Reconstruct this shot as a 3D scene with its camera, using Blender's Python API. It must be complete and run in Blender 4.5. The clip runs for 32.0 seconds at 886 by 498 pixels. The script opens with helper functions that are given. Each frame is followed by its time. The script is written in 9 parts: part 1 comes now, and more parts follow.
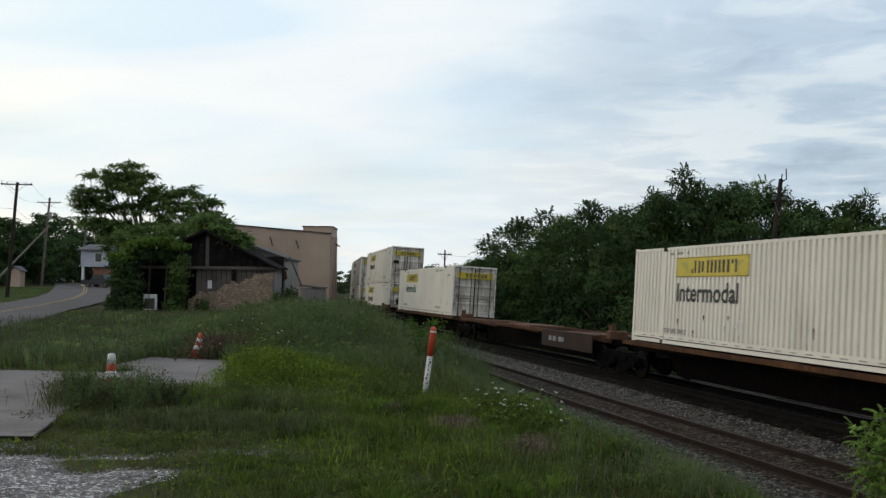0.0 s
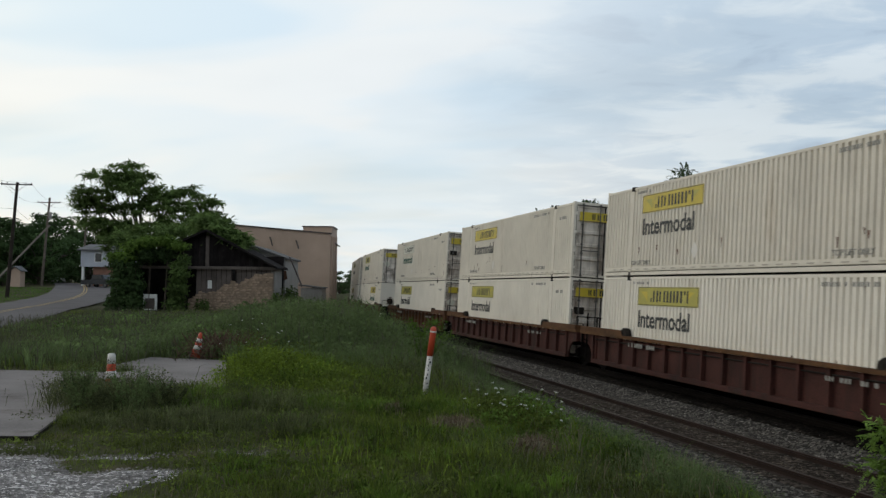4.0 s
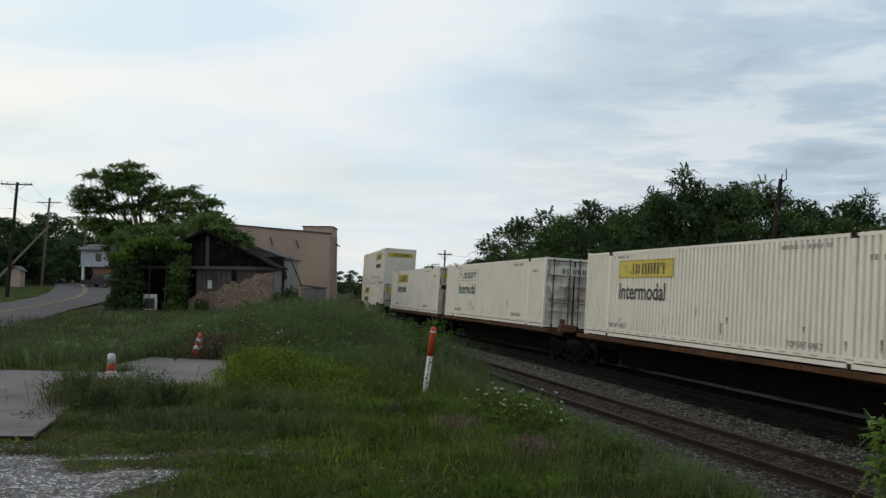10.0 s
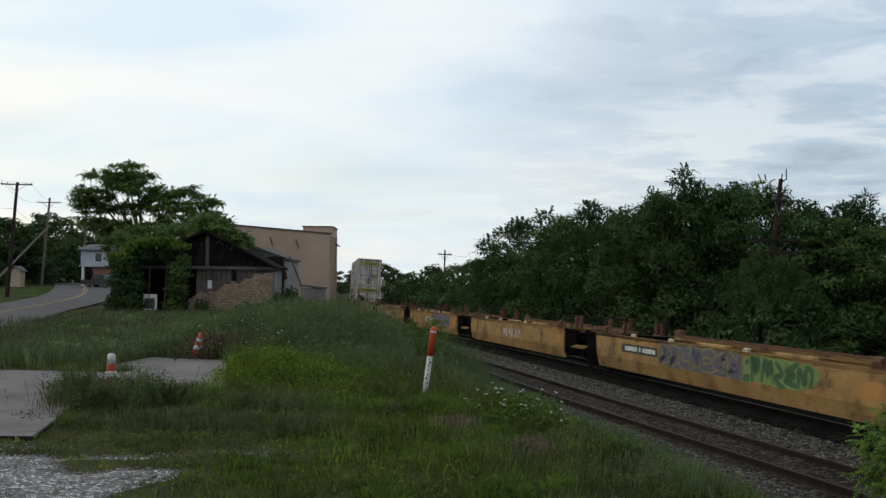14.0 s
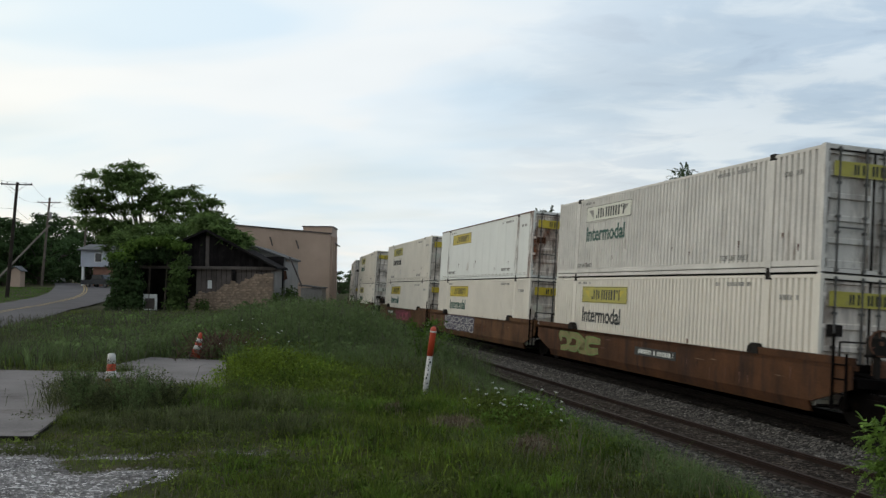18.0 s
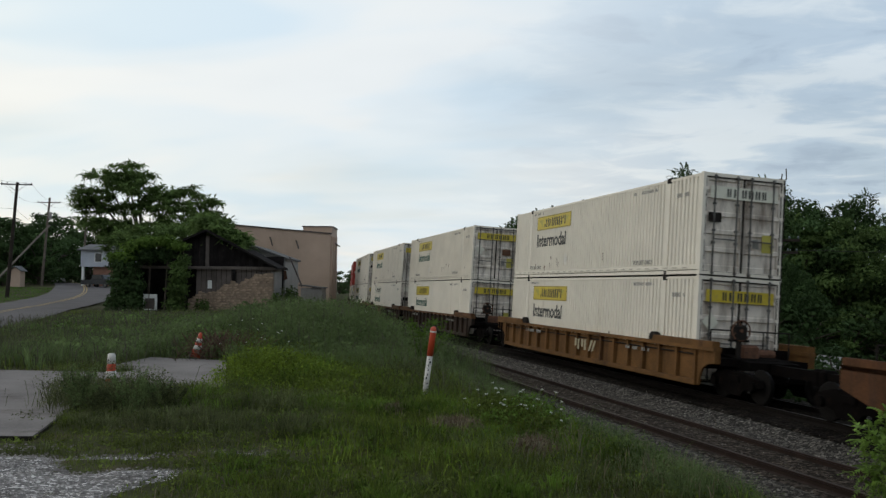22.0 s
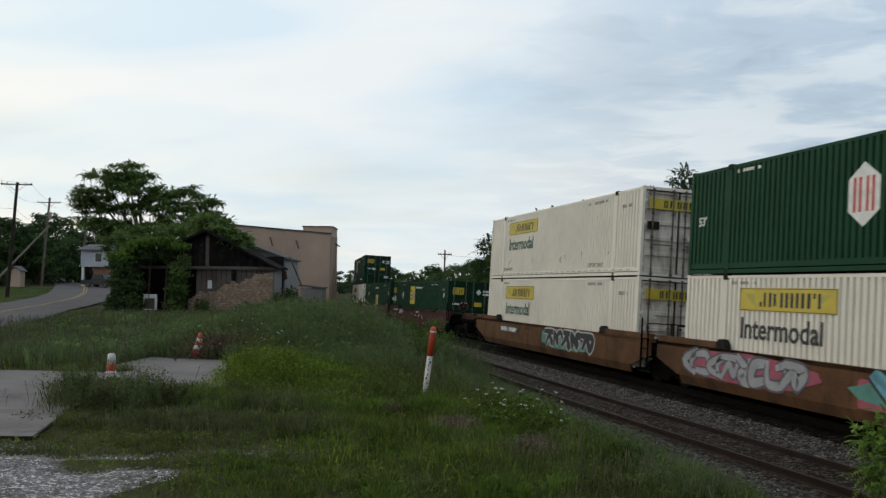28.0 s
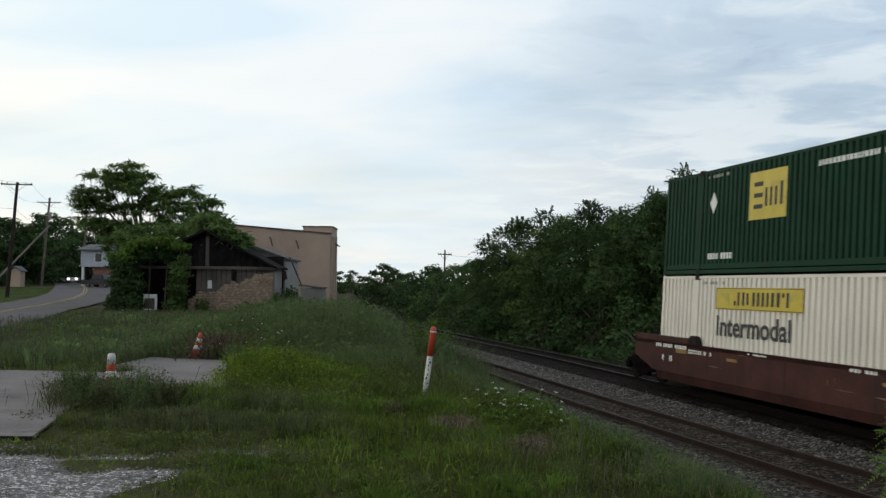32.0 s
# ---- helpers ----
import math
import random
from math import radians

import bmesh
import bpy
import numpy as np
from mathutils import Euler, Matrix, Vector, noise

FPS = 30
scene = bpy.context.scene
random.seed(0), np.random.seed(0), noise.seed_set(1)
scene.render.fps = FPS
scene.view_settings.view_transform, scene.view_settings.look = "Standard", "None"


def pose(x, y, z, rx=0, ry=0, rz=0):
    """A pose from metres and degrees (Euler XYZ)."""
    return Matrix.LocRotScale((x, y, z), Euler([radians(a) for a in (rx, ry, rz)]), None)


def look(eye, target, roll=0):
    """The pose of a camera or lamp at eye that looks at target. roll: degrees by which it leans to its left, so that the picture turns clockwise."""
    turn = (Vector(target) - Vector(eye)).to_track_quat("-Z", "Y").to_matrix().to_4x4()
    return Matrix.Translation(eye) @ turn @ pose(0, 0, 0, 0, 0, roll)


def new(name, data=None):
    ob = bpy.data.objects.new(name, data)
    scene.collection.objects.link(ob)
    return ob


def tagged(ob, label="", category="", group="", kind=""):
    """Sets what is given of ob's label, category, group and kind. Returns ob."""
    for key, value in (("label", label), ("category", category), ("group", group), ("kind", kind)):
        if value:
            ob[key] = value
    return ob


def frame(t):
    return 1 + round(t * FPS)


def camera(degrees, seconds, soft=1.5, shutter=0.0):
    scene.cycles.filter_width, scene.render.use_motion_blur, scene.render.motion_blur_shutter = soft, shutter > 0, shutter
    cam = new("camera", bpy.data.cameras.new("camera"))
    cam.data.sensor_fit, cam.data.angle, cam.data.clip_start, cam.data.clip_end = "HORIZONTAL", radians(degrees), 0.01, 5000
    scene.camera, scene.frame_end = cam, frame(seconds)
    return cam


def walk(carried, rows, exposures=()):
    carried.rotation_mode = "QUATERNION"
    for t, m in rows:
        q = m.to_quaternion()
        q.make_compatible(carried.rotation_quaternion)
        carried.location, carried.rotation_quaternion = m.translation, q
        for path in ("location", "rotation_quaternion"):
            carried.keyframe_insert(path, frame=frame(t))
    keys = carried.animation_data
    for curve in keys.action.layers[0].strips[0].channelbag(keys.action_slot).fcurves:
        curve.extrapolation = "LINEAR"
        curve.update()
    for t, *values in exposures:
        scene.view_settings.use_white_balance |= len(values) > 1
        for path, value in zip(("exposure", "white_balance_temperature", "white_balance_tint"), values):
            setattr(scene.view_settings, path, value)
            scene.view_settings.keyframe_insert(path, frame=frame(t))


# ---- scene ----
# the camera stands on a tripod; the yard round it lies at z = 0
EYE = 2.1
cam = camera(52.7, 32.0, soft=1.4, shutter=0.12)
CAM_POSE = pose(0, 0, EYE, 92.35, 0, 0) @ pose(0, 0, 0, 0, 0, 0.65)
# the picture darkens a little while the pale containers fill it
EXPOSURES = [(0.0, -0.08), (1.5, -0.08), (3.0, -0.15), (6.0, -0.17), (9.0, -0.19), (12.5, -0.19), (14.2, -0.10), (16.5, -0.04), (17.3, -0.04), (18.6, -0.17), (22.0, -0.19), (25.0, -0.19), (28.0, -0.16), (29.5, -0.05), (30.5, -0.04), (32.0, -0.08)]
walk(cam, [(0.0, CAM_POSE), (32.0, CAM_POSE)], EXPOSURES)

# ---- world and light: a bright, clouded evening sky ----
world = bpy.data.worlds.new("evening_sky")
scene.world = world
world.use_nodes = True
SUN_ELEVATION, SUN_AZIMUTH = 13.0, -70.0   # degrees; azimuth from +y towards +x


def build_sky():
    nt = world.node_tree
    nt.nodes.clear()
    out = nt.nodes.new("ShaderNodeOutputWorld")
    sky = nt.nodes.new("ShaderNodeTexSky")
    sky.sky_type, sky.sun_disc = "NISHITA", False
    sky.sun_elevation, sky.sun_rotation = radians(SUN_ELEVATION), radians(SUN_AZIMUTH)
    sky.air_density, sky.dust_density = 1.0, 1.5
    clear = nt.nodes.new("ShaderNodeBackground")
    clear.inputs[1].default_value = 0.13
    nt.links.new(sky.outputs[0], clear.inputs[0])
    tc = nt.nodes.new("ShaderNodeTexCoord")
    sep = nt.nodes.new("ShaderNodeSeparateXYZ")
    nt.links.new(tc.outputs["Generated"], sep.inputs[0])
    # a flat cloud sheet: the view direction divided by its height
    hgt = nt.nodes.new("ShaderNodeMath")
    hgt.operation = "ADD"
    hgt.inputs[1].default_value = 0.16
    nt.links.new(sep.outputs[2], hgt.inputs[0])
    low = nt.nodes.new("ShaderNodeMath")
    low.operation = "MAXIMUM"
    low.inputs[1].default_value = 0.03
    nt.links.new(hgt.outputs[0], low.inputs[0])
    sheet = nt.nodes.new("ShaderNodeVectorMath")
    sheet.operation = "DIVIDE"
    comb = nt.nodes.new("ShaderNodeCombineXYZ")
    for i in range(3):
        nt.links.new(low.outputs[0], comb.inputs[i])
    nt.links.new(tc.outputs["Generated"], sheet.inputs[0])
    nt.links.new(comb.outputs[0], sheet.inputs[1])
    mp = nt.nodes.new("ShaderNodeMapping")
    mp.vector_type = "TEXTURE"
    mp.inputs["Location"].default_value = (1.7, 0.6, 0.0)
    mp.inputs["Rotation"].default_value = (0, 0, radians(-16))
    mp.inputs["Scale"].default_value = (1.2, 0.85, 1000.0)
    nt.links.new(sheet.outputs[0], mp.inputs[0])

    def noise_node(scale, detail, rough, dist):
        n = nt.nodes.new("ShaderNodeTexNoise")
        n.inputs["Scale"].default_value, n.inputs["Detail"].default_value = scale, detail
        n.inputs["Roughness"].default_value, n.inputs["Distortion"].default_value = rough, dist
        nt.links.new(mp.outputs[0], n.inputs["Vector"])
        return n

    def ramp(source, stops):
        r = nt.nodes.new("ShaderNodeValToRGB")
        r.color_ramp.interpolation = "EASE"
        while len(r.color_ramp.elements) < len(stops):
            r.color_ramp.elements.new(0.5)
        for e, (p, c) in zip(r.color_ramp.elements, stops):
            e.position, e.color = p, (*c, 1)
        nt.links.new(source, r.inputs[0])
        return r

    broad, fine = noise_node(1.5, 8, 0.55, 0.5), noise_node(5.0, 6, 0.55, 0.7)
    big = nt.nodes.new("ShaderNodeMix")
    big.inputs[0].default_value = 0.32
    nt.links.new(broad.outputs[0], big.inputs[2])
    nt.links.new(fine.outputs[0], big.inputs[3])
    # cloud tone: blue-grey undersides to bright white sheets; bright and even towards the low sun, broken away from it
    soft = noise_node(1.15, 3, 0.45, 0.3)
    even = ramp(soft.outputs[0], [(0.36, (0.78, 0.90, 0.98)), (0.50, (0.885, 0.95, 0.98)), (0.62, (0.965, 0.98, 0.968))])
    broken = ramp(big.outputs[0], [(0.38, (0.46, 0.57, 0.70)), (0.47, (0.575, 0.70, 0.825)), (0.58, (0.80, 0.885, 0.945))])
    away = nt.nodes.new("ShaderNodeMapRange")
    away.interpolation_type = "SMOOTHSTEP"
    away.inputs["From Min"].default_value, away.inputs["From Max"].default_value = -0.10, 0.42
    nt.links.new(sep.outputs[0], away.inputs["Value"])
    tone = nt.nodes.new("ShaderNodeMix")
    tone.data_type = "RGBA"
    nt.links.new(away.outputs[0], tone.inputs[0])
    nt.links.new(even.outputs[0], tone.inputs["A"])
    nt.links.new(broken.outputs[0], tone.inputs["B"])
    # towards the low sun the sheet glows brighter and warmer
    glow = nt.nodes.new("ShaderNodeVectorMath")
    glow.operation = "DOT_PRODUCT"
    a, e = radians(SUN_AZIMUTH), radians(12)
    glow.inputs[1].default_value = (math.sin(a) * math.cos(e), math.cos(a) * math.cos(e), math.sin(e))
    nt.links.new(tc.outputs["Generated"], glow.inputs[0])
    warm = ramp(glow.outputs["Value"], [(0.0, (0.92, 0.935, 0.95)), (0.45, (0.95, 0.985, 1.02)), (1.0, (1.15, 1.11, 1.03))])
    mul = nt.nodes.new("ShaderNodeMix")
    mul.data_type, mul.blend_type = "RGBA", "MULTIPLY"
    mul.inputs["Factor"].default_value = 1.0
    nt.links.new(tone.outputs["Result"], mul.inputs["A"])
    nt.links.new(warm.outputs[0], mul.inputs["B"])
    # hazier and warmer towards the horizon
    haze = ramp(sep.outputs[2], [(0.0, (1.05, 1.0, 0.94)), (0.10, (1.03, 1.0, 0.955)), (0.22, (1.0, 1.0, 1.0))])
    hz = nt.nodes.new("ShaderNodeMix")
    hz.data_type, hz.blend_type = "RGBA", "MULTIPLY"
    hz.inputs["Factor"].default_value = 1.0
    nt.links.new(mul.outputs["Result"], hz.inputs["A"])
    nt.links.new(haze.outputs[0], hz.inputs["B"])
    cloud = nt.nodes.new("ShaderNodeBackground")
    cloud.inputs[1].default_value = 1.04
    nt.links.new(hz.outputs["Result"], cloud.inputs[0])
    gaps = noise_node(0.8, 4, 0.5, 0.2)
    cover = ramp(gaps.outputs[0], [(0.30, (0.80, 0.80, 0.80)), (0.55, (1, 1, 1))])
    mix = nt.nodes.new("ShaderNodeMixShader")
    nt.links.new(cover.outputs[0], mix.inputs[0])
    nt.links.new(clear.outputs[0], mix.inputs[1])
    nt.links.new(cloud.outputs[0], mix.inputs[2])
    nt.links.new(mix.outputs[0], out.inputs[0])


build_sky()
sun = new("sun", bpy.data.lights.new("sun", "SUN"))
sun.data.energy, sun.data.angle, sun.data.color = 0.5, radians(25), (1.0, 0.93, 0.82)
sa, se = radians(SUN_AZIMUTH), radians(SUN_ELEVATION)
sun.matrix_world = look((math.sin(sa) * math.cos(se) * 80, math.cos(sa) * math.cos(se) * 80, math.sin(se) * 80), (0, 0, 0))

# ---- materials ----
def mat(name, base, rough=0.8, metal=0.0, var=0.25, scale=3.0, fine=40.0, bump=0.15, second=None, second_amount=0.5, rnd=0.0, spec=0.4, streak=False, trans=0.0, cells=0.0, vary=False, film=0.0):
    """A surface with two scales of variation, an optional second colour in patches (rust, dirt, moss), and fine relief."""
    m = bpy.data.materials.new(name)
    m.use_nodes = True
    nt = m.node_tree
    bsdf = nt.nodes["Principled BSDF"]
    bsdf.inputs["Roughness"].default_value = rough
    bsdf.inputs["Metallic"].default_value = metal
    bsdf.inputs["Specular IOR Level"].default_value = spec
    tc = nt.nodes.new("ShaderNodeTexCoord")
    vec = tc.outputs["Object"]
    if vary:
        # every object carries its own stains
        who = nt.nodes.new("ShaderNodeObjectInfo")
        far = nt.nodes.new("ShaderNodeVectorMath")
        far.operation = "SCALE"
        far.inputs[0].default_value = (61, 37, 19)
        nt.links.new(who.outputs["Random"], far.inputs["Scale"])
        add = nt.nodes.new("ShaderNodeVectorMath")
        nt.links.new(vec, add.inputs[0])
        nt.links.new(far.outputs[0], add.inputs[1])
        vec = add.outputs[0]

    def noise_tex(s, d=5, r=0.6):
        n = nt.nodes.new("ShaderNodeTexNoise")
        n.inputs["Scale"].default_value, n.inputs["Detail"].default_value, n.inputs["Roughness"].default_value = s, d, r
        nt.links.new(vec, n.inputs["Vector"])
        return n

    def rng(src, lo, hi, a=0.3, b=0.7):
        r = nt.nodes.new("ShaderNodeMapRange")
        r.inputs["From Min"].default_value, r.inputs["From Max"].default_value = a, b
        r.inputs["To Min"].default_value, r.inputs["To Max"].default_value = lo, hi
        nt.links.new(src, r.inputs["Value"])
        return r.outputs[0]

    def mixc(kind, fac, a, b):
        n = nt.nodes.new("ShaderNodeMix")
        n.data_type, n.blend_type = "RGBA", kind
        for key, val in (("Factor", fac), ("A", a), ("B", b)):
            sock = n.inputs[key] if key != "Factor" else n.inputs[0]
            if isinstance(val, bpy.types.NodeSocket):
                nt.links.new(val, sock)
            elif key == "Factor":
                sock.default_value = val
            else:
                sock.default_value = (*val, 1)
        return n.outputs["Result"]

    big, small = noise_tex(scale), noise_tex(fine, 3)
    col = base
    if second is not None:
        if streak:
            mp = nt.nodes.new("ShaderNodeMapping")
            mp.inputs["Scale"].default_value = (1, 1, 0.16)
            nt.links.new(vec, mp.inputs[0])
            keep, vec = vec, mp.outputs[0]
            patch = noise_tex(scale * 1.7, 8, 0.7)
            vec = keep
        else:
            patch = noise_tex(scale * 1.7, 8, 0.65)
        lo = 0.72 - 0.34 * second_amount
        col = mixc("MIX", rng(patch.outputs[0], 0.0, 1.0, lo, lo + 0.14), base, second)
    shade = nt.nodes.new("ShaderNodeMath")
    shade.operation = "MULTIPLY"
    nt.links.new(rng(big.outputs[0], 1 - var, 1 + var), shade.inputs[0])
    nt.links.new(rng(small.outputs[0], 1 - var * 0.6, 1 + var * 0.6), shade.inputs[1])
    value = shade.outputs[0]
    if rnd:
        info = nt.nodes.new("ShaderNodeObjectInfo")
        isl = nt.nodes.new("ShaderNodeNewGeometry")
        s = nt.nodes.new("ShaderNodeMath")
        s.operation = "ADD"
        nt.links.new(info.outputs["Random"], s.inputs[0])
        nt.links.new(isl.outputs["Random Per Island"], s.inputs[1])
        k = nt.nodes.new("ShaderNodeMath")
        k.operation = "MULTIPLY"
        nt.links.new(value, k.inputs[0])
        nt.links.new(rng(s.outputs[0], 1 - rnd, 1 + rnd, 0.0, 2.0), k.inputs[1])
        value = k.outputs[0]
    relief = small.outputs[0]
    if cells:
        vor = nt.nodes.new("ShaderNodeTexVoronoi")
        vor.inputs["Scale"].default_value = cells
        nt.links.new(vec, vor.inputs["Vector"])
        one = nt.nodes.new("ShaderNodeSeparateColor")
        nt.links.new(vor.outputs["Color"], one.inputs[0])
        sq = nt.nodes.new("ShaderNodeMath")
        sq.operation = "POWER"
        sq.inputs[1].default_value = 3.6
        nt.links.new(one.outputs[0], sq.inputs[0])
        k = nt.nodes.new("ShaderNodeMath")
        k.operation = "MULTIPLY"
        nt.links.new(value, k.inputs[0])
        nt.links.new(rng(sq.outputs[0], 0.5, 3.4, 0.0, 1.0), k.inputs[1])
        value = k.outputs[0]
        relief = rng(vor.outputs["Distance"], 1.0, 0.0, 0.0, 0.7)
    comb = nt.nodes.new("ShaderNodeCombineXYZ")
    for i in range(3):
        nt.links.new(value, comb.inputs[i])
    col = mixc("MULTIPLY", 1.0, col, comb.outputs[0])
    nt.links.new(col, bsdf.inputs["Base Color"])
    if bump:
        b = nt.nodes.new("ShaderNodeBump")
        b.inputs["Strength"].default_value, b.inputs["Distance"].default_value = bump, 0.02
        nt.links.new(relief, b.inputs["Height"])
        nt.links.new(b.outputs[0], bsdf.inputs["Normal"])
    if film:
        # a thin film of dirt, broken into ragged runs
        mp = nt.nodes.new("ShaderNodeMapping")
        mp.inputs["Scale"].default_value = (1, 1, 0.28)
        nt.links.new(vec, mp.inputs[0])
        keep, vec = vec, mp.outputs[0]
        runs = noise_tex(2.6, 9, 0.68)
        vec = keep
        see = nt.nodes.new("ShaderNodeBsdfTransparent")
        mx = nt.nodes.new("ShaderNodeMixShader")
        nt.links.new(rng(runs.outputs[0], 0.0, film, 0.44, 0.68), mx.inputs[0])
        nt.links.new(see.outputs[0], mx.inputs[1])
        nt.links.new(bsdf.outputs[0], mx.inputs[2])
        nt.links.new(mx.outputs[0], nt.nodes["Material Output"].inputs[0])
    if trans:
        tr = nt.nodes.new("ShaderNodeBsdfTranslucent")
        nt.links.new(col, tr.inputs[0])
        mx = nt.nodes.new("ShaderNodeMixShader")
        mx.inputs[0].default_value = trans
        nt.links.new(bsdf.outputs[0], mx.inputs[1])
        nt.links.new(tr.outputs[0], mx.inputs[2])
        nt.links.new(mx.outputs[0], nt.nodes["Material Output"].inputs[0])
    return m


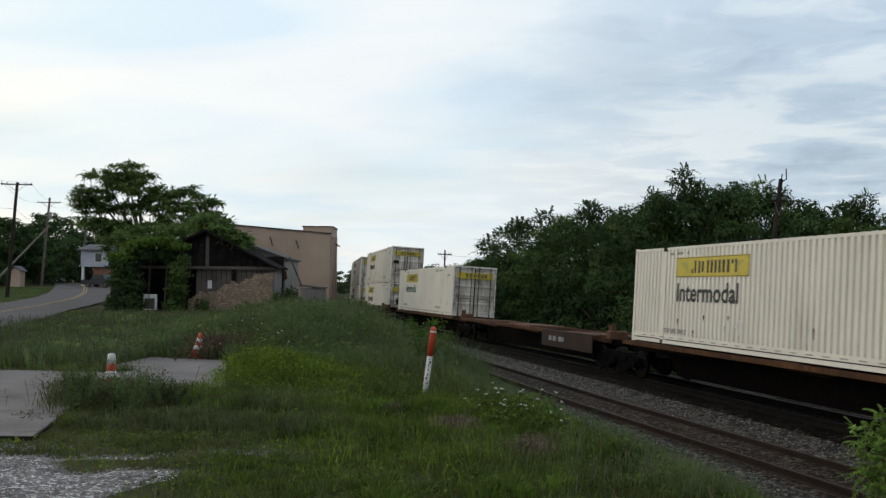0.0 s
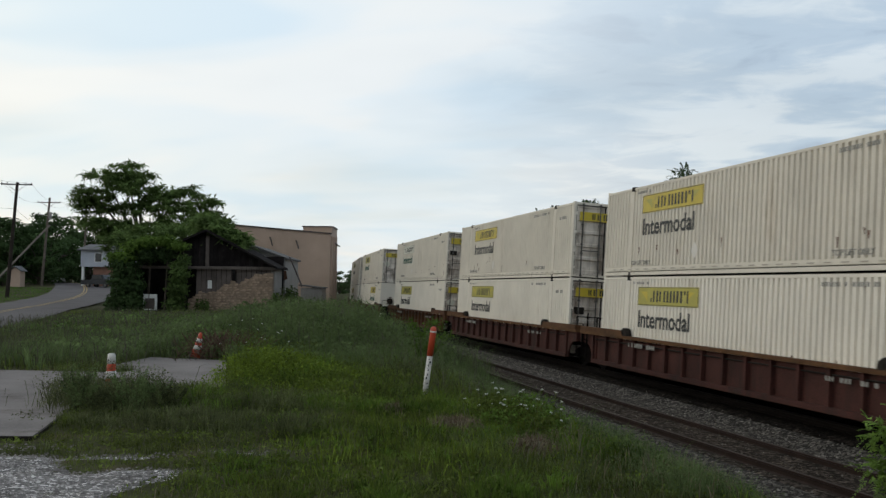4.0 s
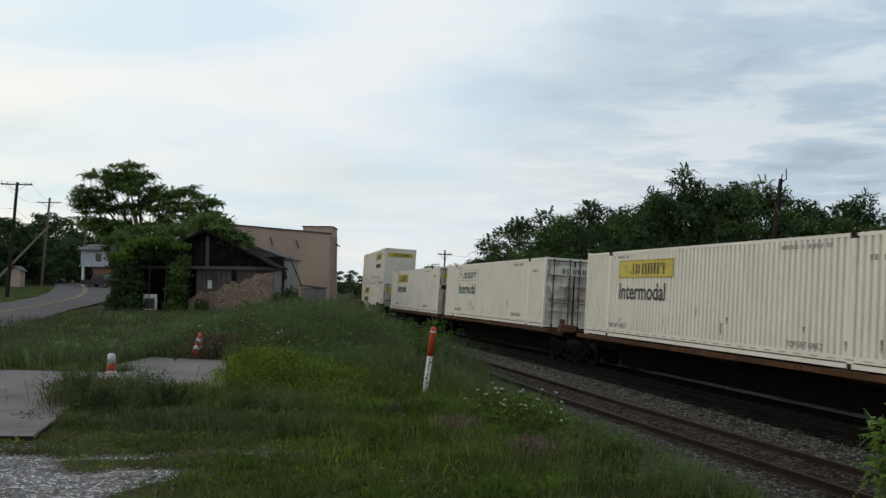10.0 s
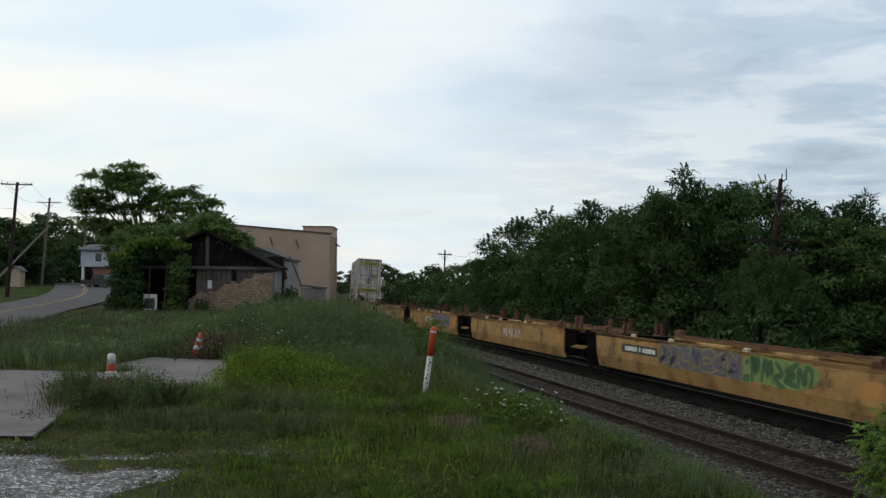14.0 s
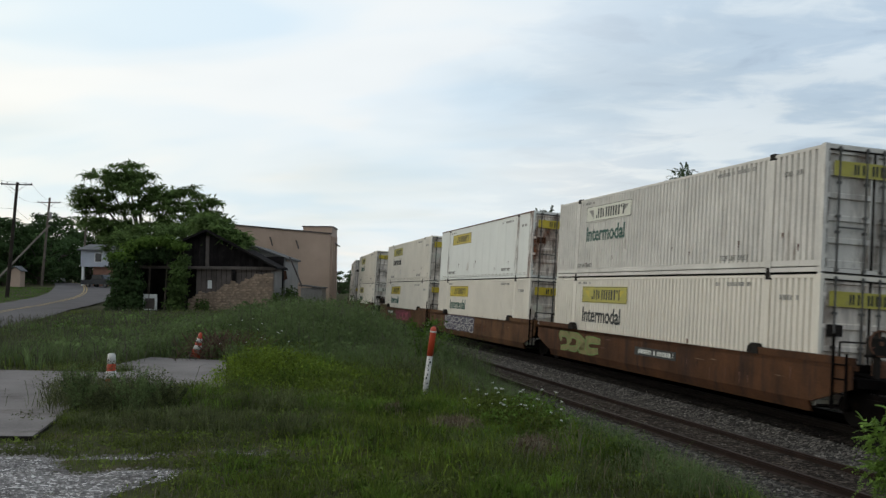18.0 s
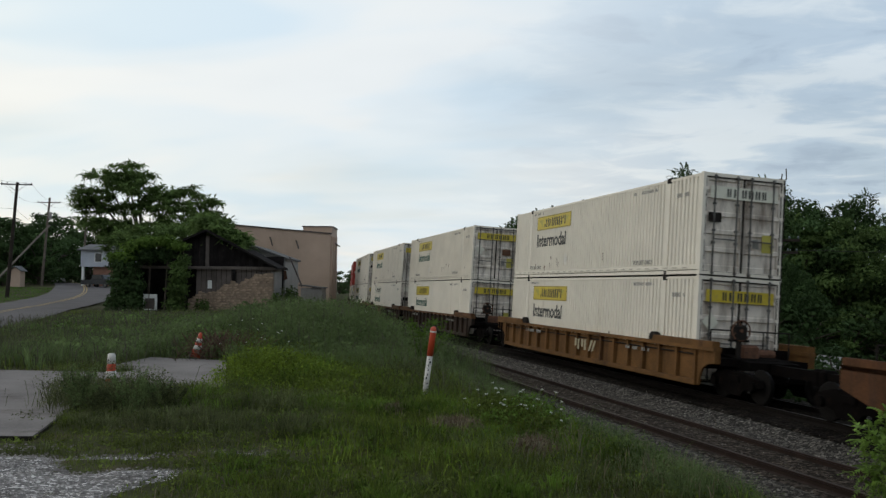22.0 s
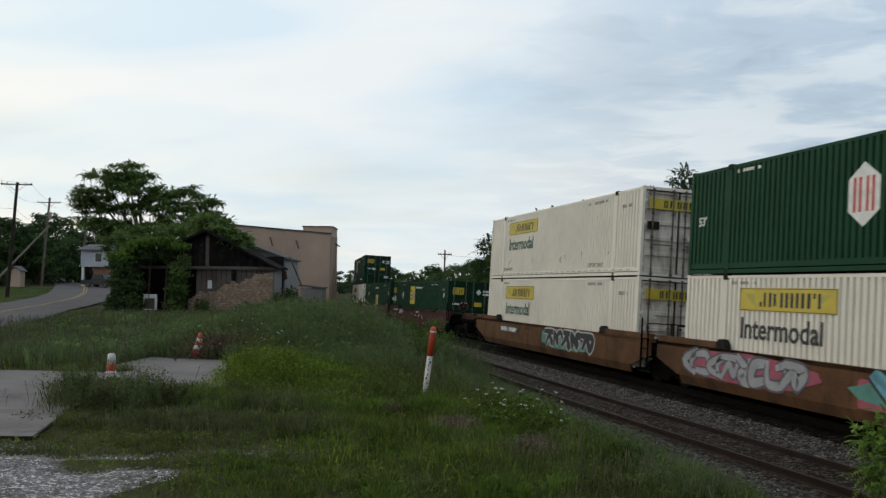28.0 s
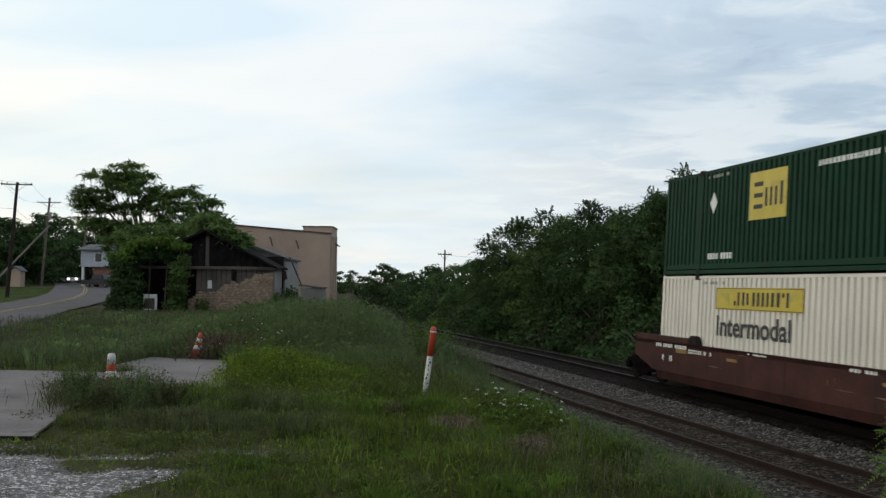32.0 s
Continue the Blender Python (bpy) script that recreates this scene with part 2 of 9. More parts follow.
M = {
    "white_steel": mat("white_painted_steel", (0.655, 0.607, 0.522), 0.55, 0, 0.07, 0.7, 30, 0.05, (0.47, 0.41, 0.325), 0.36, streak=True, vary=True),
    "cream_steel": mat("cream_painted_steel", (0.59, 0.54, 0.455), 0.6, 0, 0.09, 0.8, 30, 0.05, (0.43, 0.365, 0.28), 0.42, streak=True, vary=True),
    "grimy_white": mat("grimy_white_steel", (0.57, 0.54, 0.49), 0.6, 0, 0.12, 1.2, 25, 0.08, (0.24, 0.19, 0.15), 0.40, streak=True, vary=True),
    "smooth_white": mat("smooth_white_panel", (0.66, 0.67, 0.63), 0.5, 0, 0.05, 0.6, 30, 0.03, (0.35, 0.19, 0.10), 0.16, streak=True),
    "green_steel": mat("dark_green_steel", (0.0085, 0.046, 0.021), 0.55, 0, 0.15, 0.9, 30, 0.06, (0.018, 0.036, 0.02), 0.35, streak=True, spec=0.08),
    "deep_green": mat("deep_green_steel", (0.0065, 0.034, 0.016), 0.55, 0, 0.15, 0.9, 30, 0.06, (0.012, 0.026, 0.015), 0.35, streak=True, spec=0.08),
    "red_steel": mat("red_painted_steel", (0.33, 0.035, 0.022), 0.5, 0, 0.12, 0.9, 30, 0.06, (0.14, 0.03, 0.02), 0.3, streak=True),
    "dark_fitting": mat("dark_steel_fitting", (0.018, 0.015, 0.013), 0.8, 0.0, 0.3, 4, 40, 0.1, spec=0.1),
    "rod": mat("grey_lock_rod", (0.10, 0.095, 0.088), 0.6, 0.3, 0.3, 4, 40, 0.1, (0.05, 0.035, 0.025), 0.5),
    "yellow_sign": mat("yellow_sign_vinyl", (0.47, 0.36, 0.03), 0.45, 0, 0.12, 2, 30, 0.0, (0.36, 0.28, 0.06), 0.4, vary=True),
    "olive_sign": mat("faded_yellow_sign", (0.36, 0.32, 0.06), 0.5, 0, 0.12, 2, 30, 0.0, (0.28, 0.25, 0.10), 0.4),
    "white_sign": mat("faded_white_sign", (0.58, 0.57, 0.48), 0.5, 0, 0.08, 2, 30, 0.0, (0.40, 0.38, 0.28), 0.3),
    "ink_black": mat("black_lettering", (0.018, 0.02, 0.02), 0.6, 0, 0.15, 4, 40, 0),
    "ink_green": mat("dark_green_lettering", (0.012, 0.07, 0.05), 0.6, 0, 0.15, 4, 40, 0),
    "ink_grey": mat("grey_lettering", (0.22, 0.21, 0.19), 0.7, 0, 0.2, 4, 40, 0),
    "ink_white": mat("white_lettering", (0.62, 0.62, 0.58), 0.7, 0, 0.15, 4, 40, 0),
    "ink_blue": mat("faded_blue_marking", (0.22, 0.25, 0.42), 0.7, 0, 0.15, 4, 40, 0),
    "ink_red": mat("red_marking", (0.45, 0.04, 0.03), 0.6, 0, 0.15, 4, 40, 0),
    "rust": mat("dark_rust", (0.10, 0.045, 0.025), 0.9, 0, 0.35, 5, 50, 0.2, (0.05, 0.03, 0.02), 0.5),
    "car_maroon": mat("maroon_car_paint", (0.048, 0.0165, 0.0125), 0.8, 0, 0.38, 1.0, 30, 0.12, (0.026, 0.013, 0.010), 0.62, streak=True, spec=0.2, vary=True),
    "car_brown": mat("rusty_brown_car_paint", (0.068, 0.028, 0.011), 0.85, 0, 0.4, 1.0, 30, 0.12, (0.032, 0.016, 0.010), 0.62, streak=True, spec=0.2, vary=True),
    "car_ochre": mat("ochre_orange_car_paint", (0.125, 0.060, 0.019), 0.85, 0, 0.36, 0.9, 30, 0.12, (0.060, 0.029, 0.013), 0.5, streak=True, spec=0.2, vary=True),
    "car_tan": mat("tan_brown_car_paint", (0.091, 0.043, 0.018), 0.85, 0, 0.40, 0.9, 30, 0.12, (0.045, 0.023, 0.013), 0.60, streak=True, spec=0.2, vary=True),
    "car_yellow": mat("dull_yellow_car_paint", (0.270, 0.162, 0.060), 0.8, 0, 0.28, 1.0, 30, 0.1, (0.13, 0.074, 0.034), 0.60, spec=0.2, vary=True),
    "car_dark": mat("dark_brown_car_paint", (0.031, 0.018, 0.012), 0.8, 0, 0.3, 1.3, 30, 0.12, (0.020, 0.013, 0.010), 0.66, streak=True, spec=0.2, vary=True),
    # underframe and wheels: near-black colours that include the shade below the cars
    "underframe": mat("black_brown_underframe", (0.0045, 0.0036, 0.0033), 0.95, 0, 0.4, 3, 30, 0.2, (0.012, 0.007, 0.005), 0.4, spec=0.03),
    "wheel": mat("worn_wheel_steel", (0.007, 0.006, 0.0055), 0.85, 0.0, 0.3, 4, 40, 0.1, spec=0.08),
    "rail_steel": mat("rusty_rail_steel", (0.027, 0.015, 0.011), 0.7, 0.1, 0.25, 2, 40, 0.1, spec=0.2),
    # near-black main rails and sleepers: the train's shade is put into their colour
    "shade_dark_rail": mat("shade_blackened_rail_steel", (0.008, 0.006, 0.005), 0.8, 0.0, 0.3, 2, 40, 0.1, (0.014, 0.009, 0.007), 0.4, spec=0.08),
    "greasy_timber": mat("shade_blackened_sleeper", (0.009, 0.007, 0.006), 0.95, 0, 0.3, 3, 30, 0.3, (0.018, 0.014, 0.011), 0.4, rnd=0.3, spec=0.04),
    "rail_shine": mat("polished_rail_head", (0.05, 0.045, 0.042), 0.5, 0.7, 0.2, 2, 40, 0.05),
    "sleeper": mat("weathered_timber_sleeper", (0.028, 0.020, 0.016), 0.9, 0, 0.3, 3, 30, 0.3, (0.050, 0.038, 0.031), 0.4, rnd=0.35, spec=0.08),
    "ballast": mat("grey_crushed_stone", (0.046, 0.041, 0.036), 0.95, 0, 0.35, 2.5, 34, 0.9, (0.029, 0.025, 0.022), 0.5, rnd=0.0, spec=0.05, cells=17.0),
    # oil-dark stone, blackened further so its colour holds the shade below the train
    "oily_shaded_ballast": mat("oil_and_shade_dark_track_stone", (0.010, 0.008, 0.0065), 0.95, 0, 0.4, 2.5, 12, 0.8, (0.019, 0.014, 0.011), 0.4, spec=0.03, cells=17.0),
    "siding_stone": mat("brown_dusty_track_stone", (0.034, 0.027, 0.022), 0.95, 0, 0.4, 2.0, 14, 0.8, (0.020, 0.015, 0.012), 0.5, spec=0.03, cells=17.0),
    "gravel_soil": mat("stony_grey_soil", (0.205, 0.193, 0.187), 0.95, 0, 0.3, 1.5, 30, 0.7, (0.12, 0.11, 0.09), 0.5, spec=0.05, cells=30.0),
    "pale_stone": mat("mixed_track_stones", (0.130, 0.118, 0.104), 0.95, 0, 0.35, 3.0, 30, 0.3, (0.036, 0.030, 0.027), 0.8, rnd=0.95, spec=0.05),
    "door_white": mat("grimy_door_paint", (0.66, 0.60, 0.53), 0.6, 0, 0.10, 1.0, 25, 0.08, (0.40, 0.32, 0.25), 0.40, streak=True, vary=True),
    "grime": mat("grey_brown_grime", (0.17, 0.145, 0.12), 0.85, 0, 0.3, 3, 30, 0.05, (0.09, 0.07, 0.055), 0.5),
    "door_dirt": mat("brown_road_dirt", (0.12, 0.075, 0.046), 0.9, 0, 0.3, 3, 30, 0.0, (0.055, 0.036, 0.025), 0.5, vary=True, film=0.62),
    "rust_run": mat("orange_rust_runs", (0.17, 0.06, 0.024), 0.9, 0, 0.4, 3, 30, 0.0, (0.07, 0.03, 0.016), 0.5, vary=True, film=0.98),
    "scrape_pale": mat("pale_scraped_paint", (0.17, 0.115, 0.07), 0.85, 0, 0.3, 3, 30, 0.05, (0.09, 0.05, 0.03), 0.5, spec=0.2),
    "slot": mat("shaded_rail_slot", (0.34, 0.305, 0.25), 0.8, 0, 0.2, 3, 30, 0.0),
    "gravel": mat("pale_limestone_gravel", (0.195, 0.176, 0.172), 0.95, 0, 0.3, 1.5, 22, 0.7, (0.11, 0.097, 0.09), 0.5, rnd=0.4, spec=0.05),
    "concrete": mat("weathered_concrete", (0.165, 0.148, 0.142), 0.9, 0, 0.2, 0.6, 25, 0.2, (0.105, 0.09, 0.082), 0.5, spec=0.08),
    "asphalt": mat("worn_grey_asphalt", (0.105, 0.096, 0.098), 0.9, 0, 0.15, 0.4, 30, 0.2, (0.085, 0.08, 0.08), 0.5, spec=0.08),
    "road_yellow": mat("worn_yellow_line_paint", (0.27, 0.185, 0.07), 0.8, 0, 0.25, 1, 20, 0.1, (0.14, 0.12, 0.09), 0.5),
    "soil": mat("grassy_soil", (0.046, 0.047, 0.022), 0.95, 0, 0.35, 0.35, 9, 0.6, (0.075, 0.055, 0.035), 0.5, spec=0.05),
    "grass": mat("green_grass_blades", (0.081, 0.105, 0.024), 0.75, 0, 0.6, 0.7, 4, 0, (0.105, 0.102, 0.036), 0.42, rnd=0.55, trans=0.35, spec=0.03),
    "grass_lush": mat("lush_deep_green_grass", (0.068, 0.112, 0.018), 0.7, 0, 0.6, 0.6, 3, 0, (0.104, 0.132, 0.024), 0.52, rnd=0.65, trans=0.35, spec=0.04),
    "grass_dark": mat("tall_dull_green_grass", (0.076, 0.088, 0.038), 0.75, 0, 0.5, 1.1, 4, 0, (0.105, 0.108, 0.060), 0.55, rnd=0.6, trans=0.35, spec=0.03),
    "grass_tall": mat("hazy_tall_grass", (0.100, 0.138, 0.054), 0.8, 0, 0.4, 0.9, 3, 0, (0.075, 0.092, 0.045), 0.5, rnd=0.5, trans=0.4, spec=0.03),
    "lawn": mat("mown_green_lawn", (0.085, 0.160, 0.030), 0.75, 0, 0.35, 0.5, 2, 0, (0.062, 0.10, 0.024), 0.5, rnd=0.4, trans=0.35, spec=0.03),
    "grass_lime": mat("bright_yellow_green_weeds", (0.128, 0.180, 0.024), 0.7, 0, 0.5, 1.3, 4, 0, (0.082, 0.122, 0.020), 0.55, rnd=0.55, trans=0.35, spec=0.03),
    "seed": mat("hazy_grass_seed_heads", (0.098, 0.096, 0.068), 0.85, 0, 0.25, 1, 4, 0, (0.07, 0.072, 0.05), 0.4, rnd=0.4, trans=0.3, spec=0.03),
    "straw": mat("dry_straw_grass", (0.165, 0.138, 0.088), 0.85, 0, 0.25, 1, 8, 0, (0.13, 0.09, 0.05), 0.4, rnd=0.4, trans=0.2, spec=0.08),
    "leaf": mat("dark_green_leaves", (0.049, 0.082, 0.030), 0.75, 0, 0.5, 0.55, 2, 0, (0.029, 0.047, 0.018), 0.5, rnd=0.5, trans=0.28, spec=0.04),
    "leaf_mid": mat("green_leaves", (0.082, 0.124, 0.038), 0.75, 0, 0.5, 0.55, 2, 0, (0.050, 0.074, 0.024), 0.5, rnd=0.5, trans=0.28, spec=0.04),
    "leaf_bright": mat("fresh_green_leaves", (0.082, 0.135, 0.026), 0.75, 0, 0.35, 0.9, 3, 0, (0.045, 0.078, 0.018), 0.55, rnd=0.5, trans=0.3, spec=0.04),
    "leaf_shrub": mat("glossy_bright_green_leaves", (0.125, 0.200, 0.036), 0.6, 0, 0.4, 1.2, 4, 0, (0.075, 0.13, 0.024), 0.5, rnd=0.5, trans=0.3, spec=0.1),
    "ghost": mat("thin_chalky_paint", (0.13, 0.095, 0.075), 0.9, 0, 0.3, 4, 30, 0.0, (0.075, 0.04, 0.03), 0.6, spec=0.1, film=0.6),
    "petal": mat("white_flower_heads", (0.50, 0.51, 0.44), 0.8, 0, 0.1, 4, 20, 0, rnd=0.2),
    "brush": mat("dead_reddish_twigs", (0.085, 0.045, 0.032), 0.95, 0, 0.3, 3, 20, 0.2, (0.05, 0.03, 0.022), 0.5),
    "bark": mat("grey_brown_bark", (0.075, 0.06, 0.047), 0.95, 0, 0.35, 3, 20, 0.5),
    "pole_wood": mat("weathered_pole_wood", (0.105, 0.085, 0.068), 0.9, 0, 0.25, 2, 30, 0.3, (0.05, 0.04, 0.033), 0.4),
    "dark_pole": mat("tarred_dark_pole", (0.030, 0.024, 0.020), 0.9, 0, 0.3, 2, 30, 0.3, (0.016, 0.013, 0.011), 0.4, spec=0.1),
    "black_wood": mat("near_black_boards", (0.014, 0.012, 0.012), 0.95, 0, 0.5, 1.2, 25, 0.3, (0.026, 0.021, 0.020), 0.42, streak=True, rnd=0.5, spec=0.05),
    "grey_board": mat("weathered_grey_boards", (0.098, 0.082, 0.074), 0.95, 0, 0.25, 1.2, 25, 0.3, (0.04, 0.035, 0.032), 0.45, streak=True, rnd=0.25, spec=0.1),
    "rubble": mat("tan_rubble_stone", (0.245, 0.180, 0.132), 0.95, 0, 0.35, 2.0, 9, 0.7, (0.13, 0.09, 0.068), 0.5, rnd=0.4, spec=0.1),
    "mortar": mat("dirty_lime_mortar", (0.20, 0.15, 0.112), 0.95, 0, 0.3, 2.0, 20, 0.5, spec=0.1),
    "tan_brick": mat("tan_painted_brick", (0.385, 0.282, 0.218), 0.9, 0, 0.14, 0.25, 14, 0.25, (0.30, 0.215, 0.165), 0.42, streak=True),
    "coping": mat("dark_metal_coping", (0.075, 0.06, 0.055), 0.7, 0.2, 0.25, 1, 20, 0.1),
    "metal_siding": mat("pale_metal_siding", (0.205, 0.192, 0.182), 0.6, 0.1, 0.12, 0.8, 20, 0.1, (0.20, 0.17, 0.15), 0.3, streak=True),
    "roof_metal": mat("dull_roof_metal", (0.075, 0.070, 0.068), 0.9, 0.0, 0.2, 0.8, 20, 0.1, (0.08, 0.05, 0.04), 0.4),
    "siding": mat("pale_blue_grey_siding", (0.36, 0.375, 0.42), 0.7, 0, 0.08, 0.8, 20, 0.1),
    "shingle": mat("grey_shingles", (0.10, 0.10, 0.105), 0.9, 0, 0.2, 1.5, 20, 0.3),
    "brick_red": mat("red_brown_infill", (0.19, 0.10, 0.07), 0.9, 0, 0.2, 1.5, 20, 0.2),
    "window_dark": mat("dark_window_glass", (0.012, 0.014, 0.016), 0.12, 0, 0.15, 1, 10, 0, spec=0.6),
    "white_trim": mat("white_painted_trim", (0.62, 0.62, 0.60), 0.6, 0, 0.1, 2, 20, 0.05, (0.35, 0.33, 0.30), 0.25),
    "orange": mat("orange_red_plastic", (0.42, 0.055, 0.022), 0.5, 0, 0.15, 3, 30, 0.05, (0.30, 0.05, 0.03), 0.3),
    "reflective": mat("white_reflective_band", (0.52, 0.50, 0.47), 0.4, 0, 0.1, 3, 30, 0, (0.34, 0.30, 0.27), 0.4),
    "post_white": mat("scuffed_white_marker_post", (0.50, 0.48, 0.45), 0.6, 0, 0.15, 9, 30, 0.1, (0.06, 0.05, 0.045), 0.52),
    "wire": mat("black_cable", (0.015, 0.015, 0.016), 0.7),
    "glassware": mat("glass_insulator", (0.10, 0.12, 0.12), 0.2, 0, 0.1),
    "vehicle_dark": mat("dark_vehicle_paint", (0.02, 0.022, 0.026), 0.25, 0.2, 0.1),
    "vehicle_white": mat("white_vehicle_paint", (0.70, 0.70, 0.70), 0.25, 0.0, 0.05),
    "rubber": mat("black_rubber", (0.015, 0.015, 0.015), 0.85),
}


def glow(name, colour, strength):
    m = bpy.data.materials.new(name)
    m.use_nodes = True
    b = m.node_tree.nodes["Principled BSDF"]
    b.inputs["Emission Color"].default_value = (*colour, 1)
    b.inputs["Emission Strength"].default_value = strength
    return m


M["headlight"] = glow("lit_headlight", (1.0, 0.97, 0.9), 3.5)

# paint colours of the sprayed markings
SPRAY = {
    "teal": (0.07, 0.20, 0.165), "sky": (0.11, 0.29, 0.35), "pink": (0.30, 0.062, 0.095), "silver": (0.26, 0.255, 0.265), "black": (0.02, 0.02, 0.024),
    "white": (0.36, 0.35, 0.335), "lime": (0.13, 0.19, 0.05), "green": (0.03, 0.08, 0.025), "purple": (0.055, 0.050, 0.078), "crimson": (0.13, 0.022, 0.032),
    "grey": (0.19, 0.18, 0.19), "orange": (0.34, 0.16, 0.035), "cream": (0.36, 0.31, 0.20), "dull": (0.080, 0.072, 0.088), "khaki": (0.17, 0.15, 0.055),
}
for key, c in SPRAY.items():
    M["spray_" + key] = mat(key + "_spray_paint", c, 0.7, 0, 0.2, 2.5, 30, 0, tuple(v * 0.55 for v in c), 0.3)


# ---- mesh tools ----
class Shape:
    """Gathers vertices and faces; boxes, bars, rings and sheets are added to it and it becomes one mesh."""

    def __init__(self):
        self.v, self.f, self.k = [], [], []

    def add(self, verts, faces, k=0):
        n = len(self.v)
        self.v += [tuple(p) for p in verts]
        self.f += [tuple(i + n for i in f) for f in faces]
        self.k += [k] * len(faces)
        return self

    def box(self, x0, x1, y0, y1, z0, z1, m=None, k=0):
        p = [(x, y, z) for z in (z0, z1) for y in (y0, y1) for x in (x0, x1)]
        if m is not None:
            p = [m @ Vector(q) for q in p]
        return self.add(p, [(0, 2, 3, 1), (4, 5, 7, 6), (0, 1, 5, 4), (2, 6, 7, 3), (0, 4, 6, 2), (1, 3, 7, 5)], k)

    def chamfer(self, x0, x1, y0, y1, z0, z1, c, m=None, k=0):
        """A box with its upright and top edges cut off."""
        ring = lambda a, b, d, e, z, g: [(a + g, d, z), (b - g, d, z), (b, d + g, z), (b, e - g, z), (b - g, e, z), (a + g, e, z), (a, e - g, z), (a, d + g, z)]
        p = ring(x0, x1, y0, y1, z0, c) + ring(x0, x1, y0, y1, z1 - c, c) + ring(x0 + c, x1 - c, y0 + c, y1 - c, z1, c)
        if m is not None:
            p = [m @ Vector(q) for q in p]
        f = [tuple(range(7, -1, -1)), tuple(range(16, 24))]
        for r in (0, 8):
            f += [(r + i, r + (i + 1) % 8, r + 8 + (i + 1) % 8, r + 8 + i) for i in range(8)]
        return self.add(p, f, k)

    def bar(self, a, b, r0, r1=None, n=8, k=0, caps=True):
        """A round, tapering bar from a to b."""
        r1 = r0 if r1 is None else r1
        a, b = Vector(a), Vector(b)
        q = (b - a).to_track_quat("Z", "Y")
        ring = [q @ Vector((math.cos(i * math.tau / n), math.sin(i * math.tau / n), 0)) for i in range(n)]
        p = [a + d * r0 for d in ring] + [b + d * r1 for d in ring]
        f = [(i, (i + 1) % n, n + (i + 1) % n, n + i) for i in range(n)]
        if caps:
            f += [tuple(range(n - 1, -1, -1)), tuple(range(n, 2 * n))]
        return self.add(p, f, k)

    def turned(self, profile, n=16, m=None, k=0):
        """A body of revolution about z from (radius, height) pairs."""
        p = [(r * math.cos(i * math.tau / n), r * math.sin(i * math.tau / n), z) for r, z in profile for i in range(n)]
        if m is not None:
            p = [m @ Vector(q) for q in p]
        f = []
        for j in range(len(profile) - 1):
            f += [(j * n + i, j * n + (i + 1) % n, (j + 1) * n + (i + 1) % n, (j + 1) * n + i) for i in range(n)]
        f += [tuple(range(n - 1, -1, -1)), tuple(range((len(profile) - 1) * n, len(profile) * n))]
        return self.add(p, f, k)

    def prism(self, outline, y0, y1, axis="y", m=None, k=0):
        """An outline in x and z, drawn out from y0 to y1 (axis y), or in y and z along x (axis x)."""
        n = len(outline)
        if axis == "y":
            p = [(a, y0, b) for a, b in outline] + [(a, y1, b) for a, b in outline]
        elif axis == "x":
            p = [(y0, a, b) for a, b in outline] + [(y1, a, b) for a, b in outline]
        else:
            p = [(a, b, y0) for a, b in outline] + [(a, b, y1) for a, b in outline]
        if m is not None:
            p = [m @ Vector(q) for q in p]
        f = [tuple(range(n)), tuple(range(2 * n - 1, n - 1, -1))]
        f += [(i, n + i, n + (i + 1) % n, (i + 1) % n) for i in range(n)]
        return self.add(p, f, k)

    def mesh(self, name, mats, smooth=False):
        me = bpy.data.meshes.new(name)
        me.from_pydata(self.v, [], self.f)
        for q in mats if isinstance(mats, (list, tuple)) else [mats]:
            me.materials.append(M[q] if isinstance(q, str) else q)
        if any(self.k):
            me.polygons.foreach_set("material_index", self.k)
        bm = bmesh.new()
        bm.from_mesh(me)
        bmesh.ops.recalc_face_normals(bm, faces=bm.faces)
        bm.to_mesh(me)
        bm.free()
        if smooth:
            me.polygons.foreach_set("use_smooth", [True] * len(me.polygons))
        me.update()
        return me


def part(name, shape, material, parent, label="", smooth=False, at=None):
    """One mesh object under a thing or a part."""
    me = shape if isinstance(shape, bpy.types.Mesh) else shape.mesh(name, material, smooth)
    ob = new(name, me)
    ob.parent = parent
    if at is not None:
        ob.matrix_basis = at
    return tagged(ob, label)


def thing(name, label, category, group="", kind="", m=None):
    ob = new(name)
    ob.empty_display_size = 0.3
    if m is not None:
        ob.matrix_basis = m
    return tagged(ob, label, category, group, kind)


def solid(name, shape, material, label, category, group="", kind="", m=None, smooth=False):
    me = shape if isinstance(shape, bpy.types.Mesh) else shape.mesh(name, material, smooth)
    ob = new(name, me)
    if m is not None:
        ob.matrix_basis = m
    return tagged(ob, label, category, group, kind)


def quads(name, co, material, tri=False, mats=None, index=None):
    """One mesh from an array of corner points, four (or three) a face."""
    n = 3 if tri else 4
    co = np.asarray(co, dtype=np.float32).reshape(-1, 3)
    me = bpy.data.meshes.new(name)
    nf = len(co) // n
    me.vertices.add(len(co))
    me.vertices.foreach_set("co", co.ravel())
    me.loops.add(len(co))
    me.loops.foreach_set("vertex_index", np.arange(len(co), dtype=np.int32))
    me.polygons.add(nf)
    me.polygons.foreach_set("loop_start", np.arange(nf, dtype=np.int32) * n)
    for q in mats or [material]:
        me.materials.append(M[q])
    if index is not None:
        me.polygons.foreach_set("material_index", np.asarray(index, dtype=np.int32))
    me.update(calc_edges=True)
    me.validate()
    return me


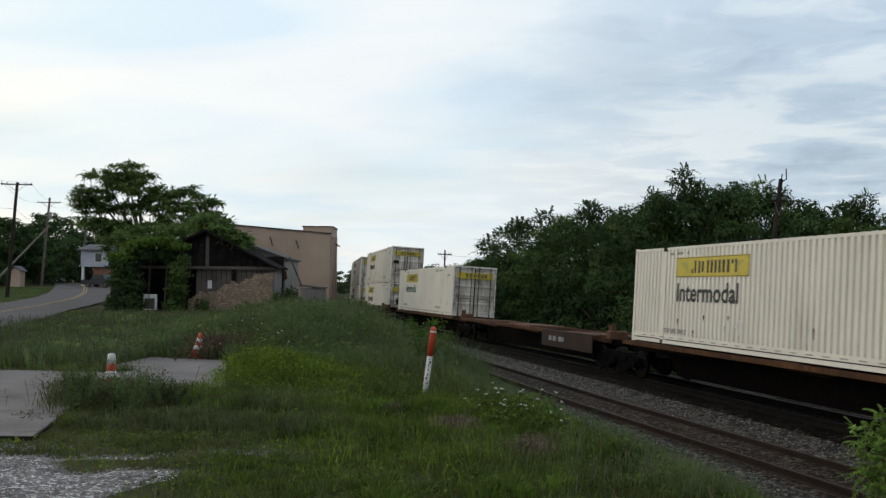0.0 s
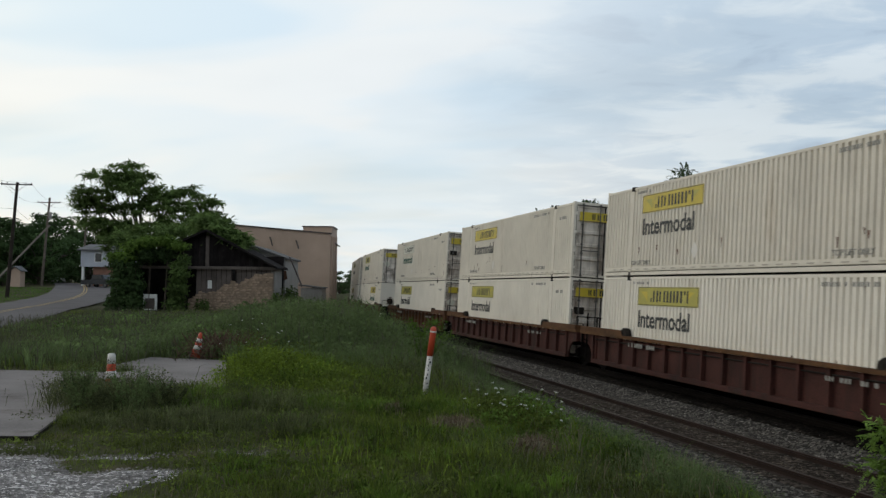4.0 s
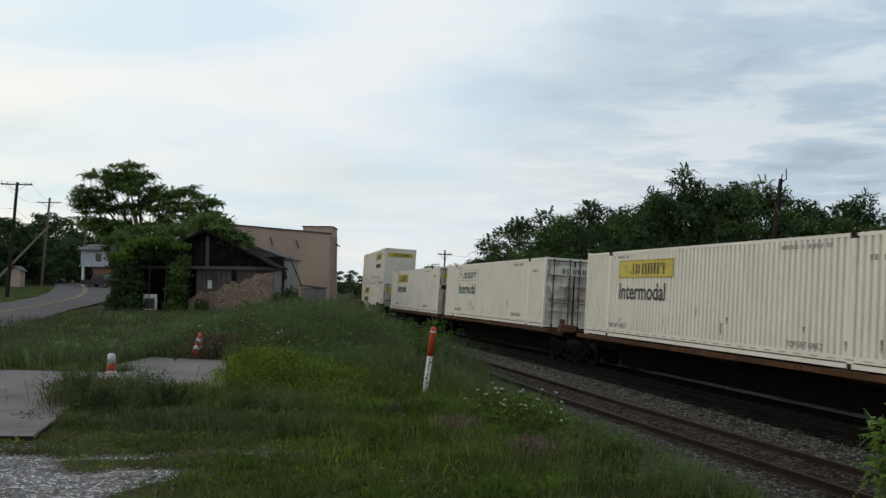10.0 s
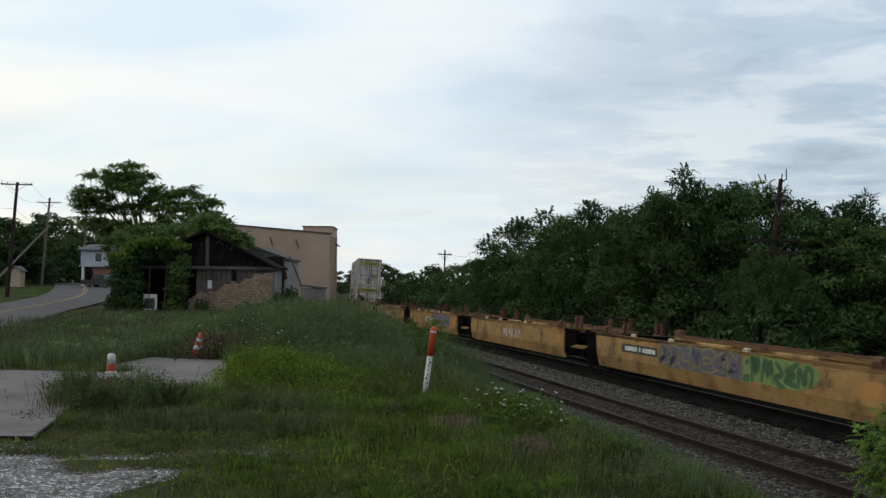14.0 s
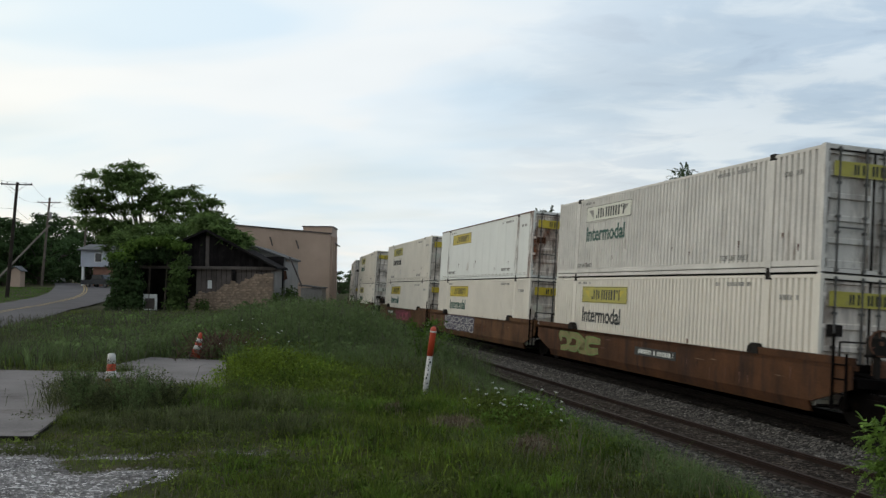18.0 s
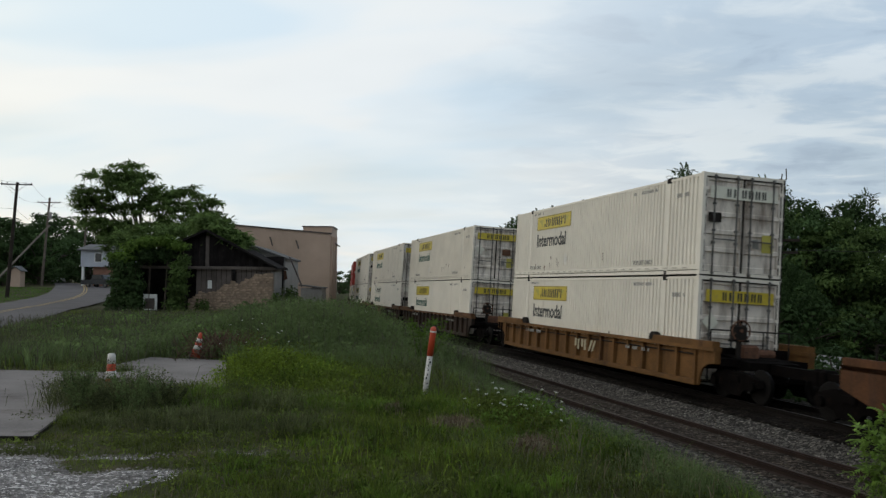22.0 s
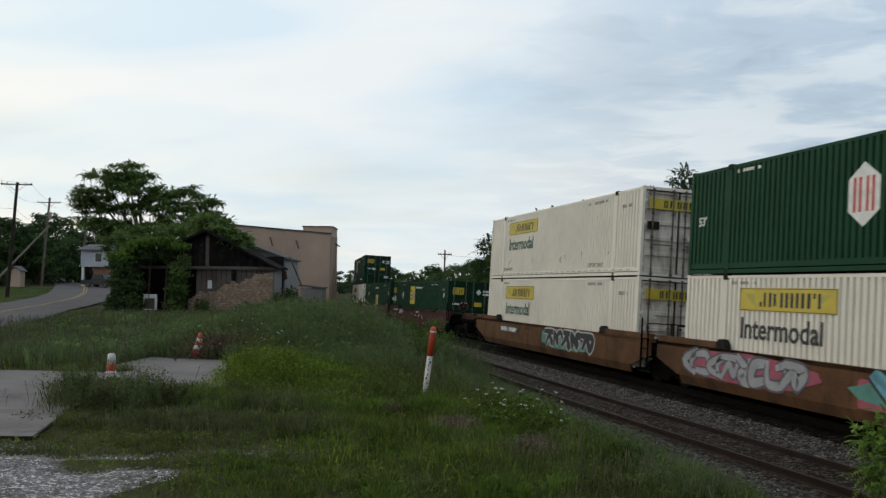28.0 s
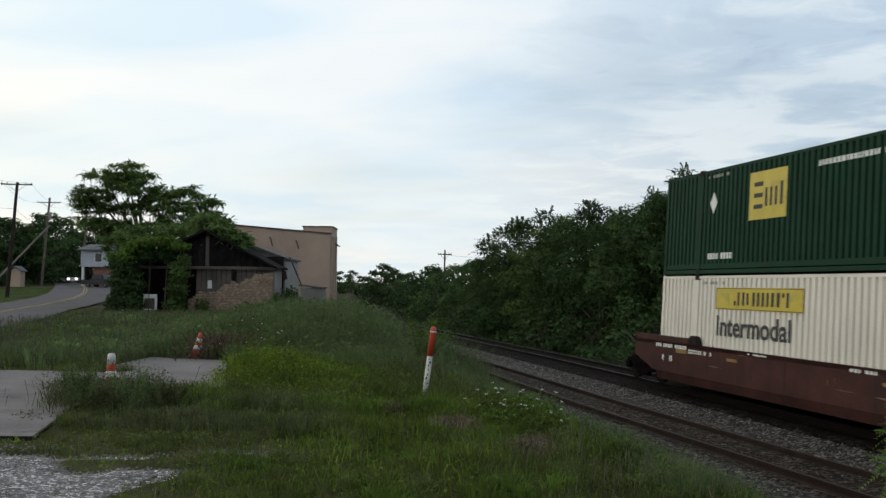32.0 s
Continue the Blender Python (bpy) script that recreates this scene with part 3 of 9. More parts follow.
def word(text, size, material, bold=False):
    """Lettering as a thin mesh in the x-z plane, facing -y, its lower left corner at the origin."""
    cu = bpy.data.curves.new("lettering", "FONT")
    cu.body, cu.size, cu.extrude, cu.resolution_u = text, size, 0.004, 3
    cu.offset = 0.018 * size if bold else 0.0
    ob = new("lettering", cu)
    bpy.context.view_layer.update()
    me = bpy.data.meshes.new_from_object(ob.evaluated_get(bpy.context.evaluated_depsgraph_get()))
    scene.collection.objects.unlink(ob)
    bpy.data.objects.remove(ob)
    me.transform(pose(0, 0, 0, 90, 0, 0))
    me.materials.clear()
    me.materials.append(M[material])
    return me

# ---- the railway line: a long left-leaning curve ----
LEAN = radians(3.07)          # cant of the track towards the inside of the curve
RAIL_Z = -0.837


def heading(s):
    k = min(max(s, -12.0), 105.0) / 100
    return -1.32486 + 0.04048 * k - 0.43120 * k * k + 0.22094 * k ** 3 - 0.0012 * max(s - 105.0, 0.0)


STEP = 0.5
LINE_S = np.arange(-720.0, 720.01, STEP)


def lay_line():
    th = np.array([heading(s) for s in LINE_S])
    dx, dy = -np.cos(th), -np.sin(th)
    x = np.concatenate([[0], np.cumsum((dx[1:] + dx[:-1]) / 2 * STEP)])
    y = np.concatenate([[0], np.cumsum((dy[1:] + dy[:-1]) / 2 * STEP)])
    i0 = int(np.argmin(abs(LINE_S)))
    # from the near edge of the load to the middle of the track
    return x - x[i0] + 3.7548 - np.sin(th) * 1.119, y - y[i0] + 38.3084 + np.cos(th) * 1.119, th


LINE_X, LINE_Y, LINE_H = lay_line()


def fall(y):
    """The line falls gently beyond the yard."""
    return -0.0045 * max(0.0, min(y, 220) - 40) - 0.00006 * max(0.0, min(y, 220) - 60) ** 2


def on_line(s, w=0.0, z=0.0):
    """A point of the main line: s metres along it, w metres towards the trees, z above the rails."""
    x, y = float(np.interp(s, LINE_S, LINE_X)), float(np.interp(s, LINE_S, LINE_Y))
    h = float(np.interp(s, LINE_S, LINE_H))
    nx, ny = -math.sin(h), math.cos(h)
    return Vector((x + nx * w, y + ny * w, RAIL_Z + fall(y) + z))


def train_pose(s_mid, base):
    """The pose of a vehicle of that wheelbase, at rail level, x forward, y towards the trees."""
    a, b = on_line(s_mid + base / 2), on_line(s_mid - base / 2)
    t = (b - a).normalized()
    n = Vector((-t.y, t.x, 0)).normalized()
    up = t.cross(n)
    nn = n * math.cos(LEAN) - up * math.sin(LEAN)
    zz = n * math.sin(LEAN) + up * math.cos(LEAN)
    m = Matrix((t, nn, zz)).transposed().to_4x4()
    m.translation = (a + b) / 2
    return m


def nearest_line(x, y):
    """For arrays of points: metres along the line, and metres off it (towards the trees positive)."""
    pick = slice(0, len(LINE_S), 4)
    lx, ly, ls, lh = LINE_X[pick], LINE_Y[pick], LINE_S[pick], LINE_H[pick]
    i = np.empty(len(x), dtype=int)
    for j in range(0, len(x), 4000):
        i[j:j + 4000] = np.argmin((x[j:j + 4000, None] - lx) ** 2 + (y[j:j + 4000, None] - ly) ** 2, axis=1)
    nx, ny = -np.sin(lh[i]), np.cos(lh[i])
    return ls[i], (x - lx[i]) * nx + (y - ly[i]) * ny


def smooth(a, b, v):
    t = np.clip((v - a) / (b - a), 0, 1)
    return t * t * (3 - 2 * t)


def siding_gap(s):
    """Distance of the siding from the main line; it joins the main line far off."""
    s = np.asarray(s, dtype=float)
    return 4.12 * (1 - smooth(28.0, 75.0, s)) - 0.03 * np.clip(-14.0 - s, 0, 11)


def terrain(x, y):
    x, y = np.asarray(x, dtype=float).ravel(), np.asarray(y, dtype=float).ravel()
    s, w = nearest_line(x, y)
    f = np.array([fall(v) for v in y])
    gap = siding_gap(s)
    yard = 0.03 * np.sin(x * 0.7 + 1) * np.cos(y * 0.5) + 0.02 * np.sin(x * 1.9 + y * 1.3)
    hill = 1.75 * smooth(58, 150, y) * smooth(-14, -42, x) + 10 * smooth(260, 900, np.hypot(x, y)) * smooth(-100, -300, x)
    hill = hill - 2.6 * smooth(156, 196, y) * smooth(-14, -42, x)
    left = yard + hill
    bed = RAIL_Z + f - 0.42
    z = np.where(w < 0, bed + (left - bed) * smooth(0, 1, (-(w) - gap - 2.2) / 3.2), bed)
    far = RAIL_Z + f - 0.86 + 0.06 * np.sin(x * 0.5) * np.sin(y * 0.4)
    z = np.where(w > 0, bed + (far - bed) * smooth(1.0, 3.0, w), z)
    z = np.where(w > 6, z + 0.6 * smooth(8, 30, w), z)
    return z


def ground_z(x, y):
    return float(terrain([x], [y])[0])


def build_ground():
    xs = np.concatenate([-np.geomspace(3500, 62, 22), np.arange(-60, 40.1, 0.8), np.geomspace(42, 3500, 22)])
    ys = np.concatenate([-np.geomspace(3500, 24, 18), np.arange(-22, 120.1, 0.8), np.geomspace(122, 4500, 26)])
    gx, gy = np.meshgrid(xs, ys)
    gz = terrain(gx, gy).reshape(gx.shape)
    co = np.stack([gx, gy, gz], -1).reshape(-1, 3)
    n, m = len(xs), len(ys)
    idx = np.arange(n * m).reshape(m, n)
    fc = np.stack([idx[:-1, :-1], idx[:-1, 1:], idx[1:, 1:], idx[1:, :-1]], -1).reshape(-1, 4)
    me = bpy.data.meshes.new("ground")
    me.from_pydata(co.tolist(), [], fc.tolist())
    me.materials.append(M["soil"])
    me.polygons.foreach_set("use_smooth", [True] * len(me.polygons))
    me.update()
    tagged(new("ground", me), "uneven grassy soil of a trackside yard", "ground", kind="structure")


build_ground()


def sweep(name, s0, s1, step, profile, material, offset=None, smooth_shade=False, base=None):
    """A profile in (across, height) carried along the line. offset: the shift across as a function of s."""
    ss = np.arange(s0, s1 + 0.01, step)
    n = len(profile)
    v, f = [], []
    for s in ss:
        off = float(offset(s)) if offset else 0.0
        for w, z in profile:
            v.append(on_line(s, w + off, z - (w * math.tan(LEAN) if base else 0)))
    for i in range(len(ss) - 1):
        f += [(i * n + j, i * n + j + 1, (i + 1) * n + j + 1, (i + 1) * n + j) for j in range(n - 1)]
    me = bpy.data.meshes.new(name)
    me.from_pydata([tuple(p) for p in v], [], f)
    me.materials.append(M[material])
    if smooth_shade:
        me.polygons.foreach_set("use_smooth", [True] * len(me.polygons))
    me.update()
    return me


GAUGE = 0.7525
SIDING_Z = -0.10


def build_tracks():
    # stone bed under both tracks, with a shallow dip between them
    bed = [(-7.6, -0.58), (-6.5, -0.33), (-5.7, -0.185), (-5.2, -0.185), (-3.9, -0.25), (-2.7, -0.285), (-2.1, -0.31), (-1.9, -0.25), (-1.55, -0.14), (1.5, -0.22), (1.9, -0.32), (2.9, -0.64), (4.4, -0.72), (5.2, -0.80), (5.6, -0.95)]
    ob = new("ballast_bed", sweep("ballast_bed", -200, 80, 2.0, bed, "ballast"))
    tagged(ob, "grey crushed stone bed under two railway tracks", "ballast", kind="structure")
    for name, prof, label in (("oily_bed", [(-1.72, -0.20), (-1.56, -0.135), (-1.5, -0.12), (-1.1, -0.115), (1.5, -0.205), (1.85, -0.24)], "oil-dark stone between the main rails, with shade in its colour"), ("siding_bed", [(-5.0, -0.205), (-4.9, -0.185), (-4.1, -0.228), (-3.2, -0.255), (-3.05, -0.28)], "dark weedy stone between the siding rails")):
        tagged(new(name, sweep(name, -200, 28 if name == "siding_bed" else 300, 2.0, prof, "siding_stone" if name == "siding_bed" else "oily_shaded_ballast")), label, "ballast", kind="structure")
    far_bed = [(-3.2, -0.5), (-1.9, -0.25), (-1.5, -0.14), (1.5, -0.22), (3.2, -0.7)]
    ob = new("ballast_bed", sweep("ballast_bed", 80, 420, 4.0, far_bed, "ballast"))
    tagged(ob, "grey crushed stone bed of a single track", "ballast", kind="structure")
    rail = [(-0.07, -0.165), (-0.07, -0.15), (-0.012, -0.12), (-0.012, -0.045), (-0.036, -0.032), (-0.036, -0.004), (-0.028, 0.0), (0.028, 0.0), (0.036, -0.004), (0.036, -0.032), (0.012, -0.045), (0.012, -0.12), (0.07, -0.15), (0.07, -0.165)]
    sleeper = Shape().chamfer(-0.115, 0.115, -1.22, 1.22, -0.33, -0.170, 0.015)
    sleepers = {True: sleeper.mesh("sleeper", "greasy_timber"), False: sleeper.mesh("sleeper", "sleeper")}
    plate = Shape().box(-0.09, 0.09, -0.18, 0.18, -0.172, -0.15)
    for kind in ("main_track", "siding_track"):
        main = kind == "main_track"
        label = "canted main line, rails and timber sleepers coloured with under-train shade" if main else "rusty siding track with weedy timber sleepers"
        tr = thing(kind, label, "railway track", kind="structure")
        off = (lambda s: 0.0) if main else (lambda s: -float(siding_gap(s)))
        dz = 0.0 if main else SIDING_Z
        for side in (-1, 1):
            pr = [(w + side * GAUGE, z + dz - side * GAUGE * math.tan(LEAN)) for w, z in rail]
            part("rail", sweep("rail", -200, 380 if main else 74, 2.0, pr, "shade_dark_rail" if main else "rail_steel", off), None, tr)
            head = [(w + side * GAUGE, z + dz + 0.0015 - side * GAUGE * math.tan(LEAN)) for w, z in ((-0.026, 0), (0.026, 0))]
            part("rail_head", sweep("rail_head", -200, 380 if main else 74, 2.0, head, "rail_shine" if main else "rail_steel", off), None, tr, "worn running surface")
        s = -34.0
        while s < (60 if main else 52):
            p, q = on_line(s, float(off(s)), dz), on_line(s - 0.5, float(off(s - 0.5)), dz)
            t = (q - p).normalized()
            nrm = Vector((-t.y, t.x, 0)).normalized()
            up = t.cross(nrm)
            mm = Matrix((t, nrm * math.cos(LEAN) - up * math.sin(LEAN), nrm * math.sin(LEAN) + up * math.cos(LEAN))).transposed().to_4x4()
            mm.translation = p + Vector((0, 0, random.uniform(-0.02, 0.01)))
            part("sleeper", sleepers[main], None, tr, at=mm @ pose(0, random.uniform(-0.05, 0.05), 0, 0, 0, random.uniform(-1.5, 1.5)))
            s += 0.55 + random.uniform(-0.03, 0.03)


build_tracks()

# ---- the train: containers, well cars and spine cars ----
LEN, HIGH, HALF = 16.154, 2.896, 1.295
SEAM_Z = 3.25                 # height of the joint between two stacked containers above the rails
MOVERS = []                   # (thing, place in the train, wheelbase)
SPEED = 20.01
CACHE = {}


def cached(key, build):
    if key not in CACHE:
        CACHE[key] = build()
    return CACHE[key]


def corrugated(x0, x1, z0, z1, y, depth, pitch):
    """A trapezoid-ribbed steel sheet in the x-z plane at y, its ribs standing out towards -y."""
    sh = Shape()
    n = max(1, round((x1 - x0) / pitch))
    p = (x1 - x0) / n
    prof = []
    for i in range(n):
        a = x0 + i * p
        prof += [(a, y), (a + 0.20 * p, y), (a + 0.31 * p, y - depth), (a + 0.89 * p, y - depth)]
    prof.append((x1, y))
    v = [(a, b, z) for z in (z0, z1) for a, b in prof]
    m = len(prof)
    return sh.add(v, [(i, i + 1, m + i + 1, m + i) for i in range(m - 1)])


def side_wall(kind):
    if kind == "smooth":
        sh = Shape().box(-LEN / 2 + 0.1, LEN / 2 - 0.1, -HALF + 0.012, -HALF + 0.04, 0.16, HIGH - 0.1)
        for i in range(1, 13):
            a = -LEN / 2 + i * LEN / 13
            sh.box(a - 0.015, a + 0.015, -HALF + 0.007, -HALF + 0.013, 0.16, HIGH - 0.1)
        return sh
    sh = Shape()
    posts = [-LEN / 2 + 0.13, -6.19, 6.19, LEN / 2 - 0.13]
    for a, b in ((posts[0], -6.19), (-6.0, 6.0), (6.19, posts[3])):
        c = corrugated(a, b, 0.30, HIGH - 0.10, -HALF + 0.066, 0.056, 0.212)
        sh.add(c.v, c.f)
    return sh


def container_frame(kind):
    sh = Shape()
    for sy in (-1, 1):
        y0, y1 = sorted((sy * HALF, sy * (HALF - 0.10)))
        sh.box(-LEN / 2 + 0.1, LEN / 2 - 0.1, y0, y1, 0.035, 0.135)
        if kind != "smooth":
            sh.box(-LEN / 2 + 0.1, LEN / 2 - 0.1, y0 + 0.016, y1 - 0.016, 0.165, 0.30)
        sh.box(-LEN / 2 + 0.1, LEN / 2 - 0.1, y0 + 0.006, y1 - 0.006, HIGH - 0.10, HIGH - 0.03)
        for x in (-LEN / 2 + 0.065, LEN / 2 - 0.065):
            sh.box(x - 0.065, x + 0.065, y0, y1, 0, HIGH)
        for x in (-6.096, 6.096):
            sh.box(x - 0.095, x + 0.095, y0 + (0.004 if sy < 0 else -0.004), y1, 0.02, HIGH - 0.004)
    return sh


def container_roof():
    sh = Shape()
    n = 46
    prof = []
    for i in range(n):
        a = -LEN / 2 + 0.1 + i * (LEN - 0.2) / n
        d = (LEN - 0.2) / n
        prof += [(a, HIGH - 0.02), (a + 0.4 * d, HIGH - 0.02), (a + 0.5 * d, HIGH - 0.004), (a + 0.9 * d, HIGH - 0.004)]
    m = len(prof)
    v = [(a, y, z) for y in (-HALF + 0.09, HALF - 0.09) for a, z in prof]
    return sh.add(v, [(i, i + 1, m + i + 1, m + i) for i in range(m - 1)])


def dashes(x0, x1, z, h, y, seed, fill=0.72):
    """Small writing too worn to read: short bars."""
    r = random.Random(seed)
    sh = Shape()
    x = x0
    while x < x1:
        w = r.uniform(0.05, 0.13)
        if r.random() < fill:
            sh.box(x, min(x + w, x1), y - 0.003, y, z, z + h)
        x += w + 0.035
    return sh


def sign_bars(x0, x1, z0, z1, y):
    """The owner's mark on its board: a row of heavy bars with swept wings at both ends."""
    sh = Shape()
    w, h = x1 - x0, z1 - z0
    cuts = [0.235, 0.30, 0.335, 0.41, 0.455, 0.535, 0.56, 0.64, 0.665, 0.755, 0.78, 0.85]
    for i, (a, b) in enumerate(zip(cuts[::2], cuts[1::2])):
        a, b = x0 + a * w, x0 + b * w
        t = (b - a) * 0.34
        sh.box(a, a + t, y - 0.006, y, z0 + (0.2, 0.2, 0.2, 0.2, 0.2, 0.6)[i] * h, z0 + (0.4, 0.8, 0.8, 0.8, 0.8, 0.8)[i] * h)
        low = (0.2, 0.24, 0.2, 0.2, 0.2, 0.2)[i]
        sh.box(b - t, b, y - 0.006, y, z0 + low * h, z0 + (0.76 if i == 1 else 0.8) * h)
    for z in (z0 + 0.015, z1 - 0.03):
        sh.box(x0 + 0.015, x1 - 0.015, y - 0.005, y, z, z + 0.015)
    for x in (x0 + 0.015, x1 - 0.03):
        sh.box(x, x + 0.015, y - 0.005, y, z0 + 0.03, z1 - 0.03)
    return sh


def wings(x0, x1, z0, z1, y):
    sh = Shape()
    w, h = x1 - x0, z1 - z0
    for s in (1, -1):
        c = x0 + 0.06 * w if s > 0 else x1 - 0.06 * w
        sh.prism([(c, z0 + 0.75 * h), (c + s * 0.11 * w, z0 + 0.75 * h), (c + s * 0.12 * w, z0 + 0.2 * h), (c + s * 0.07 * w, z0 + 0.45 * h)], y - 0.004, y)
    return sh


def door_leaf(side):
    """One door of the front end, in the y-z plane, with its recessed panels between horizontal ribs."""
    a, b = (-HALF + 0.11, -0.02) if side < 0 else (0.02, HALF - 0.11)
    x = LEN / 2 - 0.03
    sh = Shape()
    edges = [0.14, 0.22]
    prof = [(x, 0.14), (x, 0.24)]
    n = 5
    for i in range(n):
        z0 = 0.24 + i * (HIGH - 0.40) / n
        z1 = 0.24 + (i + 1) * (HIGH - 0.40) / n
        prof += [(x, z0 + 0.05), (x - 0.06, z0 + 0.08), (x - 0.06, z1 - 0.07), (x, z1 - 0.05)]
    prof.append((x, HIGH - 0.12))
    m = len(prof)
    sh.add([(p, y, z) for y in (a + 0.06, b - 0.06) for p, z in prof], [(i, i + 1, m + i + 1, m + i) for i in range(m - 1)])
    for y0, y1 in ((a, a + 0.06), (b - 0.06, b)):
        sh.box(x - 0.05, x + 0.004, y0, y1, 0.14, HIGH - 0.12)
    sh.box(x - 0.10, x - 0.065, a, b, 0.14, HIGH - 0.12)
    for z in (0.35, 1.0, 1.7, 2.4):
        y0, y1 = (a - 0.075, a + 0.05) if side < 0 else (b - 0.05, b + 0.075)
        sh.box(x + 0.004, x + 0.034, y0, y1, z, z + 0.09)
    return sh


def lock_rod(y):
    sh = Shape().bar((LEN / 2 + 0.012, y, 0.05), (LEN / 2 + 0.012, y, HIGH - 0.05), 0.026, n=6)
    for z in (0.06, 0.9, 1.25, 2.0, HIGH - 0.14):
        sh.box(LEN / 2 - 0.03, LEN / 2 + 0.04, y - 0.045, y + 0.045, z, z + 0.06)
    return sh


def rod_handle(y, d):
    return Shape().box(LEN / 2 + 0.02, LEN / 2 + 0.045, min(y, y + d * 0.42), max(y, y + d * 0.42), 1.02, 1.055)


def end_sign(y0, y1, z0, z1, x):
    return Shape().box(x, x + 0.006, y0, y1, z0, z1)


def end_bars(y0, y1, z0, z1, x):
    sh = Shape()
    w, h = y1 - y0, z1 - z0
    cuts = [0.24, 0.30, 0.34, 0.41, 0.46, 0.53, 0.56, 0.63, 0.66, 0.73, 0.76, 0.82]
    for a, b in zip(cuts[::2], cuts[1::2]):
        a, b = y0 + a * w, y0 + b * w
        t = (b - a) * 0.38
        sh.box(x, x + 0.006, a, a + t, z0 + 0.16 * h, z0 + 0.84 * h)
        sh.box(x, x + 0.006, b - t, b, z0 + 0.16 * h, z0 + 0.84 * h)
    return sh


def dirt_film(wide):
    """A thin sheet in front of the doors that carries runs of road dirt."""
    x = LEN / 2 - 0.022
    return Shape().add([(x, -wide, 0.16), (x, wide, 0.16), (x, wide, HIGH - 0.13), (x, -wide, HIGH - 0.13)], [(0, 1, 2, 3)])


def rust_streaks(seed, n, x0, x1, y, zmax=1.1):
    r = random.Random(seed)
    sh = Shape()
    for _ in range(n):
        x, z = r.uniform(x0, x1), r.uniform(0.32, zmax)
        w, h = r.uniform(0.03, 0.10), r.uniform(0.08, 0.28)
        sh.prism([(x - w / 2, z + h), (x + w / 2, z + h * 0.9), (x + w * 0.25, z), (x - w * 0.1, z - 0.05)], y - 0.003, y)
    return sh


INTERMODAL = {k: word("Intermodal", 0.74, k, True) for k in ("ink_black", "ink_green")}
TOP_LIFT = word("TOP LIFT ONLY", 0.19, "ink_grey", True)
FIFTY_THREE = word("53'", 0.34, "ink_white", True)
N_BOX = [0]


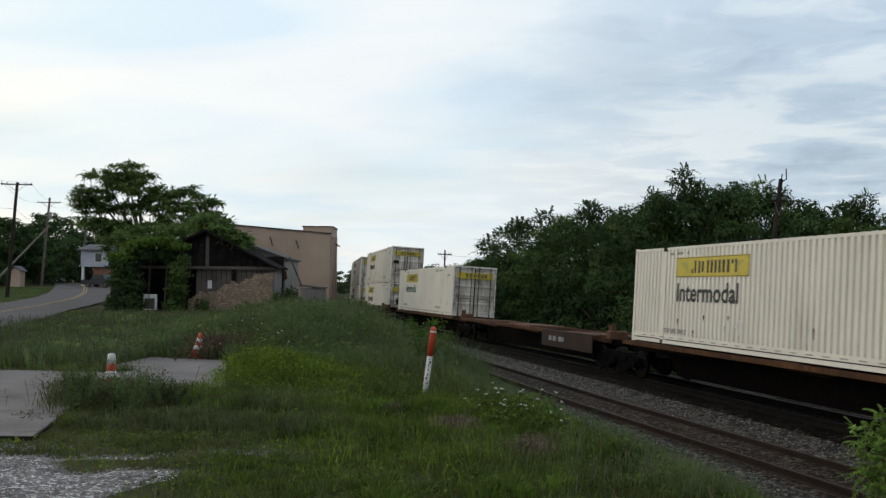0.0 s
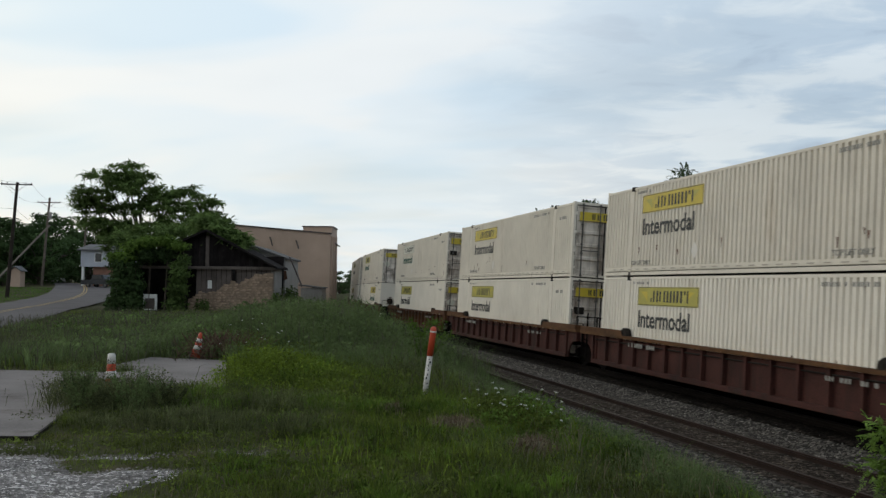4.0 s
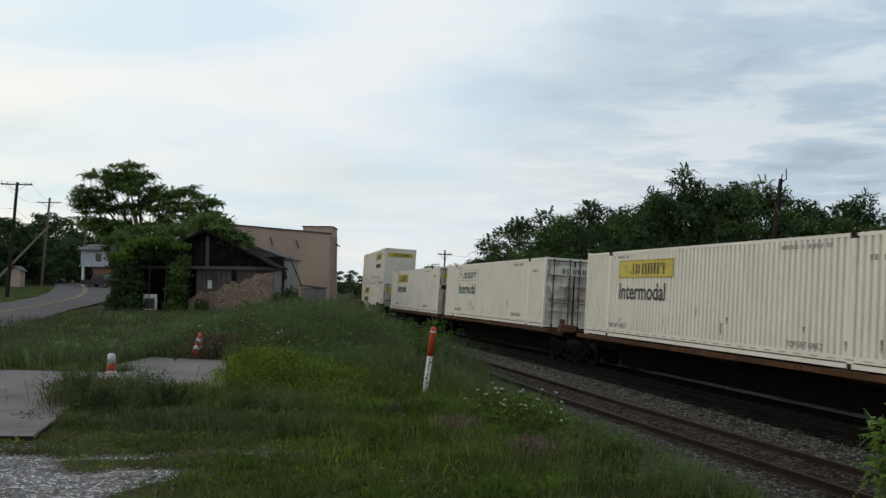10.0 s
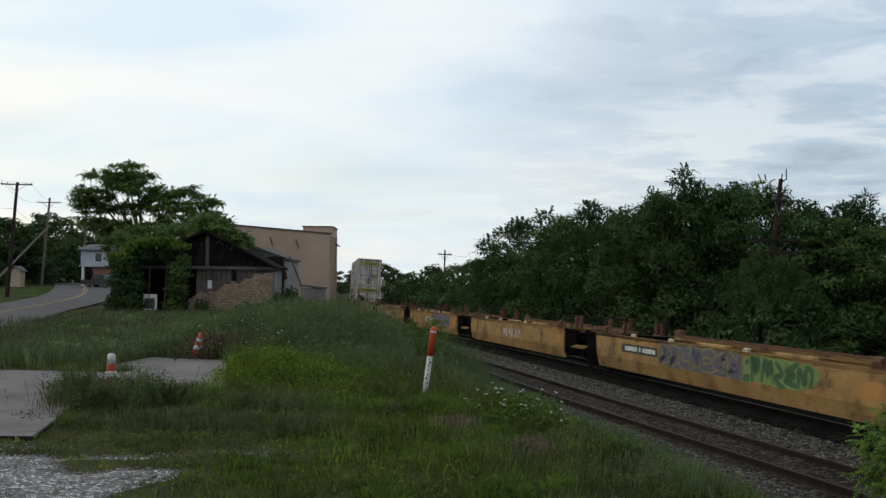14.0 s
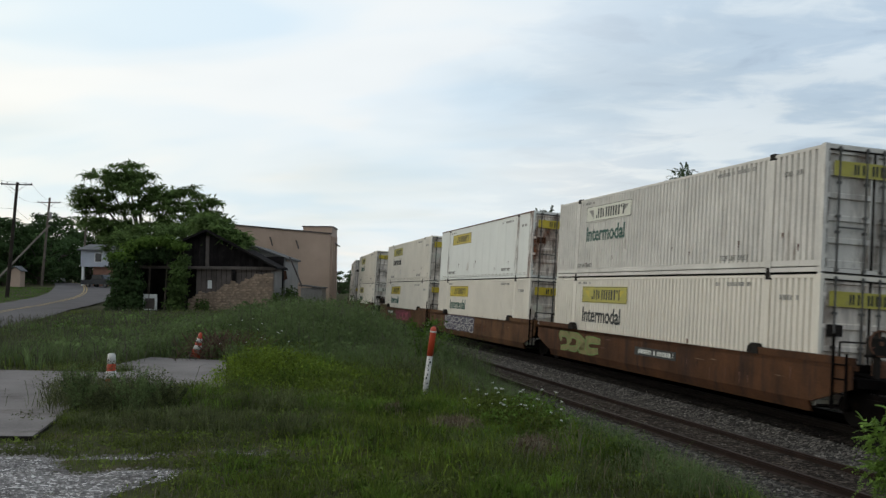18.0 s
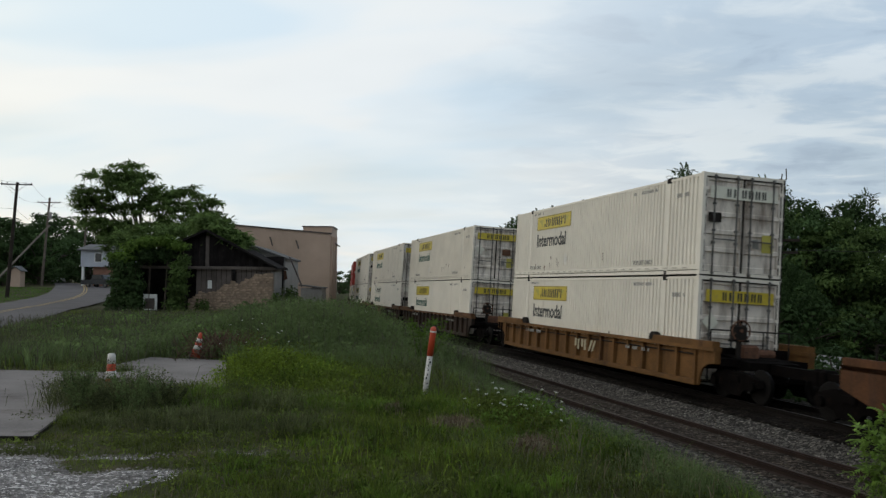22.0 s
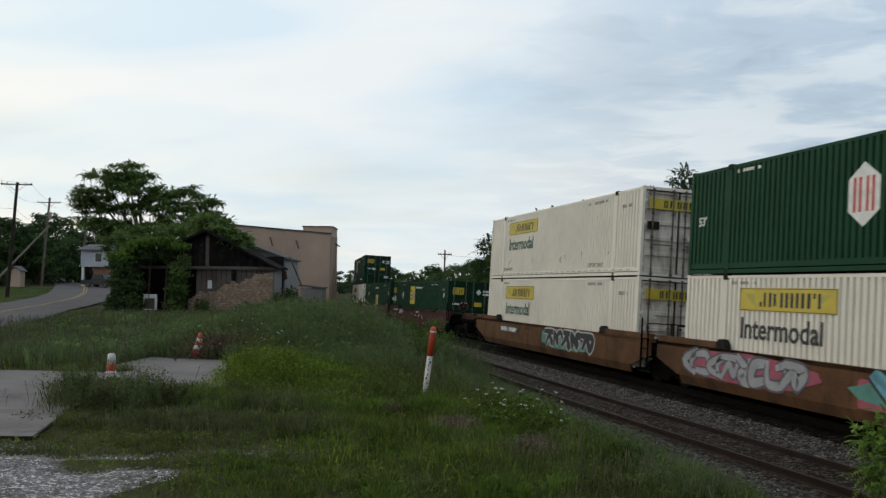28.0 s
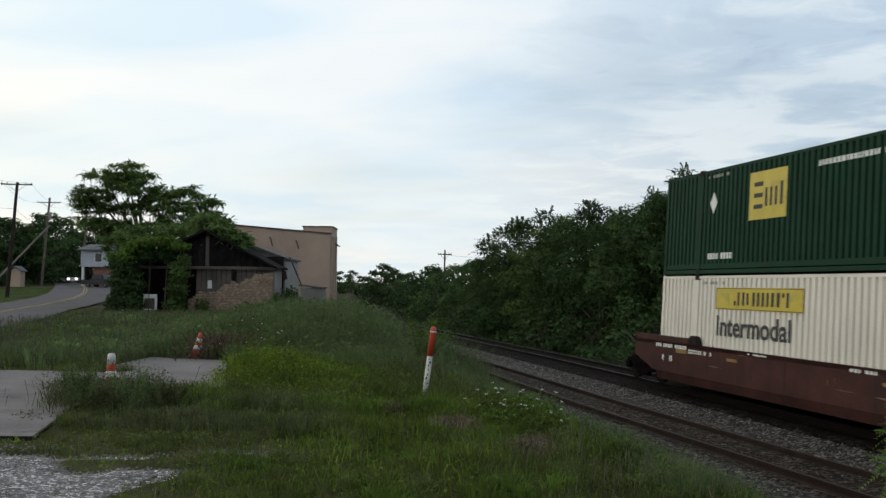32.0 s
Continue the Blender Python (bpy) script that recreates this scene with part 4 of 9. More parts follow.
def container(u_rear, z, steel="white_steel", sign="yellow_sign", ink="ink_black", end_kind="doors", end_sign_mat="yellow_sign", wall="ribbed", sign_at=2.7, label="", mark="owner", placard=True, grime=3, no_word=False, rusty=False):
    """One 53-foot container; u_rear is the place of its rear end in the train, z its height above the rails."""
    N_BOX[0] += 1
    seed = N_BOX[0]
    box = thing("shipping_container", label, "container", "containers of the train")
    Y = -HALF + (0.008 if wall == "ribbed" else 0.006)
    pale = steel in ("white_steel", "cream_steel", "smooth_white")
    front = "grimy_white" if end_kind == "dark_doors" or steel == "grimy_white" else "door_white" if pale else steel
    part("frame", cached(("frame", wall, steel), lambda: container_frame(wall).mesh("frame", steel)), None, box)
    wm = cached(("wall", wall, steel), lambda: side_wall(wall).mesh("side_wall", steel))
    part("side_wall", wm, None, box)
    part("side_wall", wm, None, box, at=pose(0, 0, 0, 0, 0, 180))
    part("roof", cached(("roof", steel), lambda: container_roof().mesh("roof", steel)), None, box)
    part("floor", cached(("floor",), lambda: Shape().box(-LEN / 2 + 0.05, LEN / 2 - 0.05, -HALF + 0.1, HALF - 0.1, 0.08, 0.15).mesh("floor", "dark_fitting")), None, box)
    def sheet():
        c = corrugated(-HALF + 0.1, HALF - 0.1, 0.14, HIGH - 0.1, 0.0, 0.04, 0.27)
        return Shape().add([(-LEN / 2 + 0.06 + p[1], p[0], p[2]) for p in c.v], c.f).mesh("end_wall", steel)
    part("end_wall", cached(("end", steel), sheet), None, box)
    part("door_sill", cached(("dsill", steel), lambda: Shape().box(LEN / 2 - 0.12, LEN / 2, -HALF + 0.1, HALF - 0.1, 0, 0.13).mesh("door_sill", steel)), None, box)
    part("door_header", cached(("dhead", steel), lambda: Shape().box(LEN / 2 - 0.12, LEN / 2, -HALF + 0.1, HALF - 0.1, HIGH - 0.11, HIGH - 0.01).mesh("door_header", steel)), None, box)
    for sx in (-1, 1):
        casting = cached(("casting",), lambda: Shape().box(-0.10, 0.10, -HALF - 0.006, -HALF + 0.12, HIGH - 0.14, HIGH + 0.008).mesh("lift_casting", "dark_fitting"))
        foot = cached(("foot",), lambda: Shape().box(-0.07, 0.07, -HALF - 0.006, -HALF + 0.1, -0.004, 0.14).mesh("foot_casting", "dark_fitting"))
        part("lift_casting", casting, None, box, at=pose(sx * 6.096, 0, 0))
        part("lift_casting", casting, None, box, at=pose(sx * 6.096, 0, 0, 0, 0, 180))
        part("foot_casting", foot, None, box, at=pose(sx * 6.096, 0, 0))
    xd = LEN / 2 + 0.006
    if end_kind == "ribs":
        fw = part("front_wall", cached(("fwall", steel), lambda: Shape().box(LEN / 2 - 0.09, LEN / 2 - 0.04, -HALF + 0.11, HALF - 0.11, 0.13, HIGH - 0.11).mesh("front_wall", steel)), None, box)
        bar_mesh = cached(("wall_rib", steel), lambda: Shape().box(LEN / 2 - 0.04, LEN / 2 - 0.004, -HALF + 0.2, HALF - 0.2, 0, 0.07).mesh("wall_rib", steel))
        for i in range(8):
            part("wall_rib", bar_mesh, None, fw, at=pose(0, 0, 0.28 + i * 0.215))
        xd = LEN / 2 - 0.004
    else:
        for sd in (-1, 1):
            dm = cached(("door", sd, front), lambda: door_leaf(sd).mesh("door", front))
            door = part("door", dm, None, box)
            for y in ((-0.92, -0.22) if sd < 0 else (0.22, 0.92)):
                part("lock_rod", cached(("rod", y), lambda: lock_rod(y).mesh("lock_rod", "rod")), None, door)
                part("rod_handle", cached(("handle", y), lambda: rod_handle(y, 1 if y in (-0.92, 0.22) else -1).mesh("rod_handle", "rod")), None, door)
            if placard and sd > 0 and seed % 4 != 2:
                part("placard", cached(("placard",), lambda: Shape().box(LEN / 2 - 0.024, LEN / 2 - 0.01, 0.62, 0.98, 0.75, 1.25).mesh("placard", "olive_sign")), None, door, "faded yellow placard")
                part("placard", cached(("placard2",), lambda: Shape().box(LEN / 2 - 0.024, LEN / 2 - 0.01, 0.33, 0.52, 0.85, 1.1).mesh("placard", "ink_grey")), None, door, "small grey placard")
            if sd < 0 and seed % 3 == 0:
                part("placard", cached(("placard4",), lambda: Shape().prism([(-0.88, 1.35), (-0.62, 1.62), (-0.88, 1.89), (-1.14, 1.62)], LEN / 2 - 0.022, LEN / 2 - 0.012, axis="x").mesh("placard", "white_sign")), None, door, "pale diamond placard")
            if sd > 0 and seed % 4 == 1:
                part("placard", cached(("placard5",), lambda: Shape().box(LEN / 2 - 0.022, LEN / 2 - 0.012, 0.36, 0.82, 1.40, 1.72).mesh("placard", "rust")), None, door, "brown stained placard")
            if sd < 0 and seed % 3 == 1:
                part("placard", cached(("placard3",), lambda: Shape().box(LEN / 2 - 0.024, LEN / 2 - 0.01, -1.08, -0.68, 1.52, 1.78).mesh("placard", "dark_fitting")), None, door, "dark square placard")
        # two added bars only draw dark lines: the stacking seam and the far post
        part("door_gasket", cached(("gasket",), lambda: Shape().box(LEN / 2 - 0.03, LEN / 2 - 0.018, -0.035, 0.035, 0.13, HIGH - 0.11).box(LEN / 2 - 0.03, LEN / 2 - 0.012, -HALF + 0.065, -HALF + 0.125, 0.13, HIGH - 0.11).box(LEN / 2 - 0.03, LEN / 2 - 0.012, HALF - 0.125, HALF - 0.065, 0.13, HIGH - 0.11).box(LEN / 2 - 0.03, LEN / 2 - 0.008, -HALF + 0.1, HALF - 0.1, HIGH - 0.15, HIGH - 0.10).box(LEN / 2 - 0.03, LEN / 2 + 0.003, -HALF + 0.01, HALF - 0.01, 0.002, 0.04).box(LEN / 2 - 0.02, LEN / 2 + 0.003, HALF - 0.05, HALF - 0.002, 0.05, HIGH - 0.03).mesh("door_gasket", "dark_fitting")), None, box, "black rubber door seal with dark seam and post lines")["kind"] = "stuff"
    if pale:
        def slot_row():
            sh = Shape()
            for i in range(26):
                x = -LEN / 2 + 0.7 + i * 0.58
                sh.box(x, x + 0.24, -HALF - 0.002, -HALF + 0.01, 0.205, 0.235)
            return sh.mesh("slotted_rail", "slot")
        part("slotted_rail", cached(("slots",), slot_row), None, box)["kind"] = "stuff"
    if end_sign_mat:
        es = part("end_sign", cached(("es", end_sign_mat, round(xd, 3)), lambda: end_sign(-1.06, 1.06, 2.18, 2.52, xd).mesh("end_sign", end_sign_mat)), None, box, "sign board across the doors")
        part("owner_mark", cached(("eb", round(xd, 3)), lambda: end_bars(-1.06, 1.06, 2.18, 2.52, xd + 0.006).mesh("owner_mark", "ink_black")), None, es)["kind"] = "stuff"
    if grime and end_kind != "ribs":
        part("grime", cached(("film",), lambda: dirt_film(HALF - 0.12).mesh("grime", "door_dirt")), None, box, "runs of brown road dirt")["kind"] = "stuff"
    if rusty:
        for a, b in ((-6.3, -5.95), (5.85, 6.3), (LEN / 2 - 0.42, LEN / 2 - 0.005)):
            part("rust_run", Shape().add([(a, -HALF - 0.012, 0.02), (b, -HALF - 0.012, 0.02), (b, -HALF - 0.012, HIGH), (a, -HALF - 0.012, HIGH)], [(0, 1, 2, 3)]), "rust_run", box, "rust running down a post")
        part("top_rail_edge", Shape().box(-LEN / 2, LEN / 2, -HALF - 0.01, -HALF + 0.05, HIGH - 0.05, HIGH + 0.004), "rust", box, "dark rusty top edge")
        part("rust_run", Shape().add([(LEN / 2 + 0.002, -HALF + 0.02, 0.02), (LEN / 2 + 0.002, HALF - 0.02, 0.02), (LEN / 2 + 0.002, HALF - 0.02, HIGH), (LEN / 2 + 0.002, -HALF + 0.02, HIGH)], [(0, 1, 2, 3)]), "rust_run", box)
    if mark == "owner":
        x0 = -LEN / 2 + sign_at
        sg = part("side_sign", cached(("sign", sign, sign_at, wall), lambda: Shape().box(x0, x0 + 3.75, Y - 0.006, Y, 1.98, 2.55).mesh("side_sign", sign)), None, box, "long sign board on the side")
        part("owner_mark", cached(("bars", sign_at, wall), lambda: sign_bars(x0, x0 + 3.75, 1.98, 2.55, Y - 0.006).mesh("owner_mark", "ink_black")), None, sg)["kind"] = "stuff"
        part("wing_mark", cached(("wings", sign_at, wall, sign), lambda: wings(x0, x0 + 3.75, 1.98, 2.55, Y - 0.006).mesh("wing_mark", "ink_grey" if sign == "white_sign" else "olive_sign" if sign == "yellow_sign" else "yellow_sign")), None, sg)["kind"] = "stuff"
        if not no_word:
            part("lettering", INTERMODAL[ink], None, box, "the word Intermodal", at=pose(x0 + 0.05, Y - 0.003, 1.30))
        for x in (-6.0, 3.9):
            part("small_lettering", TOP_LIFT, None, box, "the words top lift only", at=pose(x, Y - 0.003, 0.36))
    ink_small = "ink_white" if steel in ("green_steel", "red_steel") else "ink_grey"
    part("marking", cached(("dash", ink_small, seed % 3, wall), lambda: dashes(-5.9, -4.7, HIGH - 0.26, 0.08, Y, seed % 3).mesh("marking", ink_small)), None, box)["kind"] = "stuff"
    part("marking", cached(("dash2", ink_small, seed % 3, wall), lambda: dashes(3.6, 5.4, HIGH - 0.30, 0.10, Y, seed % 3 + 5).mesh("marking", ink_small)), None, box)["kind"] = "stuff"
    part("marking", cached(("dash3", ink_small, seed % 4, wall), lambda: dashes(6.6, 7.3, 2.28, 0.12, Y, seed % 4 + 9).mesh("marking", ink_small)), None, box)["kind"] = "stuff"
    if steel in ("white_steel", "cream_steel", "grimy_white", "smooth_white"):
        part("rust_streaks", rust_streaks(seed, 7, -5.5, 7.6, Y, 0.9), "rust", box)["kind"] = "stuff"
        diamond = cached(("diamond", wall), lambda: Shape().prism([(-2.2, 0.7), (-2.0, 0.95), (-1.8, 0.7), (-2.0, 0.45)], Y - 0.004, Y).mesh("placard_holder", "grimy_white"))
        part("placard_holder", diamond, None, box, "worn diamond placard holder")
    MOVERS.append((box, u_rear - LEN / 2, 13.5, z))
    return box, Y


def wheel_mesh():
    prof = [(0.09, -0.09), (0.40, -0.07), (0.445, -0.065), (0.445, -0.04), (0.42, -0.035), (0.415, 0.06), (0.33, 0.06), (0.28, 0.02), (0.13, 0.015), (0.10, 0.07)]
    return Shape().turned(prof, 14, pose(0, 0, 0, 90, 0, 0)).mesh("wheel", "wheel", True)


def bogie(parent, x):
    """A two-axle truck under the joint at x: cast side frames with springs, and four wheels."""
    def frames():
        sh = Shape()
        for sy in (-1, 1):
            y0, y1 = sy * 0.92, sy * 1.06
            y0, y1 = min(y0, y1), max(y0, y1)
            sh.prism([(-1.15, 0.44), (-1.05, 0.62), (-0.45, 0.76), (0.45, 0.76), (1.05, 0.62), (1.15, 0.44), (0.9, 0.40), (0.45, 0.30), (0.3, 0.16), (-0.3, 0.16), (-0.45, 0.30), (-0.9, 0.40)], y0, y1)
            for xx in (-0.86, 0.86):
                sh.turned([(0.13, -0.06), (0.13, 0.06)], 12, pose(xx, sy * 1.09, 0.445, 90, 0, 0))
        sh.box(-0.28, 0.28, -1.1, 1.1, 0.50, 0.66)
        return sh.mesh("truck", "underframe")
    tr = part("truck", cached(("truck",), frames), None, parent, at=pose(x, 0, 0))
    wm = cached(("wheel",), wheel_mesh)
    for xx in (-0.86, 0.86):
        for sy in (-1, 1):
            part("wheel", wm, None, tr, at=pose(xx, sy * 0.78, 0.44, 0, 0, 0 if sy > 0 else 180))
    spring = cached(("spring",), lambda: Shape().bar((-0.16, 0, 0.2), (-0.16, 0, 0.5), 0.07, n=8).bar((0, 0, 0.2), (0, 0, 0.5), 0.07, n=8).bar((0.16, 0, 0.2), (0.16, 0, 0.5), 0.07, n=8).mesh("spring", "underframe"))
    for sy in (-1, 1):
        part("spring", spring, None, tr, at=pose(0, sy * 1.0, 0))
    return tr


def coupler_mesh():
    return Shape().box(0.6, 2.0, -0.13, 0.13, 0.72, 0.98).chamfer(1.85, 2.15, -0.2, 0.2, 0.66, 1.02, 0.05).mesh("coupler", "underframe")


def gear_mesh():
    return Shape().chamfer(-0.16, 0.16, -0.35, 0.35, 0, 0.3, 0.05).bar((0, -0.2, 0.1), (0, -0.2, 0.5), 0.12, n=10).mesh("brake_gear", "rust")


WELL_HALF, WELL_LOW = 1.46, 0.26


def tag_letters(parent, x0, x1, z0, z1, n, fill, edge, seed, y, back=None):
    """A sprayed tag that spells nothing: fat bent strokes over an outline, each a ragged plate of paint."""
    r = random.Random(seed)
    if back:
        sh = Shape()
        k = 18
        pts = []
        for i in range(k):
            a = i * math.tau / k
            pts.append(((x0 + x1) / 2 + math.cos(a) * (x1 - x0) * 0.60 * r.uniform(0.82, 1.08), (z0 + z1) / 2 + math.copysign(abs(math.sin(a)) ** 0.6, math.sin(a)) * (z1 - z0) * 0.5 * r.uniform(0.9, 1.0)))
        sh.prism(pts, y - 0.002, y)
        part("spray_cloud", sh, "spray_" + back, parent, "sprayed colour field")
    strokes_edge, strokes = Shape(), Shape()
    w, h = (x1 - x0) / n, z1 - z0
    # corner points of angular letter-like figures, across and up from nought to one
    figures = [((0.1, 0.0), (0.2, 1.0), (0.8, 0.75), (0.35, 0.5), (0.9, 0.05)), ((0.85, 0.95), (0.15, 0.85), (0.2, 0.1), (0.9, 0.0), (0.75, 0.5)), ((0.05, 0.95), (0.35, 0.05), (0.55, 0.7), (0.75, 0.0), (0.95, 1.0)),
               ((0.9, 1.0), (0.2, 0.9), (0.25, 0.5), (0.85, 0.5), (0.2, 0.05), (0.95, 0.1)), ((0.1, 0.05), (0.45, 1.0), (0.9, 0.0), (0.6, 0.4), (0.2, 0.4)), ((0.15, 1.0), (0.25, 0.1), (0.85, 0.2), (0.8, 1.0))]
    def ribbon_stroke(sh, pts, wide, yy):
        """A fat bent stroke with tapering ends, through the points of a smooth curve."""
        v = []
        m = len(pts)
        for k, (a, b) in enumerate(pts):
            (pa, pb), (na, nb) = pts[max(k - 1, 0)], pts[min(k + 1, m - 1)]
            ln = math.hypot(na - pa, nb - pb) + 1e-6
            ux, uz = (na - pa) / ln, (nb - pb) / ln
            t = wide * (0.62 + 0.38 * math.sin(math.pi * (k + 0.5) / m)) / 2
            for sg in (-1, 1):
                v.append((a - sg * uz * t, yy, min(max(b + sg * ux * t, z0 - 0.01), z1 + 0.02)))
        sh.add(v, [(2 * k, 2 * k + 1, 2 * k + 3, 2 * k + 2) for k in range(m - 1)])

    for i in range(n):
        fig = r.choice(figures)
        lean, grow = r.uniform(-0.25, 0.25), r.uniform(1.0, 1.25)
        turn = r.choice((1, 2, 3))
        fig = [(1 - b, a) if turn == 1 else (1 - a, 1 - b) if turn == 2 else (b, 1 - a) for a, b in fig]
        knot = [(x0 + (i + 0.5 + (a - 0.5) * grow + lean * (b - 0.5)) * w + r.uniform(-0.05, 0.05) * w, z0 + h * (0.10 + 0.80 * b) + r.uniform(-0.05, 0.05) * h) for a, b in fig]
        curve = []
        for k in range(len(knot) - 1):
            q = [knot[max(k - 1, 0)], knot[k], knot[k + 1], knot[min(k + 2, len(knot) - 1)]]
            for t in (0, 0.2, 0.4, 0.6, 0.8):
                curve.append(tuple(0.5 * (2 * q[1][e] + (q[2][e] - q[0][e]) * t + (2 * q[0][e] - 5 * q[1][e] + 4 * q[2][e] - q[3][e]) * t * t + (3 * q[1][e] - q[0][e] - 3 * q[2][e] + q[3][e]) * t ** 3) for e in (0, 1)))
        curve.append(knot[-1])
        th = min(w * 0.34, h * 0.30) * r.uniform(0.85, 1.2) * (0.5 if edge == "purple" else 1.0)
        ribbon_stroke(strokes_edge, curve, th * 1.55, y - 0.004 - 0.0005 * i)
        ribbon_stroke(strokes, curve, th, y - 0.0042 - 0.0005 * i)
    part("spray_outline", strokes_edge, "spray_" + edge, parent, "sprayed outline")["kind"] = "stuff"
    part("spray_fill", strokes, "spray_" + fill, parent, "sprayed strokes")["kind"] = "stuff"


LAST = [-1000.0, None, 0.0]   # rear end of the car built before, that car, and its half length


def end_details(car, x, turn, stand, ladder):
    """What crowds the end of a car: brake stand with its wheel, air hose, grab irons, steps and walkway."""
    at = lambda dx=0.0, dy=0.0, dz=0.0: (pose(0, 0, 0, 0, 0, 180) if turn else Matrix.Identity(4)) @ pose(x + dx, dy, dz)
    side = 1 if turn else -1      # towards the near side of the line
    if stand:
        post = cached(("brake_post",), lambda: Shape().box(-0.06, 0.06, -0.05, 0.05, 1.0, 2.05).box(-0.03, 0.03, -0.30, 0.30, 1.50, 1.56).mesh("brake_post", "dark_fitting"))
        bs = part("brake_post", post, None, car, at=at(0.55, side * 0.62))
        ring = [(0.27 * math.cos(i * math.tau / 14), 0.27 * math.sin(i * math.tau / 14)) for i in range(14)]
        def brake_wheel():
            sh = Shape()
            for i in range(14):
                (a, b), (c, d) = ring[i], ring[(i + 1) % 14]
                sh.bar((0.1, a, 1.80 + b), (0.1, c, 1.80 + d), 0.022, n=5)
            for i in range(0, 14, 4):
                sh.bar((0.1, 0, 1.80), (0.1, ring[i][0], 1.80 + ring[i][1]), 0.016, n=5)
            return sh.bar((0, 0, 1.80), (0.14, 0, 1.80), 0.05, n=8).mesh("brake_wheel", "rust")
        part("brake_wheel", cached(("brake_wheel",), brake_wheel), None, bs)
        gear = cached(("brake_housing",), lambda: Shape().chamfer(-0.16, 0.12, -0.2, 0.2, 1.55, 1.95, 0.05).mesh("brake_housing", "dark_fitting"))
        part("brake_housing", gear, None, bs)
    rail = cached(("end_rail",), lambda: Shape().bar((0, -1.2, 1.0), (0, -1.2, 1.78), 0.022, n=6).bar((0, 1.2, 1.0), (0, 1.2, 1.78), 0.022, n=6).bar((0, -1.2, 1.78), (0, 1.2, 1.78), 0.022, n=6).bar((0, -0.4, 1.0), (0, -0.4, 1.78), 0.018, n=6).bar((0, 0.4, 1.0), (0, 0.4, 1.78), 0.018, n=6).mesh("end_rail", "dark_fitting"))
    part("end_rail", rail, None, car, at=at(0.12))
    deck = cached(("walkway",), lambda: Shape().box(0.0, 0.85, -1.30, 1.30, 1.00, 1.05).box(0.78, 0.85, -1.30, 1.30, 0.86, 1.00).mesh("walkway", "underframe"))
    part("walkway", deck, None, car, at=at())
    valve = cached(("brake_valve",), lambda: Shape().chamfer(0.10, 0.46, -0.28, 0.28, 1.05, 1.42, 0.06).bar((0.1, 0.3, 1.18), (0.1, 0.9, 1.18), 0.13, n=10).mesh("brake_valve", "rust"))
    part("brake_valve", valve, None, car, at=at(0.05, side * 0.2))
    def hose():
        sh = Shape()
        pts = [Vector((0.5 + 0.75 * t, 0.32, 0.92 - 0.5 * math.sin(t * 2.6))) for t in (0, 0.2, 0.4, 0.6, 0.8, 1.0)]
        for a, b in zip(pts, pts[1:]):
            sh.bar(a, b, 0.028, n=6)
        return sh.mesh("air_hose", "rubber")
    part("air_hose", cached(("air_hose",), hose), None, car, at=at(0.2))
    if ladder:
        part("ladder", cached(("ladder",), lambda: ladder_shape().mesh("ladder", "underframe")), None, car, at=at(0.30, side * (WELL_HALF + 0.03)))


